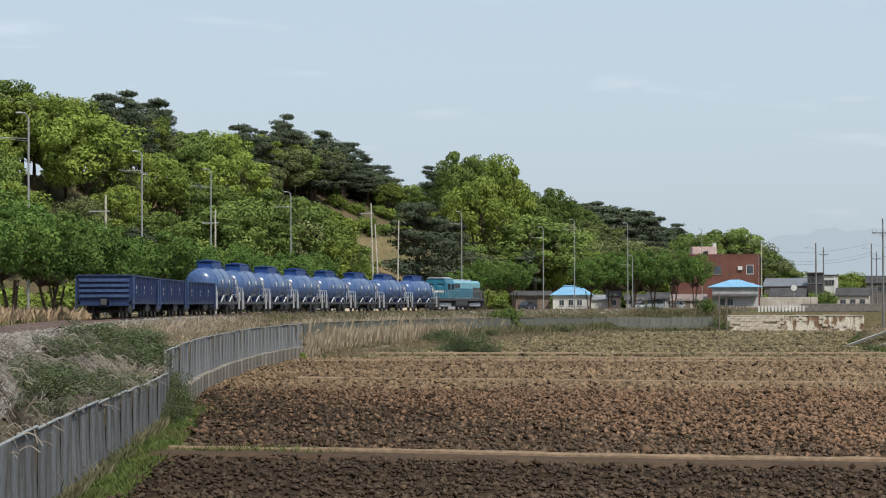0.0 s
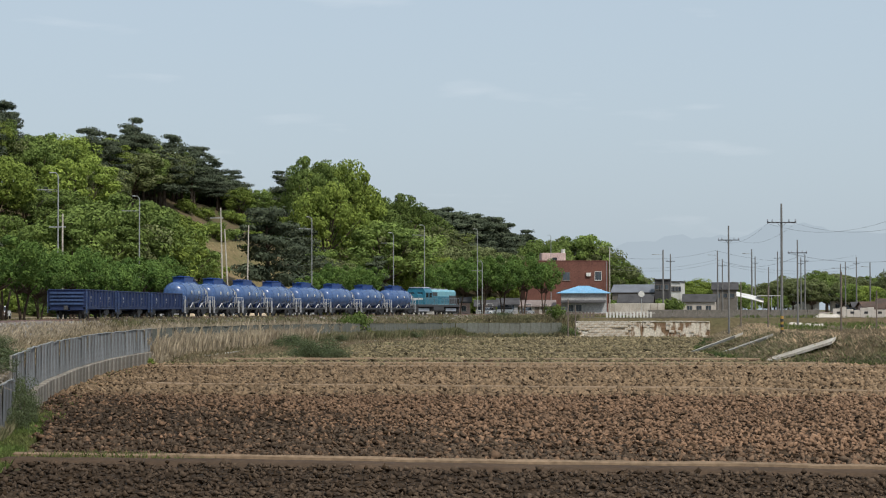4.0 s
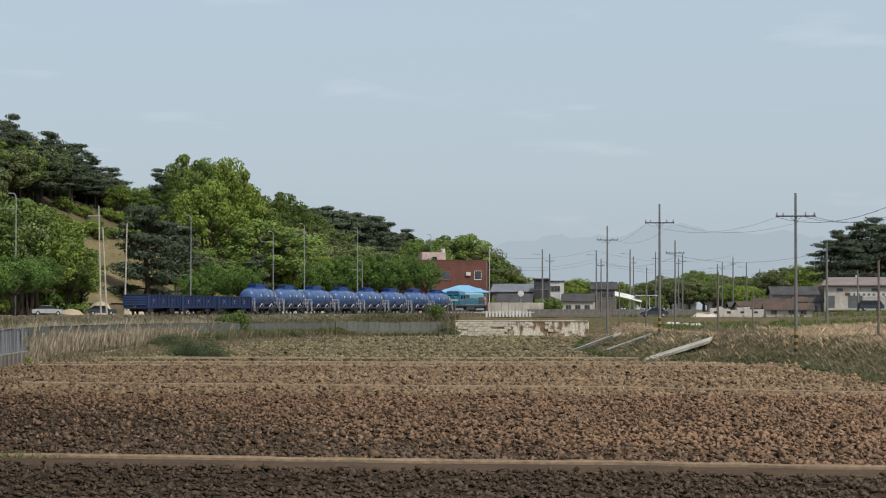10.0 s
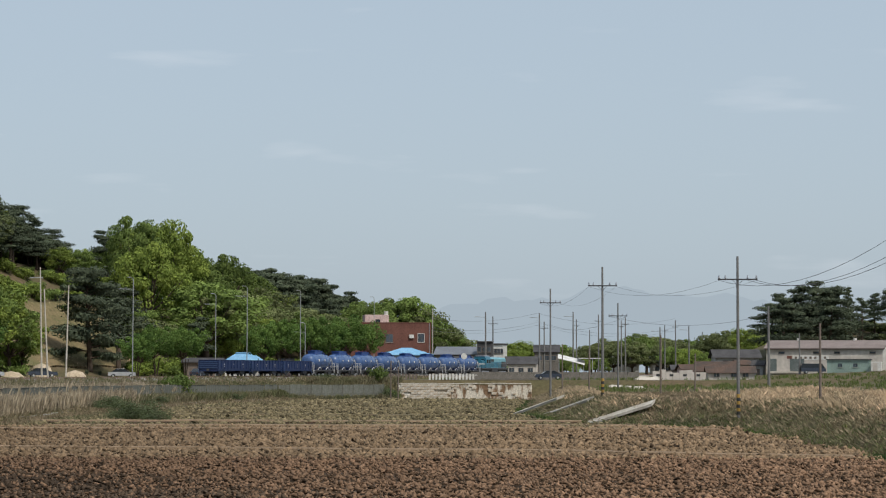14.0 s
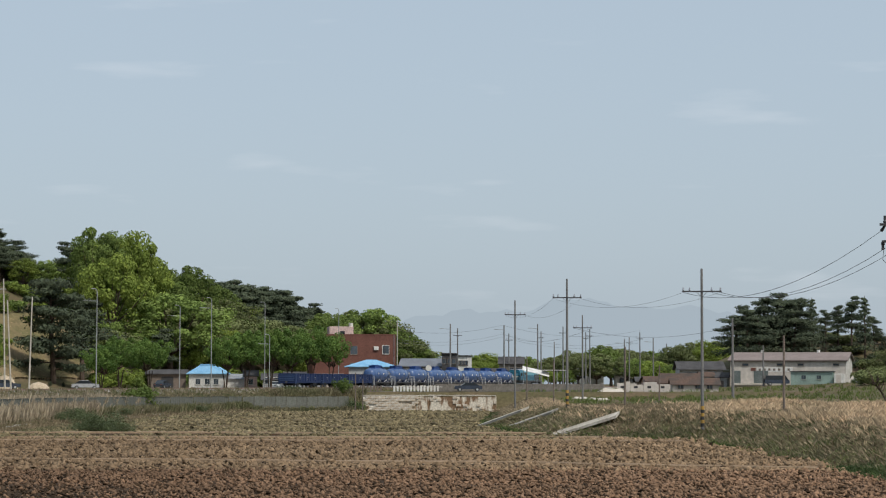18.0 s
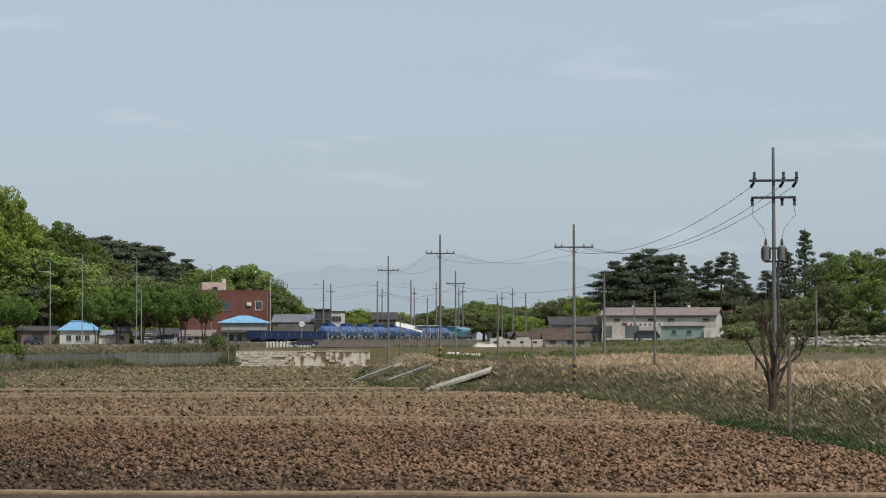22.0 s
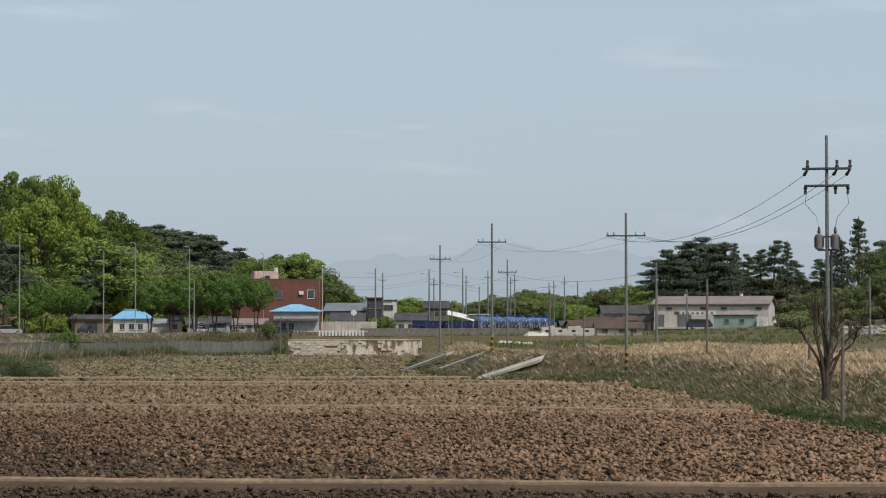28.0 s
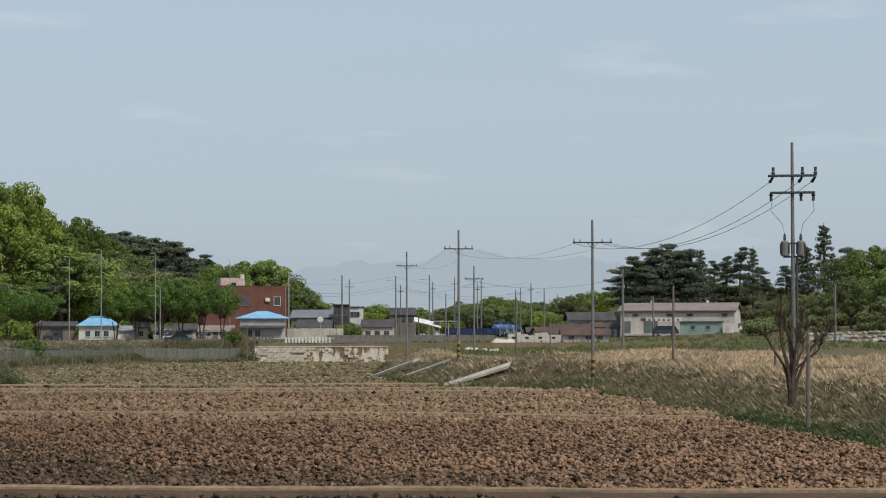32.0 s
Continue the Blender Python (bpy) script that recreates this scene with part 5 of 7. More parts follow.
# farmhouse with a blue hipped roof
ob, hw, g = building("blue_roofed_house", -5.90, -4.93, 385, "small white farmhouse with a bright blue hipped roof", "house", -8)
h = height_at(0.26, 385) - g
walls(ob, hw, 5, h, WHITE)
hip_roof(ob, hw, 5, h, 1.55, ROOF_BLUE, 0.45, "bright blue tiled roof", 0.5)
part("ridge_cap", Shape().box(-hw * 0.5, hw * 0.5, 2.3, 2.7, h + 1.5, h + 1.75, 0.05), ROOF_BLUE, ob)
for x in (-1.6, 0.1, 1.7):
    window(ob, x, 0.9, 0.9, 1.0)
ob, hw, g = building("pale_shed", -4.92, -4.38, 387, "low white shed with a pale metal roof", "shed", -8)
h = height_at(0.12, 387) - g
walls(ob, hw, 4, h, WHITE)
gable_roof(ob, hw, 4, h, 0.8, PALE_METAL, 0.3)
ob, hw, g = building("pink_house", -4.4, -4.05, 383, "small pinkish plastered house under the trees", "house")
h = height_at(0.2, 383) - g
walls(ob, hw, 4, h, PLASTER_PINK)
gable_roof(ob, hw, 4, h, 0.9, ROOF_GREY, 0.3)
window(ob, 0, 0.9, 0.8, 0.9)
ob, hw, g = building("dark_barn", -7.0, -5.98, 388, "long low dark timber barn", "barn")
h = height_at(0.25, 388) - g
walls(ob, hw, 6, h, TIMBER)
gable_roof(ob, hw, 6, h, 0.7, ROOF_GREY, 0.5)
for k in range(6):
    part("board", Shape().box(-hw + 0.2 + k * 0.95, -hw + 1.0 + k * 0.95, -0.04, -0.004, 0, h - 0.2), TIMBER, ob)
part("barn_door", Shape().box(-1.0, 1.2, -0.08, -0.045, 0, 2.2), BLACK, ob)

# row of low houses behind the roadside trees
for b0, b1, d, el, mat, rm, lab in ((-3.9, -3.35, 408, 0.1, PLASTER_GREY, ROOF_GREY, "low grey house with a dark roof behind the trees"),
                                    (-3.3, -2.75, 412, 0.15, PLASTER_GREY, ROOF_GREY, "grey shop front behind the roadside trees"),
                                    (-2.7, -1.75, 418, 0.1, PLASTER, ROOF_BROWN, "cream plastered house behind the trees")):
    ob, hw, g = building("roadside_house", b0, b1, d, lab)
    h = height_at(el, d) - g
    walls(ob, hw, 6, h, mat)
    gable_roof(ob, hw, 6, h, 1.1, rm)
    for x in (-hw * 0.5, hw * 0.4):
        window(ob, x, 0.9, 1.1, 1.2)
    part("door", Shape().box(-0.45, 0.45, -0.05, -0.004, 0, 2.0), TIMBER, ob)

# long warehouse with a shallow roof
ob, hw, g = building("warehouse", 8.80, 11.9, 432, "long cream warehouse with a shallow brown roof", "warehouse", -7)
h = height_at(0.64, 432) - g
walls(ob, hw, 13, h, PLASTER, "cream plastered wall with small high windows")
gable_roof(ob, hw, 13, h, 1.55, ROOF_BROWN, 0.5, "brown metal roof", 0.2)
gables(ob, hw, 13, h, 1.55, WHITE)
part("eave_band", Shape().box(-hw - 0.3, hw + 0.3, -0.42, -0.3, h - 0.25, h - 0.05), TIMBER, ob)
# sun on the right end wall is put in as a white facing
part("sunlit_gable_wall", Shape().box(hw + 0.004, hw + 0.03, 0, 13, -0.4, h), WHITE, ob, "end wall coloured white for the sun on it")
for x in (-8.6, -1.6, 2.6, 9.7):
    window(ob, x, h - 1.05, 1.1, 0.35, 0, TIMBER, 0)
part("sign_board", Shape().box(-6.3, 1.0, -0.05, -0.004, h - 2.35, h - 1.45, 0.01), WHITE, ob, "white sign board")
for k in range(7):
    part("sign_bar", Shape().box(-5.9 + k * 0.98, -5.45 + k * 0.98, -0.07, -0.052, h - 2.1, h - 1.65), TIMBER, ob, "dark sign character as a plain bar")
part("sign_mark", Shape().box(-7.5, -6.5, -0.06, -0.004, h - 2.1, h - 1.5), BRICK, ob, "reddish sign mark")
part("roller_door", Shape().box(-6.9, -4.0, -0.06, -0.004, 0.1, 2.9), DOOR_GREY, ob, "grey-green roller door")
part("roller_door", Shape().box(-10.9, -9.6, -0.06, -0.004, 0.1, 2.9), DOOR_GREY, ob, "grey-green roller door")
part("loading_ledge", Shape().box(-10.9, -3.6, -0.9, -0.006, -0.1, 0.35, 0.03), PALE_CONCRETE, ob)
for x in (-6.0, 5.5):
    part("roof_vent", Shape().tube([(x, 6.5, h + 1.5), (x, 6.5, h + 2.2)], 0.35, 12), WHITE, ob)
ob, hw, g = building("green_shed", 10.42, 11.55, 424, "low green sheet metal shed before the warehouse", "shed", -7)
walls(ob, hw, 3.0, 2.55, GREEN_SHEET)
part("roof", Shape().box(-hw - 0.2, hw + 0.2, -0.3, 3.2, 2.55, 2.68, 0.02), ROOF_GREY, ob)
for x in (-1.6, 1.4):
    window(ob, x, 1.1, 0.9, 0.7, 0, GREEN_SHEET)
ob, hw, g = building("white_container", 11.58, 11.85, 422, "small white container box beside the shed", "container", -7)
part("body", Shape().box(-hw, hw, 0, 2.4, 0, 1.9, 0.04), WHITE, ob)
part("door", Shape().box(-hw * 0.6, hw * 0.3, -0.03, -0.004, 0.1, 1.7), PLASTER, ob)
ob, hw, g = building("tarp_pile", 11.95, 12.45, 418, "heap under a pale tarpaulin", "tarpaulin")
part("cover", Shape().add([(-hw, 0, 0), (hw, 0, 0), (hw, 2.5, 0), (-hw, 2.5, 0), (-hw * 0.6, 0.6, 1.3), (hw * 0.2, 0.7, 1.25), (hw * 0.3, 1.8, 1.0), (-hw * 0.5, 1.9, 1.2)],
                          [(0, 1, 5, 4), (1, 2, 6, 5), (2, 3, 7, 6), (3, 0, 4, 7), (4, 5, 6, 7)]), PALE_CONCRETE, ob)

# low sheds crowded between the farmhouses
for b0, b1, d, hh, mat, rm, tn in ((6.55, 6.95, 418, 1.7, PLASTER_PINK, ROOF_RUST, 18), (7.0, 7.35, 412, 1.5, PLASTER_GREY, ROOF_GREY, -14), (8.05, 8.4, 446, 2.4, PLASTER, ROOF_RUST, 20), (6.3, 6.6, 440, 1.6, TIMBER, ROOF_GREY, 8), (8.45, 8.72, 440, 2.2, PLASTER_GREY, ROOF_GREY, -10)):
    ob, hw, g = building("farm_shed", b0, b1, d, "small run-down farm shed with a low pitched roof", "shed", tn)
    walls(ob, hw, 3.4, hh, mat)
    gable_roof(ob, hw, 3.4, hh, 0.8, rm, 0.45)
    gables(ob, hw, 3.4, hh, 0.8, mat)
    part("door", Shape().box(-0.4, 0.4, -0.05, -0.004, 0, 1.4), TIMBER, ob)

# old tiled farmhouses near the warehouse
ob, hw, g = building("tiled_farmhouse", 7.45, 8.62, 470, "old grey farmhouse with a sagging dark tiled roof", "house", 10)
h = height_at(0.42, 470) - g
walls(ob, hw, 6, h, PLASTER_GREY)
gable_roof(ob, hw, 6, h, 1.5, ROOF_GREY, 0.7)
gables(ob, hw, 6, h, 1.5, PLASTER_GREY)
window(ob, -2.5, h - 2.2, 1.2, 1.2, 0, TIMBER)
window(ob, 2.0, h - 2.4, 1.4, 1.4, 0, TIMBER)
ob, hw, g = building("tiled_farmhouse", 6.95, 7.95, 400, "low farmhouse with a faded reddish brown roof", "house", -5)
h = height_at(0.06, 400) - g
walls(ob, hw, 6, h, PLASTER_PINK)
gable_roof(ob, hw, 6, h, 1.5, ROOF_RUST, 0.8)
gables(ob, hw, 6, h, 1.5, PLASTER_PINK)
for x in (-2.2, 0.8, 2.8):
    window(ob, x, 0.7, 0.9, 0.8, 0, TIMBER)
ob, hw, g = building("farm_outbuilding", 7.25, 8.5, 345, "long whitish outbuilding with a low rusty roof", "shed", 5)
h = max(1.2, height_at(-0.16, 345) - g)
walls(ob, hw, 4, h, PLASTER)
gable_roof(ob, hw, 4, h, 0.9, ROOF_RUST, 0.4)
gables(ob, hw, 4, h, 0.9, PLASTER)
for x in (-2.4, 0.4, 2.3):
    window(ob, x, 0.5, 0.8, 0.6, 0, TIMBER)
ob, hw, g = building("yard_wall", 5.75, 7.2, 337, "low cream yard wall with small square openings", "wall")
for k in range(8):
    x0 = -hw + k * hw / 4
    part("wall_bay", Shape().box(x0, x0 + hw / 4 - 0.03, 0, 0.2, -0.3, 1.35 + 0.25 * math.sin(k * 1.7), 0.02), PLASTER, ob)
    if k % 2 == 0:
        part("opening", Shape().box(x0 + 0.6, x0 + 1.2, -0.02, -0.004, 0.55, 0.9), BLACK, ob)
for b0, b1, d, z in ((4.95, 5.6, 300, 0.4), (5.3, 6.0, 330, 0.55), (4.6, 5.0, 320, 0.3)):
    ob, hw, g = building("plastic_sheeting", b0, b1, d, "pale plastic sheeting heaped on the ground", "sheeting", 12)
    part("sheet", Shape().add([(-hw, 0, 0.02), (hw, 0, 0.02), (hw, 3, 0.02), (-hw, 3, 0.02), (-hw * 0.7, 0.8, z), (0, 1.0, z * 0.6), (hw * 0.7, 0.8, z * 1.1), (hw * 0.6, 2.2, z * 0.9), (-hw * 0.4, 2.2, z * 1.2)],
                              [(0, 1, 6, 5), (0, 5, 4), (1, 2, 7, 6), (2, 3, 8, 7), (3, 0, 4, 8), (4, 5, 6, 7, 8)]), PALE_CONCRETE, ob)

# village behind the line
for b0, b1, d, e, mat, rm, kind_, lab in (
        (-0.18, 1.0, 500, 0.48, DARK_CONCRETE, ROOF_SLATE, "gable", "workshop with a large grey-blue metal roof"),
        (0.98, 1.36, 492, 0.80, ROOF_GREY, ROOF_GREY, "flat", "small grey block with a flat roof"),
        (1.38, 1.68, 520, 0.74, WHITE, ROOF_GREY, "flat", "white flat-roofed building behind a pole"),
        (2.55, 3.2, 540, 0.55, DARK_CONCRETE, ROOF_GREY, "gable", "grey gabled hall in the village"),
        (1.75, 2.6, 515, 0.22, PLASTER, ROOF_GREY, "gable", "low village house with a dark roof"),
        (0.0, 0.9, 470, 0.2, PLASTER, ROOF_GREY, "gable", "low house half hidden by shrubs"),
        (4.7, 5.4, 640, 0.35, WHITE, ROOF_GREY, "gable", "pale village house with a grey roof"),
        (5.7, 6.6, 620, 0.25, PLASTER, ROOF_GREY, "gable", "pale low house at the village edge")):
    ob, hw, g = building("village_house", b0, b1, d, lab, "house", random.uniform(-12, 12))
    h = height_at(e, d) - g
    walls(ob, hw, 7, h, mat)
    if kind_ == "flat":
        part("roof", Shape().box(-hw - 0.2, hw + 0.2, -0.3, 7.2, h, h + 0.3, 0.04), rm, ob)
    else:
        gable_roof(ob, hw, 7, h, 1.7, rm)
        gables(ob, hw, 7, h, 1.7, mat)
    for x in (-hw * 0.6, 0, hw * 0.6):
        window(ob, x, h - 2.2, 1.2, 1.1, 0, TIMBER)

# white canopy on posts beside the line
ob, hw, g = building("white_canopy", 3.18, 4.4, 488, "white sloping canopy sheet on steel posts beside the track", "canopy")
sheet = [(x, y, z + 0.22 * y - t) for t in (0, 0.08) for x, z in ((-hw, 4.5), (-hw * 0.35, 3.75), (hw * 0.2, 2.95)) for y in (0, 4.5)]
part("roof", Shape().add(sheet, [(0, 2, 3, 1), (2, 4, 5, 3), (6, 7, 9, 8), (8, 9, 11, 10), (0, 6, 8, 2), (2, 8, 10, 4), (1, 3, 9, 7), (3, 5, 11, 9), (0, 1, 7, 6), (4, 10, 11, 5)]), WHITE, ob, "white sagging roof sheet")
part("side_roof", Shape().box(-hw * 0.1, hw, 1.0, 4.5, 4.42, 4.56, 0.02), WHITE, ob)
for x, z in ((-hw + 0.3, 4.3), (-hw * 0.35, 3.9), (hw * 0.15, 3.1), (hw * 0.55, 4.42), (hw - 0.3, 4.42)):
    part("post", Shape().box(x - 0.07, x + 0.07, 1.2, 1.34, -0.2, z), STEEL, ob)
ob, hw, g = building("loading_platform", -0.3, 1.25, 462, "pale concrete loading platform beside the track", "platform")
for k in range(8):
    part("slab", Shape().box(-hw + k * hw / 4, -hw + (k + 1) * hw / 4 - 0.03, 0, 6, -0.2, 2.45 + random.uniform(-0.08, 0.04), 0.05), PALE_CONCRETE, ob)
ob, hw, g = building("round_sign", 0.52, 0.72, 380, "round white road sign on a post", "road sign")
part("post", Shape().tube([(0, 0, -0.2), (0, 0, height_at(0.3, 380) - g)], 0.05, 8), STEEL, ob)
part("disc", Shape().tube([(0, -0.08, height_at(0.42, 380) - g), (0, -0.05, height_at(0.42, 380) - g)], 0.55, 20), WHITE, ob)


# ---------------------------------------------------------------- road vehicles
def car(label, paint, kind_="sedan"):
    ob = thing("car", Matrix(), label, "car", "cars on the roads")
    if kind_ == "sedan":
        body = [(-2.2, 0.35), (2.2, 0.35), (2.25, 0.7), (2.1, 0.85), (1.2, 0.95), (-1.6, 0.95), (-2.2, 0.9)]
        top = [(-1.75, 0.95), (1.15, 0.95), (0.45, 1.42), (-0.9, 1.45)]
    else:
        body = [(-2.4, 0.4), (2.4, 0.4), (2.45, 1.0), (2.3, 1.15), (-2.4, 1.15)]
        top = [(-2.35, 1.15), (2.25, 1.15), (1.7, 1.95), (-2.2, 2.0)]
    part("body", Shape().prism(body, "y", -0.85, 0.85), paint, ob)
    cabin = part("cabin", Shape().prism(top, "y", -0.72, 0.72), GLASS_DARK, ob, "dark tinted glazing")
    rx = [p[0] for p in top[2:]]
    part("roof", Shape().box(min(rx) - 0.05, max(rx) + 0.05, -0.7, 0.7, top[2][1] - 0.03, top[2][1] + 0.05, 0.03), paint, cabin)
    for x in (-1.4, 1.4):
        for y in (-0.8, 0.8):
            w = part("wheel", Shape().tube([(x, y - 0.1, 0.32), (x, y + 0.1, 0.32)], 0.32, 14), RUBBER, ob)
            part("rim", Shape().tube([(x, y - 0.11, 0.32), (x, y + 0.11, 0.32)], 0.18, 10), STEEL, w)
    for y in (-0.6, 0.6):
        part("headlight", Shape().box(2.2, 2.26, y - 0.15, y + 0.15, 0.62, 0.76), WHITE, ob)
        part("tail_light", Shape().box(-2.26, -2.2, y - 0.15, y + 0.15, 0.62, 0.76), BRICK, ob)
    return ob


def park(ob, bearing, dist, heading):
    x, y = spot(bearing, dist)
    ob.matrix_world = Matrix.Translation((x, y, max(ground_z(x, y), 3.0) + 0.03)) @ Matrix.Rotation(radians(heading), 4, "Z")
    return ob


park(car("dark parked car before the warehouse", CAR_DARK, "van"), 10.05, 420, 0)
for b, d, paint, k in ((-3.1, 396, CAR_WHITE, "van"), (-2.5, 401, CAR_SILVER, "sedan"), (-6.6, 372, CAR_DARK, "sedan"), (-3.55, 394, CAR_WHITE, "sedan")):
    park(car("car parked under the roadside trees", paint, k), b, d, 75)
ROAD_CAR = car("dark car driving along the far road", CAR_DARK)
VAN = car("white van on the road under the hill", CAR_WHITE, "van")
HILL_CAR = car("silver car on the road under the hill", CAR_SILVER)
BLUE_CAR = car("dark blue car on the road under the hill", CAR_DARK)

# ---------------------------------------------------------------- plants
def leaves(centres, radii, count, size, slim=0.75, shell=0.55, up=0.3):
    """Small leaf pieces in the outer shell of clumps; returns arrays."""
    centres, radii = np.asarray(centres, float), np.asarray(radii, float)
    k = np.repeat(np.arange(len(centres)), count)
    n = len(k)
    d = np.random.normal(0, 1, (n, 3))
    d /= np.linalg.norm(d, axis=1)[:, None]
    r = shell + (1.08 - shell) * np.random.random(n) ** 0.6
    p = centres[k] + d * r[:, None] * radii[k]
    nrm = d + np.random.normal(0, 0.4, (n, 3)) + np.array([0, 0, up])
    nrm /= np.linalg.norm(nrm, axis=1)[:, None]
    u = np.cross(nrm, np.random.normal(0, 1, (n, 3)))
    u /= np.linalg.norm(u, axis=1)[:, None]
    w = np.cross(nrm, u)
    s = (size * np.random.uniform(0.55, 1.4, n))[:, None]
    v = np.stack([p - u * s, p - w * s * slim, p + u * s, p + w * s * slim], 1)
    return v.reshape(-1, 3), np.arange(n * 4).reshape(n, 4)


def tree_proto(name, label, category, wood, crown_mesh, group=""):
    ob = thing(name, Matrix(), label, category, group)
    part("trunk", wood, BARK, ob, "", True)
    part("crown", crown_mesh, None, ob)
    return ob


def broadleaf(name, label, mat, clumps=24, width=4.0, low=3.2, count=220, size=0.14, group="", stems=1, flat=0.62):
    """A rounded tree ten metres high."""
    wood, cs, rs = Shape(), [], []
    forks = []
    for k in range(stems):
        a = 2 * math.pi * k / stems + random.uniform(0, 1)
        lean = 0.0 if stems == 1 else 0.9
        mid = Vector((lean * math.cos(a), lean * math.sin(a), low * 0.85))
        wood.tube([(0.15 * math.cos(a) * (stems > 1), 0.15 * math.sin(a) * (stems > 1), -0.3), mid * 0.5, mid], [0.3 / math.sqrt(stems), 0.24 / math.sqrt(stems), 0.18 / math.sqrt(stems)], 7)
        forks.append(mid)
    for k in range(clumps):
        a = k * 2.4 + random.uniform(-0.4, 0.4)
        u = (k + 0.5) / clumps
        tall = (9.4 - low) / 2
        c_z = 1.85 * u - 0.9                                  # from the underside to the top of a rounded crown
        lobe = 1 + 0.22 * math.sin(3 * a + clumps) * math.cos(2.2 * c_z + width)
        r = width * math.sqrt(max(0.0, 1 - c_z * c_z)) * random.uniform(0.5, 1.0) * lobe
        c = Vector((r * math.cos(a), r * math.sin(a), low + tall + tall * 0.86 * c_z * (0.6 + 0.4 * min(lobe, 1.05)) + random.uniform(-0.35, 0.35)))
        cs.append(c)
        q = random.uniform(0.5, 1.3)
        rs.append((q * 1.12, q * 1.12, q * flat * 1.08))
        if k % 3 == 0:
            f = forks[k % len(forks)]
            wood.tube([f, f.lerp(c, 0.5) + Vector((0, 0, -0.2)), c], [0.12, 0.07, 0.025], 5)
    v, f = leaves(cs, rs, count, size, 0.7, 0.72, 0.35)
    return tree_proto(name, label, "tree", wood, quick_mesh("crown", v, f, mat), group)


def pine(label, seed, tiers=15, bare=0.42, width=3.5, count=340, size=0.21, group="pines on the hill"):
    """A red pine ten metres high with flat, cloud-like needle layers."""
    rnd = random.Random(seed)
    wood, cs, rs = Shape(), [], []
    bend = rnd.uniform(-0.8, 0.8)
    spine = [Vector((bend * (t ** 2) * 1.2, 0.4 * bend * math.sin(t * 3), 9.4 * t)) for t in np.linspace(0, 1, 7)]
    spine[0].z = -0.3
    wood.tube(spine, [0.27, 0.24, 0.21, 0.18, 0.14, 0.09, 0.04], 7)
    for k in range(tiers):
        t = bare + (0.99 - bare) * (k + 0.5) / tiers
        i = min(int(t * 6), 5)
        o = spine[i].lerp(spine[i + 1], t * 6 - i)
        a = k * 2.2 + rnd.uniform(-0.5, 0.5)
        reach = width * (1.05 - 0.8 * max(0, t - 0.5) / 0.5) * rnd.uniform(0.45, 1.0) * (0.8 if t < 0.5 else 1)
        c = o + Vector((reach * math.cos(a), reach * math.sin(a), rnd.uniform(-0.35, 0.75)))
        wood.tube([o, o.lerp(c, 0.55) + Vector((0, 0, 0.15)), c], [0.08, 0.05, 0.02], 5)
        q = rnd.uniform(0.7, 1.65) * (1.1 - 0.3 * t)
        cs += [c, c.lerp(o, 0.45) + Vector((rnd.uniform(-0.4, 0.4), rnd.uniform(-0.4, 0.4), 0.15))]
        rs += [(q * 1.35, q * 1.35, q * 0.40), (q * 1.1, q * 1.1, q * 0.36)]
    v, f = leaves(cs, rs, count // 2, size, 0.35, 0.3, 0.6)
    ob = tree_proto("pine_tree", label, "pine tree", wood, quick_mesh("crown", v, f, NEEDLE), group)
    return ob


def spire(label, seed):
    """A narrow conifer ten metres high."""
    rnd = random.Random(seed)
    wood, cs, rs = Shape().tube([(0, 0, -0.3), (0, 0, 9.6)], [0.2, 0.03], 7), [], []
    for k in range(34):
        t = 0.18 + 0.8 * k / 34
        a = k * 2.4
        r = 1.9 * (1.02 - t) * rnd.uniform(0.6, 1.1) + 0.1
        c = Vector((r * math.cos(a), r * math.sin(a), 9.6 * t))
        wood.tube([(0, 0, 9.6 * t + 0.2), c], [0.04, 0.015], 4)
        q = 0.35 + 0.9 * (1 - t)
        cs.append(c)
        rs.append((q, q, q * 0.4))
    v, f = leaves(cs, rs, 70, 0.17, 0.4, 0.2, 0.3)
    return tree_proto("conifer", label, "conifer", wood, quick_mesh("crown", v, f, NEEDLE), "conifers on the rise")


def shrub(label, mat, clumps, radius, count, size):
    """A bush one metre high."""
    cs = [(random.uniform(-radius, radius), random.uniform(-radius, radius), random.uniform(0.2, 0.75)) for _ in range(clumps)]
    rs = [(random.uniform(0.2, 0.4),) * 2 + (random.uniform(0.15, 0.32),) for _ in range(clumps)]
    wood = Shape()
    for c in cs[:8]:
        wood.tube([(c[0] * 0.2, c[1] * 0.2, -0.1), c], [0.03, 0.008], 5)
    v, f = leaves(cs, rs, count, size)
    return tree_proto("shrub", label, "shrub", wood, quick_mesh("crown", v, f, mat), "shrubs")


def set_plant(proto, used, x, y, h, width=1.0, native=10.0, label=""):
    """The prototype itself at its first use, then copies."""
    k = h / native * (1.05 if native == 10.0 else 1.0)
    m = Matrix.Translation((x, y, ground_z(x, y) - 0.05)) @ Matrix.Rotation(random.uniform(0, 6.28), 4, "Z") @ Matrix.Diagonal((k * width, k * width, k, 1))
    if proto in used:
        ob = copy_thing(proto, m @ Matrix.Diagonal([1 / c for c in proto.scale] + [1]))
    else:
        used.add(proto)
        ob = proto
        ob.matrix_world = m
    if label:
        tagged(ob, label)
    return ob


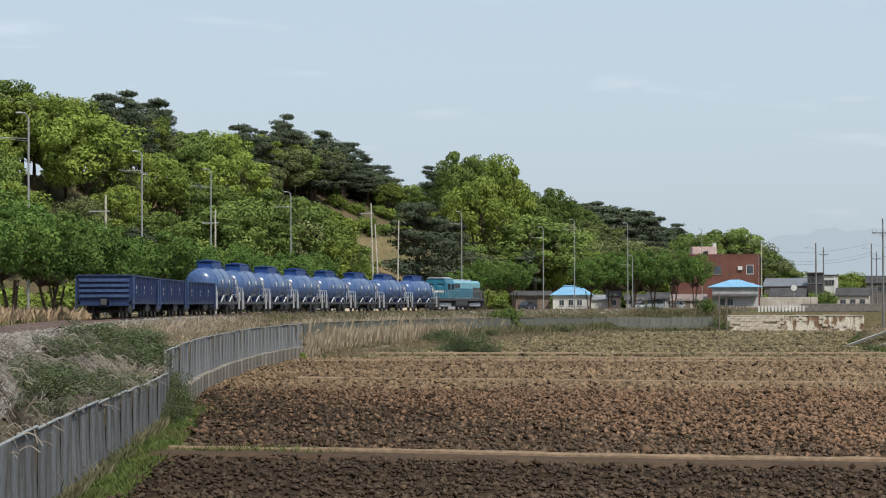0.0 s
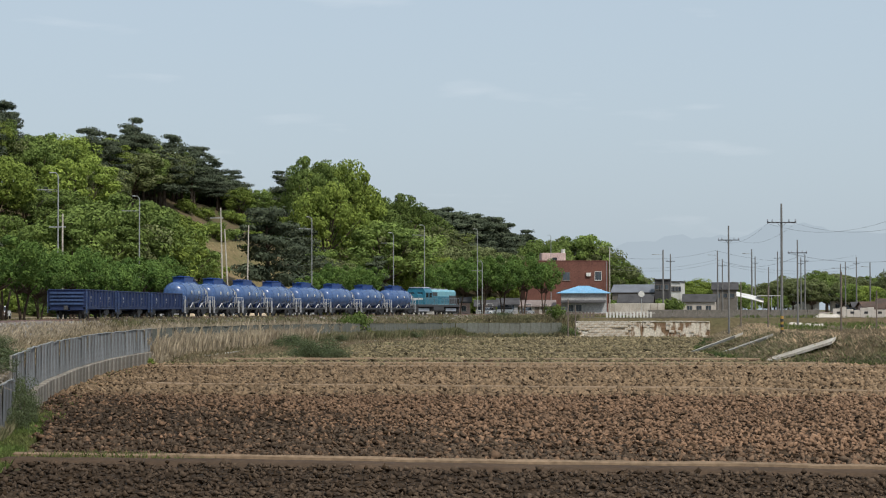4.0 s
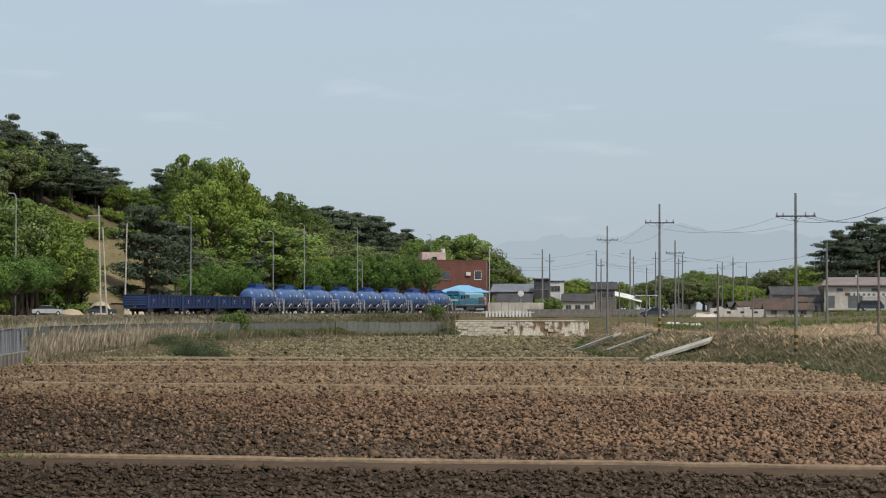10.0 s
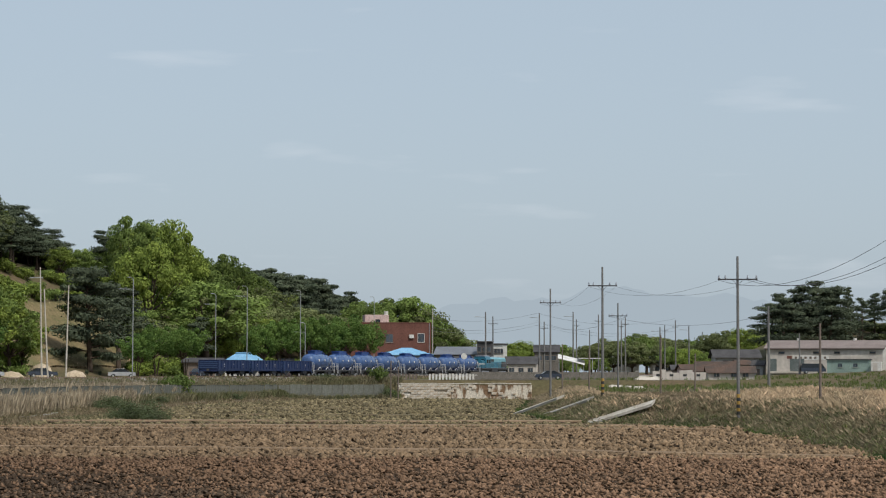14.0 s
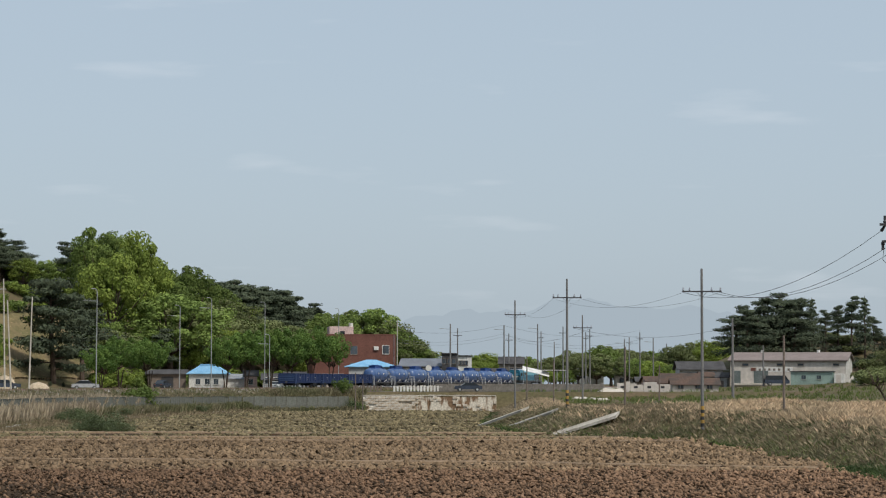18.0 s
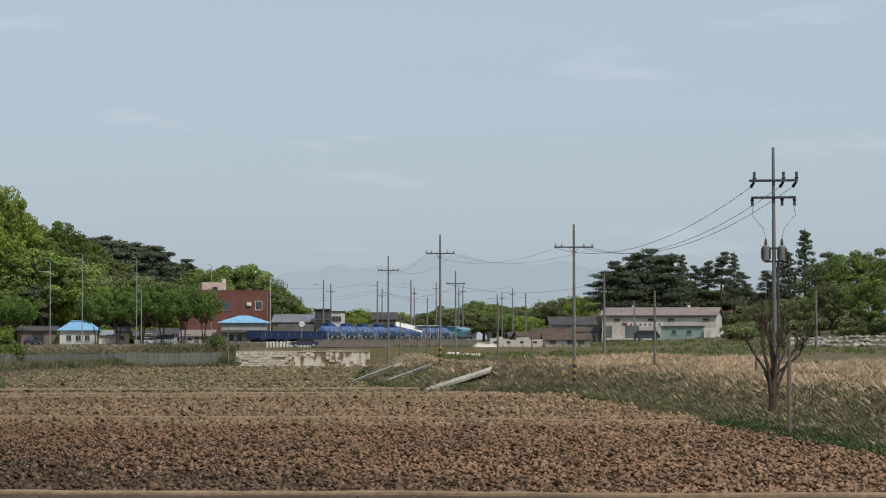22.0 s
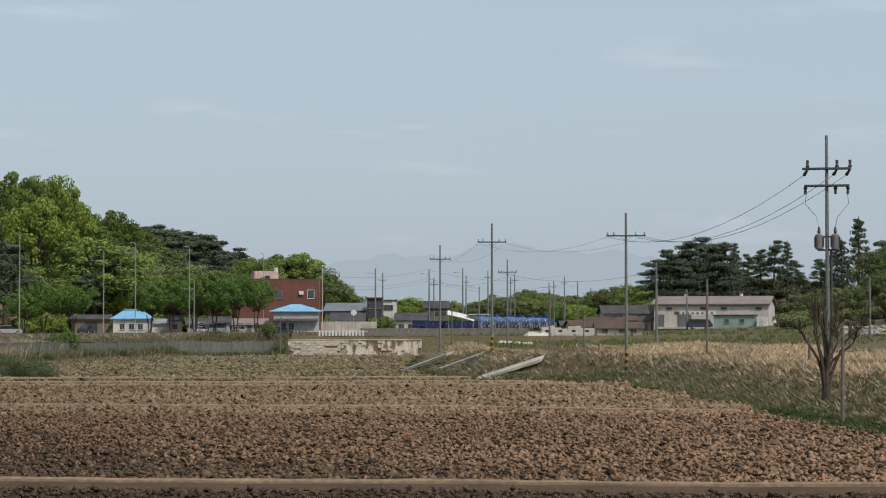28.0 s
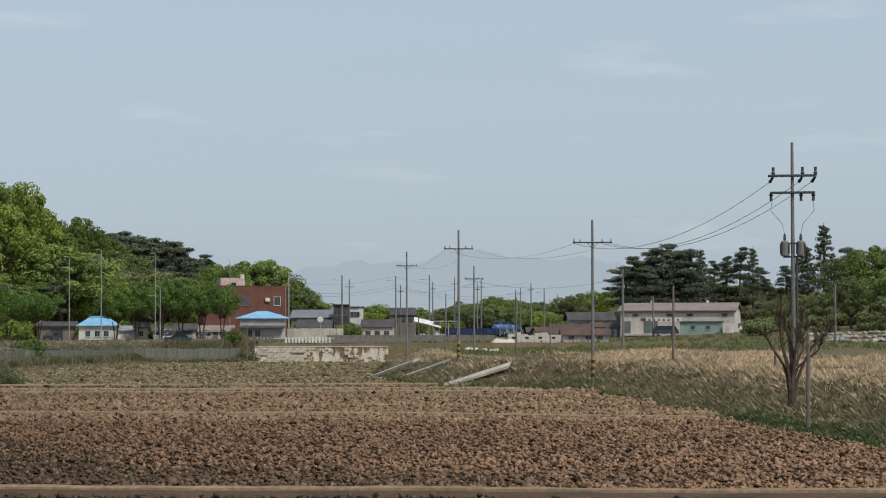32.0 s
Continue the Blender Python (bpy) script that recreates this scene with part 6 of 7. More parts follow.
used = set()
PINES = [pine("dark green pine with flat layered branches on the hill", 3 + k, 16 + k, 0.30 + 0.05 * (k % 3), 3.6) for k in range(4)]
BROAD = pine("broad dark pine with wide layered boughs below the slope", 21, 26, 0.12, 4.3, 430, 0.21, "broad pines")
OAKS = [broadleaf("broadleaf_tree", "leafy green tree on the wooded hillside", LEAF, 46, 4.2, group="trees on the hillside"),
        broadleaf("broadleaf_tree", "fresh yellow-green tree on the wooded hillside", LEAF_FRESH, 42, 3.9, group="trees on the hillside"),
        broadleaf("broadleaf_tree", "leafy green tree on the wooded hillside", LEAF, 38, 3.5, 2.4, group="trees on the hillside"),
        broadleaf("broadleaf_tree", "fresh yellow-green tree on the wooded hillside", LEAF_FRESH, 50, 4.6, 2.6, group="trees on the hillside"),
        broadleaf("broadleaf_tree", "dull olive tree with thin young foliage on the hillside", LEAF_OLIVE, 44, 4.0, 2.4, group="trees on the hillside")]
CHERRY = [broadleaf("roadside_tree", "dark green spreading roadside tree with several stems", LEAF_DEEP, 48, 5.2, 4.2, 190, 0.155, "trees along the road", 3, 0.7),
          broadleaf("roadside_tree", "dark green spreading roadside tree with several stems", LEAF_DEEP, 44, 4.9, 4.4, 190, 0.155, "trees along the road", 2, 0.7)]
SPIRES = [spire("slender dark conifer on the rise", 1), spire("slender dark conifer on the rise", 2)]
BUSHES = [shrub("green leafy bush with small leaves", LEAF, 14, 0.5, 90, 0.055), shrub("bright yellow-green bush with small leaves", LEAF_FRESH, 12, 0.45, 90, 0.055)]

# dark needle bushes; below the broad pine they stand for its shaded hollow
GLOOM = shrub("dark evergreen thicket put in for the shaded hollow under a pine", NEEDLE, 18, 0.5, 90, 0.055)
OLIVE_BUSH = shrub("olive scrub on the rise", LEAF_OLIVE, 18, 0.5, 90, 0.055)


def skyline(bearing):
    """How high the wood stands above the horizon, by heading."""
    return float(np.interp(bearing, [-26, -21, -19.5, -17.3, -16.2, -15.3, -14.2, -13.2, -12.6, -11.7, -11, -9.9, -9.2, -8.5, -7.4, -6.6, -5.9, -5.2, -4.5, -3.5, -2.45, -1.07, -0.3, 0.25],
                           [6.4, 6.18, 5.79, 5.74, 5.17, 4.8, 4.9, 5.1, 4.6, 4.55, 3.93, 3.42, 3.7, 4.22, 4.1, 3.27, 3.16, 2.77, 2.74, 2.5, 2.1, 2.08, 1.54, 1.07]))


def plant_at(proto, bearing, dist, el, width=1.0, behind=0):
    if behind:
        dist = ray_to(bearing, -behind)
    x, y = spot(bearing, dist)
    h = height_at(el, dist) - ground_z(x, y)
    set_plant(proto, used, x, y, max(h, 2.5), width)


# trees that make the skyline of the hill: heading, offset behind the line, height above the horizon, kind, breadth
for b, o, el, k, w in ((-17.4, 76, 5.72, 0, 1.0), (-16.8, 78, 5.55, 1, 1.0), (-18.3, 74, 5.6, 2, 1.05), (-14.3, 72, 4.9, 1, 0.9), (-13.85, 70, 4.6, 3, 0.85), (-13.2, 74, 5.12, 0, 0.8),
                       (-12.75, 74, 4.6, 2, 0.9), (-12.15, 76, 4.73, 1, 1.0), (-11.6, 76, 4.45, 3, 1.1), (-11.1, 78, 4.15, 0, 1.1), (-10.5, 80, 3.8, 1, 1.2), (-9.15, 72, 3.74, 2, 1.0), (-4.6, 70, 2.74, 0, 1.1),
                       (-4.0, 72, 2.6, 1, 1.1), (-3.4, 72, 2.5, 3, 1.15), (-2.5, 70, 2.12, 2, 1.1)):
    plant_at(PINES[k], b, 0, el, w, o)
for b, o, el, k, w in ((-20.9, 78, 6.1, 0, 1.1), (-19.6, 70, 5.75, 3, 1.1), (-18.6, 62, 5.3, 1, 1.05), (-15.6, 70, 4.8, 2, 1.0), (-15.0, 70, 4.75, 1, 1.0), (-14.7, 60, 4.2, 3, 1.0),
                       (-10.35, 70, 3.35, 1, 1.15), (-9.8, 70, 3.3, 2, 1.15), (-4.9, 52, 2.3, 4, 1.1), (-8.4, 58, 4.24, 0, 0.60), (-7.5, 56, 4.15, 3, 0.58), (-8.0, 52, 3.5, 1, 0.75), (-7.0, 54, 3.5, 1, 0.6), (-5.95, 54, 3.2, 0, 0.75),
                       (-6.5, 52, 2.9, 2, 0.8), (-5.2, 60, 2.7, 2, 1.0), (-1.9, 42, 1.9, 2, 0.95)):
    plant_at(OAKS[k], b, 0, el, w, o)

# the rest of the wood, filling the slope below
fill = random.Random(11)
for k in range(250):
    s = fill.uniform(-20, 420)
    off = -fill.uniform(41, 105)
    p = beside_track(s, off)
    b = math.degrees(math.atan2(p.x, p.y))
    d = math.hypot(p.x, p.y)
    if p.y < 20 or (-12.6 < b < -8.8 and off > -72) or (-2.7 < b and d < 470):
        continue
    g = ground_z(p.x, p.y)
    room = height_at(skyline(b) - 0.25, d) - g
    h = min(fill.uniform(8.0, 12.5), room)
    if h < 4.0:
        continue
    proto = fill.choice(PINES) if fill.random() < 0.3 else fill.choice(OAKS[:5])
    set_plant(proto, used, p.x, p.y, h, fill.uniform(0.85, 1.15))

# close canopy along the top of the hill
for k in range(60):
    b = -21.5 + k * 0.31
    if b > -2.8 or -10.2 < b < -9.4:
        continue
    d = ray_to(b, -fill.uniform(72, 86))
    x, y = spot(b, d)
    h = height_at(skyline(b) - fill.uniform(0.1, 0.55), d) - ground_z(x, y)
    dark = (-14.6 < b < -10.0) or (-18.4 < b < -16.4) or b > -5
    if h > 3.5:
        set_plant(fill.choice(PINES) if dark and fill.random() < 0.75 else fill.choice(OAKS), used, x, y, h, min(1.5, 9.0 / h + 0.15))

for k, (b, el) in enumerate(((-2.2, 1.95), (-1.75, 2.0), (-1.3, 2.05), (-0.95, 2.08), (-0.65, 1.86), (-0.4, 1.66), (-0.15, 1.46), (0.05, 1.3), (0.25, 1.08), (0.45, 0.85), (-0.5, 1.3), (-0.2, 1.1), (0.1, 0.95))):
    plant_at(OAKS[(0, 4, 2)[k % 3]], b, 0.1 * k + 525, el, 0.95 if el > 1.3 else 1.3)
# the dark pines and dull young trees on the lower end of the hill
for k in range(16):
    b = -5.3 + 0.19 * k
    plant_at(PINES[k % 4], b, 0, skyline(b) - fill.uniform(0.0, 0.3), fill.uniform(0.95, 1.3), fill.uniform(56, 76))
for k in range(12):
    b = -6.4 + 0.32 * k
    plant_at(OAKS[4] if k % 3 else OAKS[0], b, 0, skyline(b) - fill.uniform(0.5, 1.0), fill.uniform(1.1, 1.4), fill.uniform(44, 52))

# undergrowth along the foot of the hill
for k in range(120):
    s = fill.uniform(0, 360)
    p = beside_track(s, -fill.uniform(36.5, 44))
    b = math.degrees(math.atan2(p.x, p.y))
    if -11.0 < b < -8.6 or p.y < 30:
        continue
    set_plant(BUSHES[k % 2], used, p.x, p.y, fill.uniform(2.0, 4.2), fill.uniform(0.9, 1.3), 1.0)

# the cleared slope with its dry turf
n = 9000
b_ = np.random.uniform(-12.5, -8.4, n)
c0, c1 = [np.array([ray_to(b, o) for b in np.linspace(-12.5, -8.4, 12)]) for o in (-44, -62)]
d_ = np.interp(b_, np.linspace(-12.5, -8.4, 12), c0) + np.random.random(n) * (np.interp(b_, np.linspace(-12.5, -8.4, 12), c1) - np.interp(b_, np.linspace(-12.5, -8.4, 12), c0))
cleared = (np.sin(np.radians(b_)) * d_, np.cos(np.radians(b_)) * d_)

# trees along the road between the track and the hill
for k in range(22):
    s = -62 + k * 8.6
    p = beside_track(s, -4.9 + 0.5 * math.sin(k * 2.3))
    set_plant(CHERRY[k % 2], used, p.x, p.y, 6.2 + 0.6 * math.sin(k * 1.9), 0.95 + 0.1 * math.sin(k))
for b, d, el, w in ((-7.75, 325, 1.25, 0.78), (-6.95, 332, 1.2, 0.78), (-8.25, 322, 0.95, 0.85), (-4.9, 374, 1.25, 0.75), (-4.35, 376, 1.4, 0.78), (-3.7, 380, 1.45, 0.78), (-3.15, 384, 1.45, 0.75), (-2.6, 392, 1.5, 0.7), (-2.05, 402, 1.35, 0.66)):
    plant_at(CHERRY[0 if w > 0.71 else 1], b, d, el, w)
for b, d, el, k in ((-14.0, 300, 2.9, 0), (-13.4, 306, 2.6, 4), (-12.9, 310, 2.75, 2), (-12.5, 315, 2.2, 1), (-14.8, 290, 2.8, 0)):
    plant_at(OAKS[k], b, d, el, 1.1)
# the broad low pine before the cleared slope
plant_at(BROAD, -9.5, 0, 2.78, 1.0, 42)
plant_at(PINES[1], -8.75, 0, 2.2, 1.2, 44)
for b, el, k, w in ((-14.2, 2.9, 0, 1.1), (-13.4, 3.2, 2, 1.15), (-12.65, 2.7, 1, 1.1), (-12.1, 2.35, 0, 1.05), (-11.65, 1.9, 2, 1.0), (-11.3, 1.4, 1, 1.1)):
    plant_at(OAKS[k], b, 0, el, w, 41)
for b, el, k in ((-10.8, 0.95, 0), (-10.4, 0.85, 0), (-10.0, 1.0, 0), (-9.6, 0.9, 0), (-9.25, 0.8, 0), (-8.6, 0.9, 0), (-8.2, 0.8, 1)):
    plant_at(BUSHES[k] if b < -10.5 or b > -9.1 else GLOOM, b, 0, el + (0.35 if -10.5 < b < -9.1 else 0), 0.45, 40)
for b, o, h, w, k in ((-12.3, 68, 2.0, 1.3, 1), (-11.3, 52, 1.2, 1.4, 0), (-10.2, 60, 1.4, 1.5, 0), (-8.7, 56, 2.4, 1.4, 0), (-9.0, 62, 2.8, 1.4, 1), (-9.9, 66, 2.2, 1.6, 0)):
    x, y = spot(b, ray_to(b, -o))
    set_plant(BUSHES[k], used, x, y, h, w, 1.0)
# thicket and pines above the turf
for k in range(34):
    b = -12.8 + 0.115 * k
    x, y = spot(b, ray_to(b, -fill.uniform(62, 71)))
    set_plant(BUSHES[k % 2], used, x, y, fill.uniform(1.6, 3.0), fill.uniform(1.0, 1.5), 1.0, "dense green thicket above the dry slope")
for k in range(30):
    b = -14.2 + 0.155 * k
    x, y = spot(b, ray_to(b, -fill.uniform(78, 90)))
    set_plant(BUSHES[0], used, x, y, fill.uniform(3.6, 5.2), fill.uniform(0.8, 1.1), 1.0, "dense green thicket behind the pines")
for k in range(26):
    b = -13.4 + 0.125 * k
    d = ray_to(b, -fill.uniform(70, 92))
    x, y = spot(b, d)
    h = height_at(skyline(b) - fill.uniform(0.15, 0.8), d) - ground_z(x, y)
    set_plant(PINES[k % 4] if fill.random() < 0.8 else OAKS[4], used, x, y, max(h, 3.5), fill.uniform(1.2, 1.6))
plant_at(BUSHES[1], -8.85, 340, 1.0, 0.4)

# pines and conifers on the rise behind the warehouse
for b, d, el, k, w in ((9.25, 500, 2.05, 0, 1.0), (9.7, 505, 2.3, 1, 0.95), (10.2, 500, 2.38, 2, 0.95), (10.65, 505, 2.3, 3, 0.9), (11.35, 515, 1.95, 0, 0.85), (11.7, 520, 2.1, 1, 0.8), (12.05, 515, 2.3, 2, 0.75), (12.65, 518, 1.8, 3, 0.9), (13.3, 520, 1.85, 3, 0.85), (13.6, 515, 2.0, 0, 0.8), (15.0, 510, 2.3, 1, 0.8)):
    plant_at(PINES[k], b, d, el, w)
for k in range(7):
    plant_at(PINES[k % 4], 9.0 + k * 0.3, 505 + 14 * math.sin(k * 2.3), 1.8 + 0.2 * math.sin(k * 1.7), 1.25)
for b, d, el in ((11.0, 510, 2.32), (12.4, 505, 2.36), (14.3, 480, 2.98), (13.85, 490, 2.4)):
    plant_at(SPIRES[0 if el > 2.3 else 1], b, d, el)
for b, d, el, k in ((14.9, 470, 2.2, 4), (15.5, 450, 2.4, 2), (16.2, 460, 2.45, 4), (16.9, 440, 2.3, 0), (17.5, 430, 2.2, 4), (15.0, 400, 1.6, 4), (16.0, 390, 1.7, 2), (16.9, 380, 1.7, 4), (13.6, 450, 1.1, 4), (13.0, 440, 1.0, 4), (14.2, 430, 1.2, 4)):
    plant_at(OAKS[k], b, d, el, 0.95)

for k in range(46):
    b = 12.3 + 5.4 * fill.random()
    x, y = spot(b, fill.uniform(380, 520))
    set_plant(OLIVE_BUSH, used, x, y, fill.uniform(1.2, 3.2), fill.uniform(1.0, 1.8), 1.0, "scrubby olive bush on the rise")

for k in range(30):
    b = 10.4 + 0.115 * k
    x, y = spot(b, 512 + 16 * math.sin(k * 2.3))
    set_plant(GLOOM if k % 3 else OLIVE_BUSH, used, x, y, fill.uniform(1.4, 2.8), fill.uniform(1.3, 2.0), 1.0, "dark scrub under the pines on the rise")
# tree belt behind the village
belt = random.Random(5)
for k in range(58):
    b = -0.1 + 9.4 * k / 57 + belt.uniform(-0.08, 0.08)
    d = belt.uniform(660, 820)
    plant_at((OAKS[4] if k % 3 else OAKS[2]) if belt.random() < 0.85 else SPIRES[k % 2], b, d, float(np.interp(b, [0, 1.6, 2.2, 3.5, 4.5, 5.5, 6.5, 7.6, 8.2, 9.3], [0.45, 0.55, 0.7, 0.7, 0.85, 1.0, 0.85, 0.9, 1.25, 1.1])) * belt.uniform(0.85, 1.1), 1.2)
for b, d, el, k, w in ((1.9, 540, 0.62, 1, 1.1), (2.2, 545, 0.6, 3, 1.1), (8.15, 560, 1.2, 1, 1.0), (8.5, 570, 1.0, 3, 1.0), (0.35, 470, 0.15, 0, 0.8), (0.15, 472, 0.2, 1, 0.7), (5.2, 640, 0.75, 0, 1.2), (5.7, 630, 0.8, 2, 1.2),
                       (6.3, 610, 0.7, 0, 1.2), (6.75, 600, 0.65, 3, 1.2), (7.2, 590, 0.55, 2, 1.1), (5.95, 625, 0.35, 1, 1.2), (6.3, 635, 0.3, 0, 1.2), (1.3, 486, 0.2, 0, 0.8)):
    plant_at(OAKS[k], b, d, el, w)
for k in range(16):
    b = 6.1 + k * 0.12
    plant_at(BUSHES[k % 2], b, 470 + 12 * math.sin(k * 1.7), belt.uniform(0.05, 0.3), 0.9)

for k in range(16):
    plant_at(OAKS[(k * 3) % 5], 1.35 + k * 0.21 + belt.uniform(-0.08, 0.08), 512 + 7 * k + 40 * belt.random(), belt.uniform(0.12, 0.5), 1.3)
# hedge and young trees before the workshop
for k in range(22):
    b = -0.15 + k * 0.082
    x, y = spot(b, 478 + 12 * b + 4 * math.sin(k * 2.1))
    set_plant(BUSHES[0], used, x, y, belt.uniform(2.6, 4.6), belt.uniform(0.7, 1.0), 1.0, "dark green hedge bush before the workshop")
for b, el, w in ((1.85, 0.75, 1.2), (2.1, 0.85, 1.3), (2.4, 0.72, 1.3), (2.65, 0.5, 1.2), (7.55, 1.15, 1.25), (7.85, 1.0, 1.2), (7.2, 0.85, 1.2), (6.9, 0.7, 1.2), (6.0, 0.75, 1.2), (5.2, 0.85, 1.3), (4.7, 0.8, 1.3), (4.1, 0.8, 1.2)):
    plant_at(OAKS[1] if b < 2.5 else OAKS[4], b, 560 if b < 3 else 620, el, w)
# bushes on the railway side
for b, d, h, w, k in ((-7.15, 268, 2.6, 1.0, 0), (-6.85, 270, 1.8, 1.1, 1), (-1.75, 326, 2.4, 0.9, 0), (-1.35, 322, 1.6, 1.2, 1), (-7.4, 266, 1.7, 1.2, 0), (-12.9, 160, 0.9, 1.2, 1)):
    x, y = spot(b, d)
    set_plant(BUSHES[k], used, x, y, h, w, 1.0)
DULL = shrub("dusty olive bush with fine twigs", LEAF_DULL, 34, 0.65, 170, 0.022)
for k in range(26):
    s = -62 + k * 1.75
    p = beside_track(s, 2.6 + (float(fence_off(s)) - 3.0) * (0.35 + 0.35 * math.sin(k * 2.4)))
    set_plant(DULL, used, p.x, p.y, 0.62 + 0.2 * math.sin(k * 1.3) + (0.25 if s > -40 else 0), 1.7, 1.0, "dusty olive bush on the railway slope")
for s, o, h, w in ((-29.5, 0.25, 1.5, 0.55), (-27.6, 0.2, 2.0, 0.4), (-25.8, 0.25, 1.1, 0.6), (-33, 0.3, 1.0, 0.6)):
    p = beside_track(s, float(fence_off(s)) + o)
    set_plant(DULL, used, p.x, p.y, h, w, 1.0, "green climbing weeds against the fence")


for x, y, h, w in ((-26.2, 183.0, 2.0, 1.3), (-28.0, 186.5, 1.6, 1.4), (-24.6, 181.0, 1.1, 1.5)):
    set_plant(DULL, used, x, y, h, w, 1.0, "dusty olive bush on the rough grass strip")
for x, y, h, w in ((-9.2, 321.4, 2.3, 1.0), (-7.9, 320.9, 1.9, 1.1), (-10.6, 320.6, 1.5, 1.3)):
    set_plant(DULL, used, x, y, h, w, 1.0, "dusty olive bush at the end of the old fence")
for s, o, h, w in ((118, 0.9, 1.1, 1.7), (123, 1.3, 1.7, 1.4), (126, 1.0, 1.2, 1.7), (150, 0.5, 1.0, 1.8), (185, 0.3, 1.1, 1.8), (230, 0.2, 1.1, 1.8), (262, 0.3, 1.2, 1.8)):
    p = beside_track(s, float(fence_off(s)) + o)
    set_plant(DULL, used, p.x, p.y, h, w, 1.0, "dusty olive bush growing against the fence")


# bare many-stemmed tree beside the transformer pole
def bare_tree():
    x, y = spot(13.40, 103)
    g = ground_z(x, y)
    ob = thing("bare_tree", Matrix.Translation((x, y, g)), "vase-shaped tree with dark bare stems and a few young leaves", "tree")
    rnd = random.Random(7)
    tips = []
    part("trunk", Shape().tube([(0, 0, -0.3), (0.03, 0, 0.4), (0.06, 0.02, 1.85)], [0.26, 0.23, 0.16], 9), BARK, ob)
    for k in range(13):
        a = k * 0.7 + rnd.uniform(-0.3, 0.3)
        out = rnd.uniform(0.4, 2.0)
        top = rnd.uniform(3.6, 5.7)
        br = Shape()
        u = Vector((math.cos(a), math.sin(a), 0))
        p0 = u * 0.07 + Vector((0, 0, rnd.uniform(0.3, 1.4)))
        low = u * out * 0.22 + Vector((rnd.uniform(-0.1, 0.1), 0, 2.1 + rnd.uniform(-0.2, 0.2)))
        p1 = u * out * 0.62 + Vector((rnd.uniform(-0.2, 0.2), rnd.uniform(-0.2, 0.2), 3.1 + rnd.uniform(-0.3, 0.3)))
        p2 = u * out + Vector((rnd.uniform(-0.3, 0.3), rnd.uniform(-0.3, 0.3), top))
        br.tube([p0, p0.lerp(low, 0.55) - u * 0.06, low, p1, p1.lerp(p2, 0.5) + Vector((rnd.uniform(-0.15, 0.15), rnd.uniform(-0.15, 0.15), 0)), p2], [0.10, 0.09, 0.075, 0.055, 0.035, 0.010], 6)
        for j in range(20):
            t = rnd.uniform(0.1, 0.95)
            q = p1.lerp(p2, t)
            e = q + Vector((rnd.uniform(-0.35, 0.35), rnd.uniform(-0.35, 0.35), rnd.uniform(0.2, 0.9)))
            br.tube([q, q.lerp(e, 0.5) + Vector((rnd.uniform(-0.1, 0.1), 0, -0.05)), e], [0.026, 0.017, 0.006], 4)
            tips += [e, q.lerp(e, 0.5)]
        part("stem", br, BARK, ob)
    v, f = leaves(tips, [(0.3, 0.3, 0.25)] * len(tips), 1, 0.025)
    part("young_leaves", quick_mesh("young_leaves", v, f, LEAF_FRESH), None, ob)


bare_tree()


def blades(x, y, h, width, lean, mat, name, label, category, bend=None):
    """Grass as loose narrow blades in one mesh."""
    n = len(x)
    z = terrain(x, y) - 0.03
    a = np.random.uniform(0, 6.28, n)
    hh = h * np.random.uniform(0.5, 1.3, n)
    ln = lean * np.random.random(n) * hh
    la = np.random.uniform(0, 6.28, n) if bend is None else bend + np.random.normal(0, 0.7, n)
    w = width * np.random.uniform(0.6, 1.4, n)
    base = np.stack([x, y, z], -1)
    side = np.stack([np.cos(a) * w, np.sin(a) * w, 0 * a], -1)
    mid = base + np.stack([np.cos(la) * ln * 0.35, np.sin(la) * ln * 0.35, hh * 0.6], -1)
    tip = base + np.stack([np.cos(la) * ln, np.sin(la) * ln, hh * np.random.uniform(0.75, 1, n)], -1)
    v = np.stack([base - side, base + side, mid + side * 0.8, tip], 1).reshape(-1, 3)
    ob = new(name, quick_mesh(name, v, np.arange(n * 4).reshape(n, 4), mat))
    return tagged(ob, label, category, kind="stuff")


def along_line(n, s0, s1, o0, o1, by_fence=False):
    s = np.random.uniform(s0, s1, n)
    o = np.random.uniform(o0, o1, n)
    if by_fence:
        o = o + fence_off(s)
    k = np.clip(((s + 110) / 5).astype(int), 0, len(FINE) - 1)
    ds = s - FINE_S[k]
    return FINE[k, 0] + FINE_D[k, 0] * ds + FINE_D[k, 1] * o, FINE[k, 1] + FINE_D[k, 1] * ds - FINE_D[k, 0] * o


cb, cu = np.meshgrid(np.radians(np.linspace(-12.5, -8.4, 40)), np.linspace(0, 1, 40))
cd = np.interp(cb, np.radians(np.linspace(-12.5, -8.4, 12)), c0) * (1 - cu) + np.interp(cb, np.radians(np.linspace(-12.5, -8.4, 12)), c1) * cu
cpx, cpy = (np.sin(cb) * cd).ravel(), (np.cos(cb) * cd).ravel()
ci = np.arange(1600).reshape(40, 40)
cq = np.stack([ci[:-1, :-1], ci[:-1, 1:], ci[1:, 1:], ci[1:, :-1]], -1).reshape(-1, 4)
tagged(new("cleared_slope", quick_mesh("cleared_slope", np.stack([cpx, cpy, terrain(cpx, cpy) + 0.35], -1), cq, TURF)), "tan dry turf of a cleared burial slope", "slope", kind="structure")
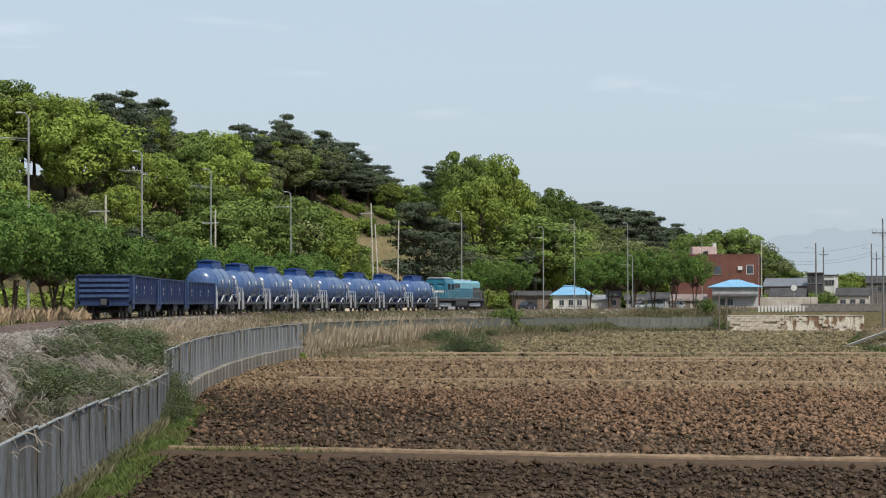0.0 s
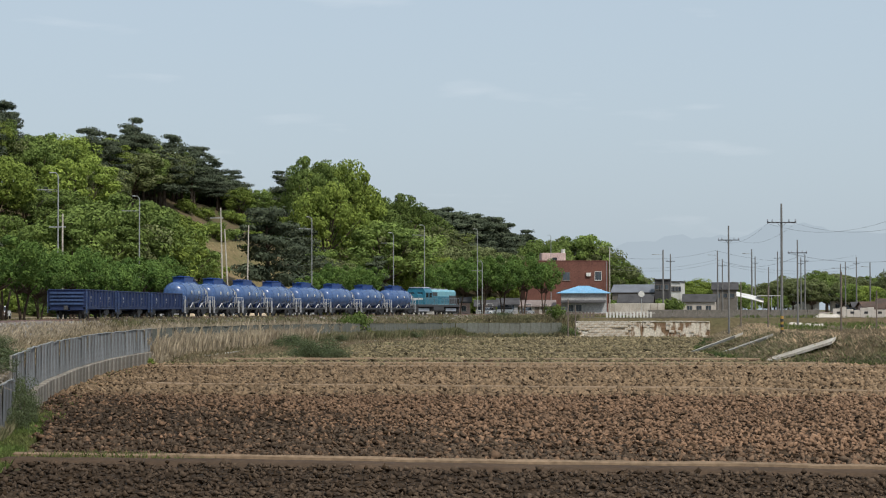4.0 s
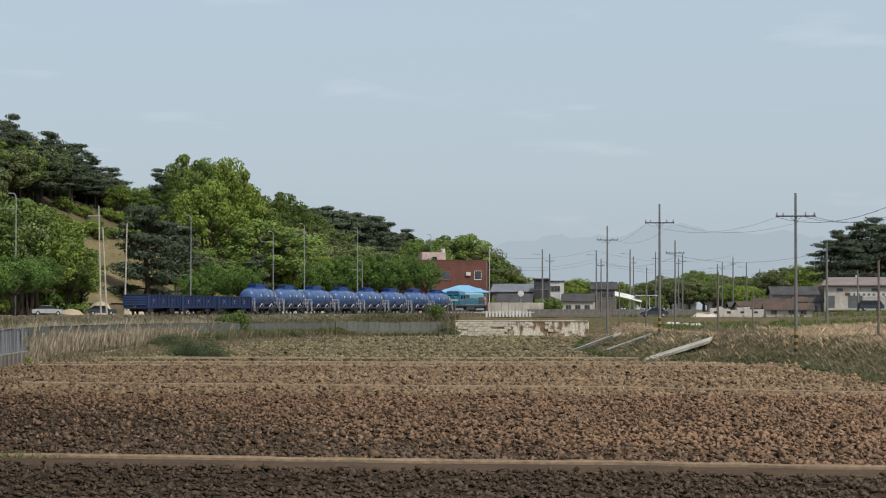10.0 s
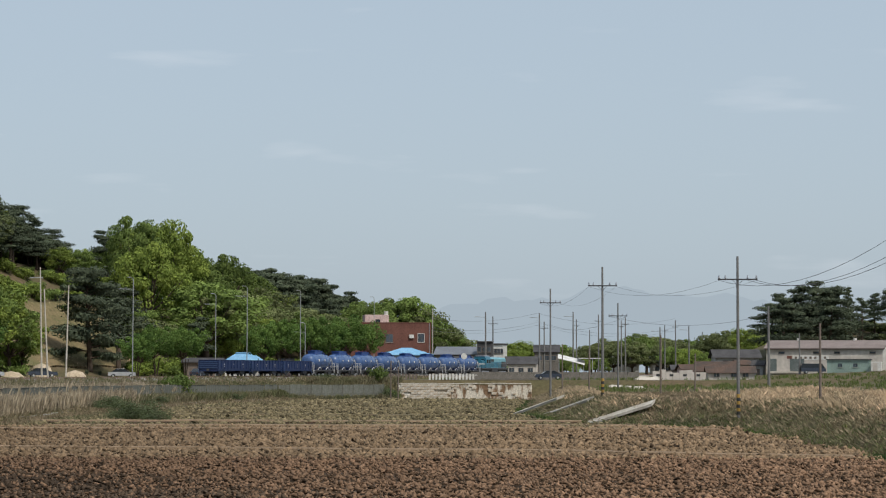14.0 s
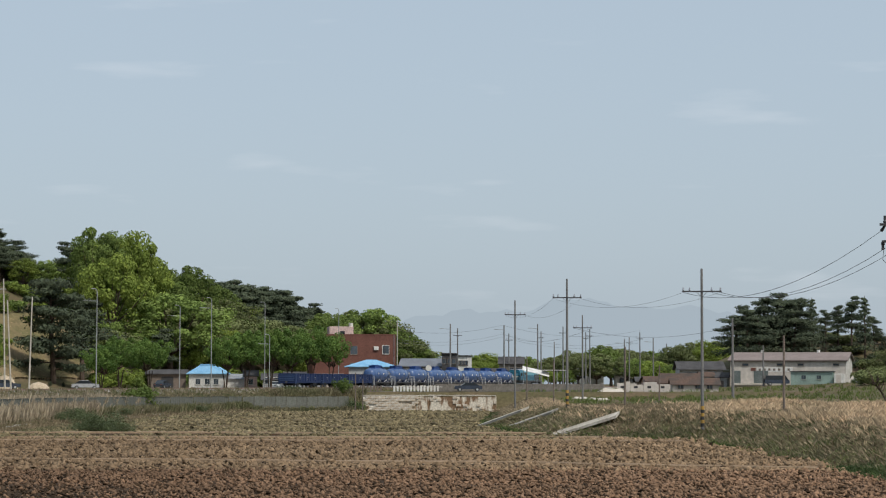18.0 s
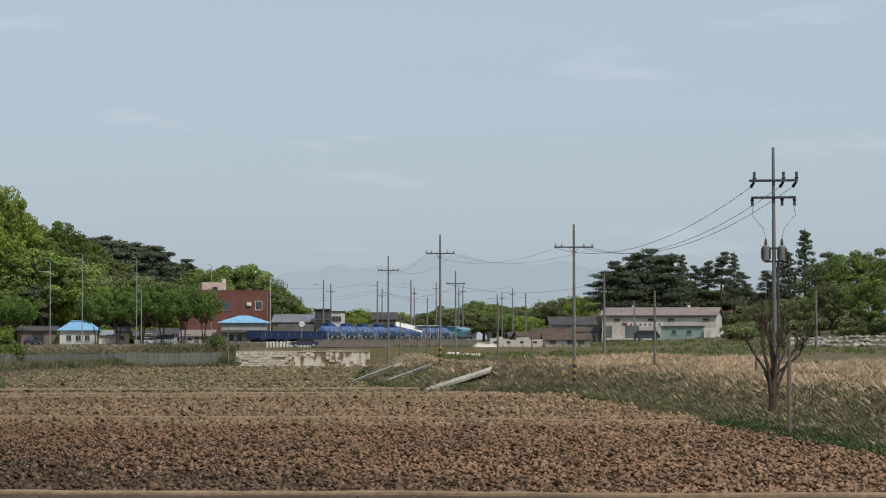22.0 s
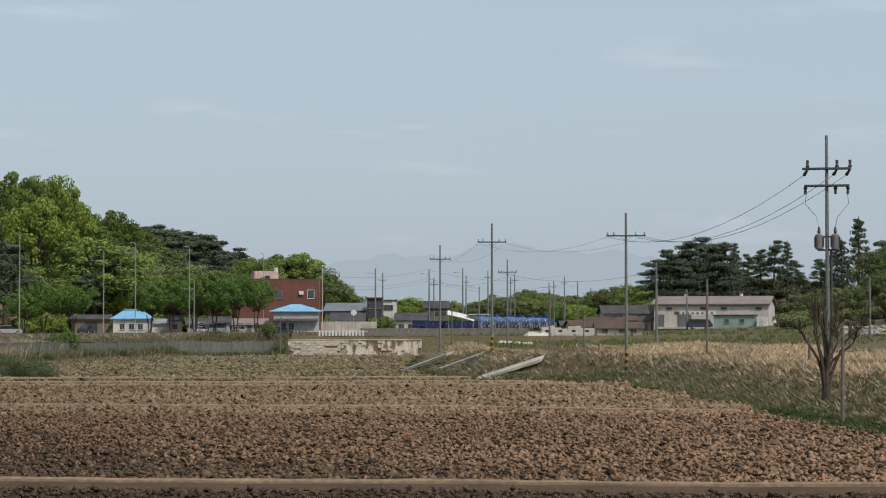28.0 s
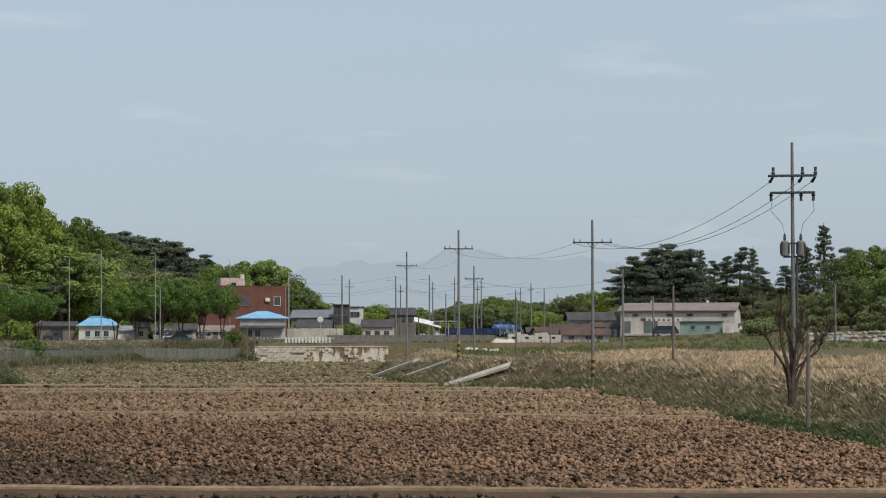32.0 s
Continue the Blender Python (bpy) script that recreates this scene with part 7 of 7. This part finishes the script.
for b, o, w in ((-12.1, 62.5, 5.0), (-11.5, 60, 2.0)):
    x, y = spot(b, ray_to(b, -o))
    st = thing("stone_terrace", Matrix.Translation((x, y, ground_z(x, y))) @ Matrix.Rotation(radians(-b), 4, "Z"), "pale stone terrace wall on the cleared slope", "terrace wall", "terraces on the slope")
    for k in range(int(w * 2)):
        part("stone", Shape().box(-w / 2 + k * 0.5, -w / 2 + k * 0.5 + 0.48, -0.2, 0.3, -0.2, 0.85 + random.uniform(-0.1, 0.1), 0.05), PALE_CONCRETE, st)
for b, o in ((-11.45, 58), (-11.15, 56)):
    x, y = spot(b, ray_to(b, -o))
    tagged(new("grave_stone", Shape().box(-0.25, 0.25, -0.12, 0.12, -0.2, 1.3, 0.05).mesh("grave_stone", PALE_CONCRETE)), "small pale standing stone on the slope", "stone", "standing stones").location = (x, y, ground_z(x, y) + 0.3)
blades(cleared[0], cleared[1], 0.5, 0.06, 0.6, STRAW, "dry_turf", "tan dry turf on the cleared slope", "grass")
x, y = along_line(15000, 40, 300, -3.4, -0.35, True)
blades(x, y, 0.5, 0.014, 0.8, DRY, "dry_grass", "pale dry grass on the far railway slope", "grass")
x, y = along_line(9000, -40, 60, -2.2, -0.3, True)
blades(x, y, 0.45, 0.022, 0.7, DRY, "dry_grass", "pale dry grass and vines on the railway slope", "grass")
x, y = along_line(42000, 54, 165, -1.1, 0.6, True)
k = np.random.randint(0, 5000, len(x))
x, y = x[k] + np.random.normal(0, 0.15, len(k)), y[k] + np.random.normal(0, 0.15, len(k))
blades(x, y, 0.95, 0.010, 0.35, HAY, "dry_grass", "dense pale dead weeds smothering the fence", "weeds")
x, y = along_line(9000, 54, 150, -1.3, -0.1, True)
k = np.random.randint(0, 2600, len(x))
x, y = x[k] + np.random.normal(0, 0.2, len(k)), y[k] + np.random.normal(0, 0.2, len(k))
blades(x, y, 1.3, 0.012, 0.35, HAY, "dry_grass", "tall dead weeds standing behind the fence", "weeds")
x = np.random.uniform(-18.5, -11.0, 3000)
y = baulk(x) + np.random.normal(0.1, 0.3, 3000)
blades(x, y, 0.32, 0.018, 0.6, GRASS, "green_grass", "green grass on the end of the field path", "grass")
x, y = along_line(9000, -30, 300, 0.3, 1.8, True)
blades(x, y, 0.22, 0.02, 0.5, GRASS, "green_grass", "green grass along the field edge", "grass")
x, y = along_line(3200, -70, -24, 0.04, 0.3, True)
blades(x[::2], y[::2], 0.5, 0.012, 0.5, OLIVE_GRASS, "olive_grass", "olive weeds climbing the foot of the fence", "weeds")
x, y = along_line(2600, -30, 56, 0.15, 0.6, True)
blades(x[::3], y[::3], 0.22, 0.012, 0.5, BROWN_GRASS, "brown_grass", "dry weeds along the retaining wall", "weeds")
x, y = along_line(12000, -80, -25, 0.05, 1.3, True)
blades(x, y, 0.26, 0.018, 0.6, GRASS, "green_grass", "taller fresh grass at the foot of the fence", "grass")
x, y = along_line(13000, -78, 45, 1.2, 2.5)
z = terrain(x, y)
sv, sf = lumps(x, y, np.maximum(z, 3.43 - np.clip(np.abs(track_coords(x, y)[1]) - 1.75, 0, 3) * 0.42) + 0.03, 0.06 + 0 * x, 0.9)
tagged(new("ballast_stones", quick_mesh("ballast_stones", sv, sf, BALLAST)), "loose grey ballast stones on the shoulder", "ballast", kind="stuff")
x, y = along_line(16000, 85, 225, -3.0, 0.9, True)
blades(x, y, 0.62, 0.02, 0.5, OLIVE_GRASS, "olive_grass", "olive weeds growing through the old fence", "weeds")
x, y = along_line(36000, 62, 300, 2.0, 6.8)
blades(x, y, 0.5, 0.02, 0.5, OLIVE_GRASS, "olive_grass", "olive weeds covering the shoulder of the railway", "weeds")
x, y = along_line(12000, 50, 300, 1.9, 6.8)
blades(x, y, 0.55, 0.014, 0.5, BROWN_GRASS, "dry_grass", "dry weeds covering the shoulder of the railway", "weeds")
x, y = along_line(26000, 60, 215, 0.3, 9.0, True)
keep = np.random.random(len(x)) < np.clip((y - 110) / 80, 0.15, 1) * np.clip((240 - y) / 40, 0.3, 1)
blades(x[keep], y[keep], 0.32, 0.02, 0.7, OLIVE_GRASS, "olive_grass", "rough olive grass strip before the old fence", "grass")
x, y = along_line(9000, 60, 215, 0.2, 4.0, True)
blades(x, y, 0.5, 0.012, 0.6, BROWN_GRASS, "brown_grass", "brown dead weeds before the old fence", "weeds")
x = np.random.uniform(-21, -6, 9000)
y = np.random.uniform(319.2, 326.5, 9000)
blades(x, y, 0.6, 0.03, 0.5, OLIVE_GRASS, "olive_grass", "olive weeds round the end of the old fence", "weeds")
x, y = along_line(20000, -75, 30, -16, -3.8)
blades(x, y, 0.95, 0.018, 0.6, STRAW, "dry_grass", "tall tan dry grass beyond the track", "grass")
x, y = along_line(9000, 0, 340, -26, -4)
blades(x, y, 0.25, 0.03, 0.6, DRY, "dry_grass", "dry grass of the waste ground beyond the track", "grass")
x, y = along_line(9000, -70, 330, -5.4, -3.4)
blades(x, y, 0.35, 0.02, 0.5, GRASS, "green_grass", "weedy grass strip beyond the track", "grass")


def brambles(n, s0, s1, o0, o1, reach, rise, width, mat, label):
    """Arching dead canes as thin strips in one mesh."""
    x, y = along_line(n, s0, s1, o0, o1, True)
    z = terrain(x, y)
    a = np.random.uniform(0, 6.28, n)
    r, h = reach * np.random.uniform(0.4, 1.4, n), rise * np.random.uniform(0.4, 1.4, n)
    w = width * np.random.uniform(0.6, 1.4, n)
    v = []
    for t in np.linspace(0, 1, 6):
        up = h * (1 - (1.45 * t - 0.85) ** 2 / 0.72)
        bend = a + 0.8 * np.sin(t * 3 + x)
        p = np.stack([x + np.cos(bend) * r * t, y + np.sin(bend) * r * t, z + up], -1)
        v += [p - np.stack([0 * w, 0 * w, w], -1), p + np.stack([-np.sin(a) * w, np.cos(a) * w, w], -1)]
    v = np.stack(v, 1)
    k = np.arange(n)[:, None] * 12 + np.arange(0, 10, 2)[None, :]
    k = k.ravel()
    ob = new("dead_brambles", quick_mesh("dead_brambles", v.reshape(-1, 3), np.stack([k, k + 1, k + 3, k + 2], -1), mat))
    tagged(ob, label, "brambles", kind="stuff")


brambles(3000, -76, -30, -2.2, -0.15, 0.5, 0.5, 0.009, TWIG, "tangled pale dead brambles on the slope by the fence")
brambles(500, -28, 45, -2.6, -1.0, 0.5, 0.35, 0.010, DRY, "dry arching canes behind the fence")
x, y = along_line(17000, 56, 140, 0.05, 0.7, True)
k = np.random.randint(0, 2500, len(x))
blades(x[k] + np.random.normal(0, 0.12, len(k)), y[k] + np.random.normal(0, 0.12, len(k)), 1.75, 0.010, 0.22, HAY, "dry_grass", "tall grey dead weeds standing before the fence", "weeds")
x, y = along_line(12000, 130, 222, 0.05, 0.9, True)
blades(x, y, 1.2, 0.014, 0.3, OLIVE_GRASS, "olive_grass", "tall olive weeds standing before the old fence", "weeds")
u = np.random.random(7000)
out = np.random.uniform(0.1, 1.3, 7000)
x, y = turn_p.x + turn_d.x * u + out * turn_d.normalized().y, turn_p.y + turn_d.y * u - out * turn_d.normalized().x
blades(x, y, 0.55 + 0.4 * np.sin(u * 40) ** 2, 0.016, 0.4, OLIVE_GRASS, "olive_grass", "olive weeds before the straight end of the old fence", "weeds")
x, y = along_line(9000, -32, 66, 2.2, 4.4)
blades(x, y, 0.42, 0.010, 0.6, HAY, "dry_grass", "pale dry weeds along the edge of the ballast", "weeds")


def on_bank(n, y0, y1, d0, d1, bias=1.0):
    y = np.random.uniform(y0, y1, n)
    e = np.interp(y, [b[0] for b in BANK], [b[1] for b in BANK])
    x = e + d0 + (d1 - d0) * np.random.random(n) ** bias
    k = np.random.randint(0, max(1, n // 9), n)            # blades gather in tufts
    return x[k] + np.random.normal(0, 0.2, n), y[k] + np.random.normal(0, 0.3, n)


x, y = on_bank(36000, 60, 230, 0.4, 6.5, 1.1)
blades(x, y, 0.36, 0.016, 1.2, OLIVE_GRASS, "olive_grass", "olive grey grass on the lower bank", "grass")
x, y = on_bank(42000, 60, 320, 0.2, 8.0)
blades(x, y, 0.30, 0.016, 1.5, BROWN_GRASS, "brown_grass", "flattened brown dead grass on the face of the bank", "grass")
x, y = on_bank(24000, 62, 320, 1.2, 8.5)
blades(x, y, 0.42, 0.012, 1.2, DRY, "dry_grass", "matted dry grass on the bank of the field", "grass")
x, y = on_bank(9000, 80, 300, 4.0, 8.5)
blades(x, y, 0.5, 0.011, 0.9, STRAW, "straw_grass", "bent golden grass on the upper bank", "grass")
x, y = on_bank(9000, 62, 230, -0.6, 3.0)
blades(x, y, 0.35, 0.022, 0.5, GRASS, "green_grass", "green weeds at the foot of the bank", "grass")
x, y = on_bank(130000, 85, 215, 5, 30)
golden = np.degrees(np.arctan2(x, y)) + 0.7 * np.sin(y * 0.21) + np.random.normal(0, 0.8, len(x)) > 8.4
blades(x[~golden][::2], y[~golden][::2], 0.42, 0.012, 0.9, BROWN_GRASS, "brown_grass", "low brown dead grass on the bank top", "grass")
x, y = x[golden], y[golden]
patch = np.sin(x * 0.55 + 1.7 * np.sin(y * 0.13)) + np.sin(y * 0.19 + 0.8 * np.sin(x * 0.4)) + np.random.normal(0, 0.5, len(x))
sparse = patch < -0.35
blades(x[sparse][::2], y[sparse][::2], 0.4, 0.010, 1.0, OLIVE_GRASS, "olive_grass", "olive tufts between the golden grass", "grass")
x, y = x[~sparse], y[~sparse]
blades(x, y, 0.55 + 0.14 * patch[~sparse], 0.0065, 0.9, STRAW, "straw_grass", "tall golden dry grass on the bank top", "grass")
x, y = on_bank(12000, 215, 400, 5, 70)
blades(x, y, 0.55, 0.035, 0.5, GRASS, "green_grass", "green crop field beyond the dry grass", "grass")
x = np.random.uniform(-36, 14, 9000)
y = np.random.uniform(172, 321, 9000)
s_, o_ = track_coords(x, y)
m = o_ > fence_off(s_) + 0.5
blades(x[m][::4], y[m][::4], 0.22, 0.03, 0.6, GRASS, "green_grass", "thin green growth on the fallow end of the field", "grass")
blades(x[m][1::3], y[m][1::3], 0.2, 0.035, 0.8, DRY, "dry_grass", "thin dry stubble on the fallow end of the field", "grass")
x, y = on_bank(20000, 58, 104, -0.7, 1.1)
blades(x, y, 0.34, 0.028, 0.9, WEED, "green_grass", "dense dark green weeds along the foot of the bank", "weeds")
x, y = on_bank(9000, 135, 300, -0.6, 1.6)
blades(x, y, 0.3, 0.022, 0.9, WEED, "green_grass", "thin green weeds along the foot of the bank", "weeds")

# bare earth under the pines on the rise
gb, gd = np.meshgrid(np.radians(np.linspace(9.4, 13.6, 34)), np.linspace(462, 505, 24))
gx, gy = (np.sin(gb) * gd).ravel(), (np.cos(gb) * gd).ravel()
gi = np.arange(gx.size).reshape(24, 34)
gq = np.stack([gi[:-1, :-1], gi[:-1, 1:], gi[1:, 1:], gi[1:, :-1]], -1).reshape(-1, 4)
tagged(new("bare_slope", quick_mesh("bare_slope", np.stack([gx, gy, terrain(gx, gy) + 0.25], -1), gq, BARE_SLOPE)), "reddish bare earth slope under the pines", "slope", kind="structure")
# rubble terraces beyond the bank
rb, rd = np.random.uniform(13.9, 18.0, 320), 330 + 22 * np.random.randint(0, 3, 320) + np.random.normal(0, 0.7, 320)
rx, ry = np.sin(np.radians(rb)) * rd, np.cos(np.radians(rb)) * rd
rv, rf = lumps(rx, ry, terrain(rx, ry) + 0.1, 0.34 + 0 * rx, 0.9)
tagged(new("rubble", quick_mesh("rubble", rv, rf, CONCRETE)), "low terraces of pale rubble stones", "rubble", kind="stuff")
for k in range(26):
    b = 12.2 + 0.22 * k
    x, y = spot(b, 440 + 18 * math.sin(k * 1.9))
    set_plant(OLIVE_BUSH, used, x, y, 2.0 + 1.2 * math.sin(k * 2.7) ** 2, 1.6, 1.0, "olive scrub on the rise")

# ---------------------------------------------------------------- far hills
# air haze is put into the pale glowing colour of this flat backdrop
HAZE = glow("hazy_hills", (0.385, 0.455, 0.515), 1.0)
ridge_line = [(b, float(np.interp(b, [-12, -2, 0, 1.5, 3.2, 4.0, 4.8, 5.4, 6.5, 8, 10, 14, 22], [1.0, 1.0, 1.75, 2.0, 1.95, 2.25, 2.35, 2.2, 2.05, 2.1, 1.6, 1.3, 1.0])) + 0.05 * math.sin(b * 5.1) + 0.03 * math.sin(b * 11.7)) for b in np.arange(-12, 22, 0.25)]
verts = []
for b, e in ridge_line:
    x, y = spot(b, 4300)
    verts += [(x, y, -5), (x, y, height_at(e, 4300))]
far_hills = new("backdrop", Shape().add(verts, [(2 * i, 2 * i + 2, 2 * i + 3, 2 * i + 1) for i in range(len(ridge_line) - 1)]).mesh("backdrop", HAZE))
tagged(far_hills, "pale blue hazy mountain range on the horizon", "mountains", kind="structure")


# cars standing on the road under the hill
park(VAN, -18.1, 232, 104)
park(HILL_CAR, -12.2, 300, 15)
park(BLUE_CAR, -10.78, 326, 20)
park(car("silver car parked under a roadside tree", CAR_SILVER), -8.66, 338, 10)
park(car("white car on the road under the hill", CAR_WHITE), -16.7, 245, 100)


SAND = material("pale_sand", (0.52, 0.43, 0.32), 0.95, second=(0.44, 0.36, 0.26), scale=0.5, fine=4, bump=0.3)
for b, d, w, h in ((-10.8, 332, 4.2, 2.3), (-9.9, 336, 4.0, 1.2), (-11.6, 330, 4.5, 0.9)):
    x, y = spot(b, d)
    heap = Shape()
    ring = [(w * 0.5 * math.cos(a) * random.uniform(0.85, 1.1), w * 0.4 * math.sin(a) * random.uniform(0.85, 1.1)) for a in np.linspace(0, 6.283, 17)[:-1]]
    verts = [(px, py, -0.2) for px, py in ring] + [(px * 0.55, py * 0.55, h * random.uniform(0.65, 0.8)) for px, py in ring] + [(0, 0, h)]
    heap.add(verts, [(i, (i + 1) % 16, 16 + (i + 1) % 16, 16 + i) for i in range(16)] + [(16 + i, 16 + (i + 1) % 16, 32) for i in range(16)])
    tagged(new("sand_heap", heap.mesh("sand_heap", SAND, True)), "heap of pale sand beside the hill road", "sand heap", "sand heaps").location = (x, y, ground_z(x, y))


# ---------------------------------------------------------------- what moves
def motions():
    for vehicle, centre in TRAIN:
        walk(vehicle, [(float(t), vehicle_pose(train_run(t) + centre)) for t in range(33)])
    # the dark car comes along the far road from the side of the bank towards the crossing
    rows = []
    for t in range(0, 33, 2):
        x = float(np.interp(t, [0, 9, 16, 19, 21, 23, 26, 29, 32], [44, 27, 13.4, 8.3, 5.8, 2.3, -3.1, -10.9, -19]))
        rows.append((float(t), Matrix.Translation((x, 336.3 + 0.0426 * x, 3.03)) @ Matrix.Rotation(math.pi + 0.0425, 4, "Z")))
    walk(ROAD_CAR, rows)


motions()
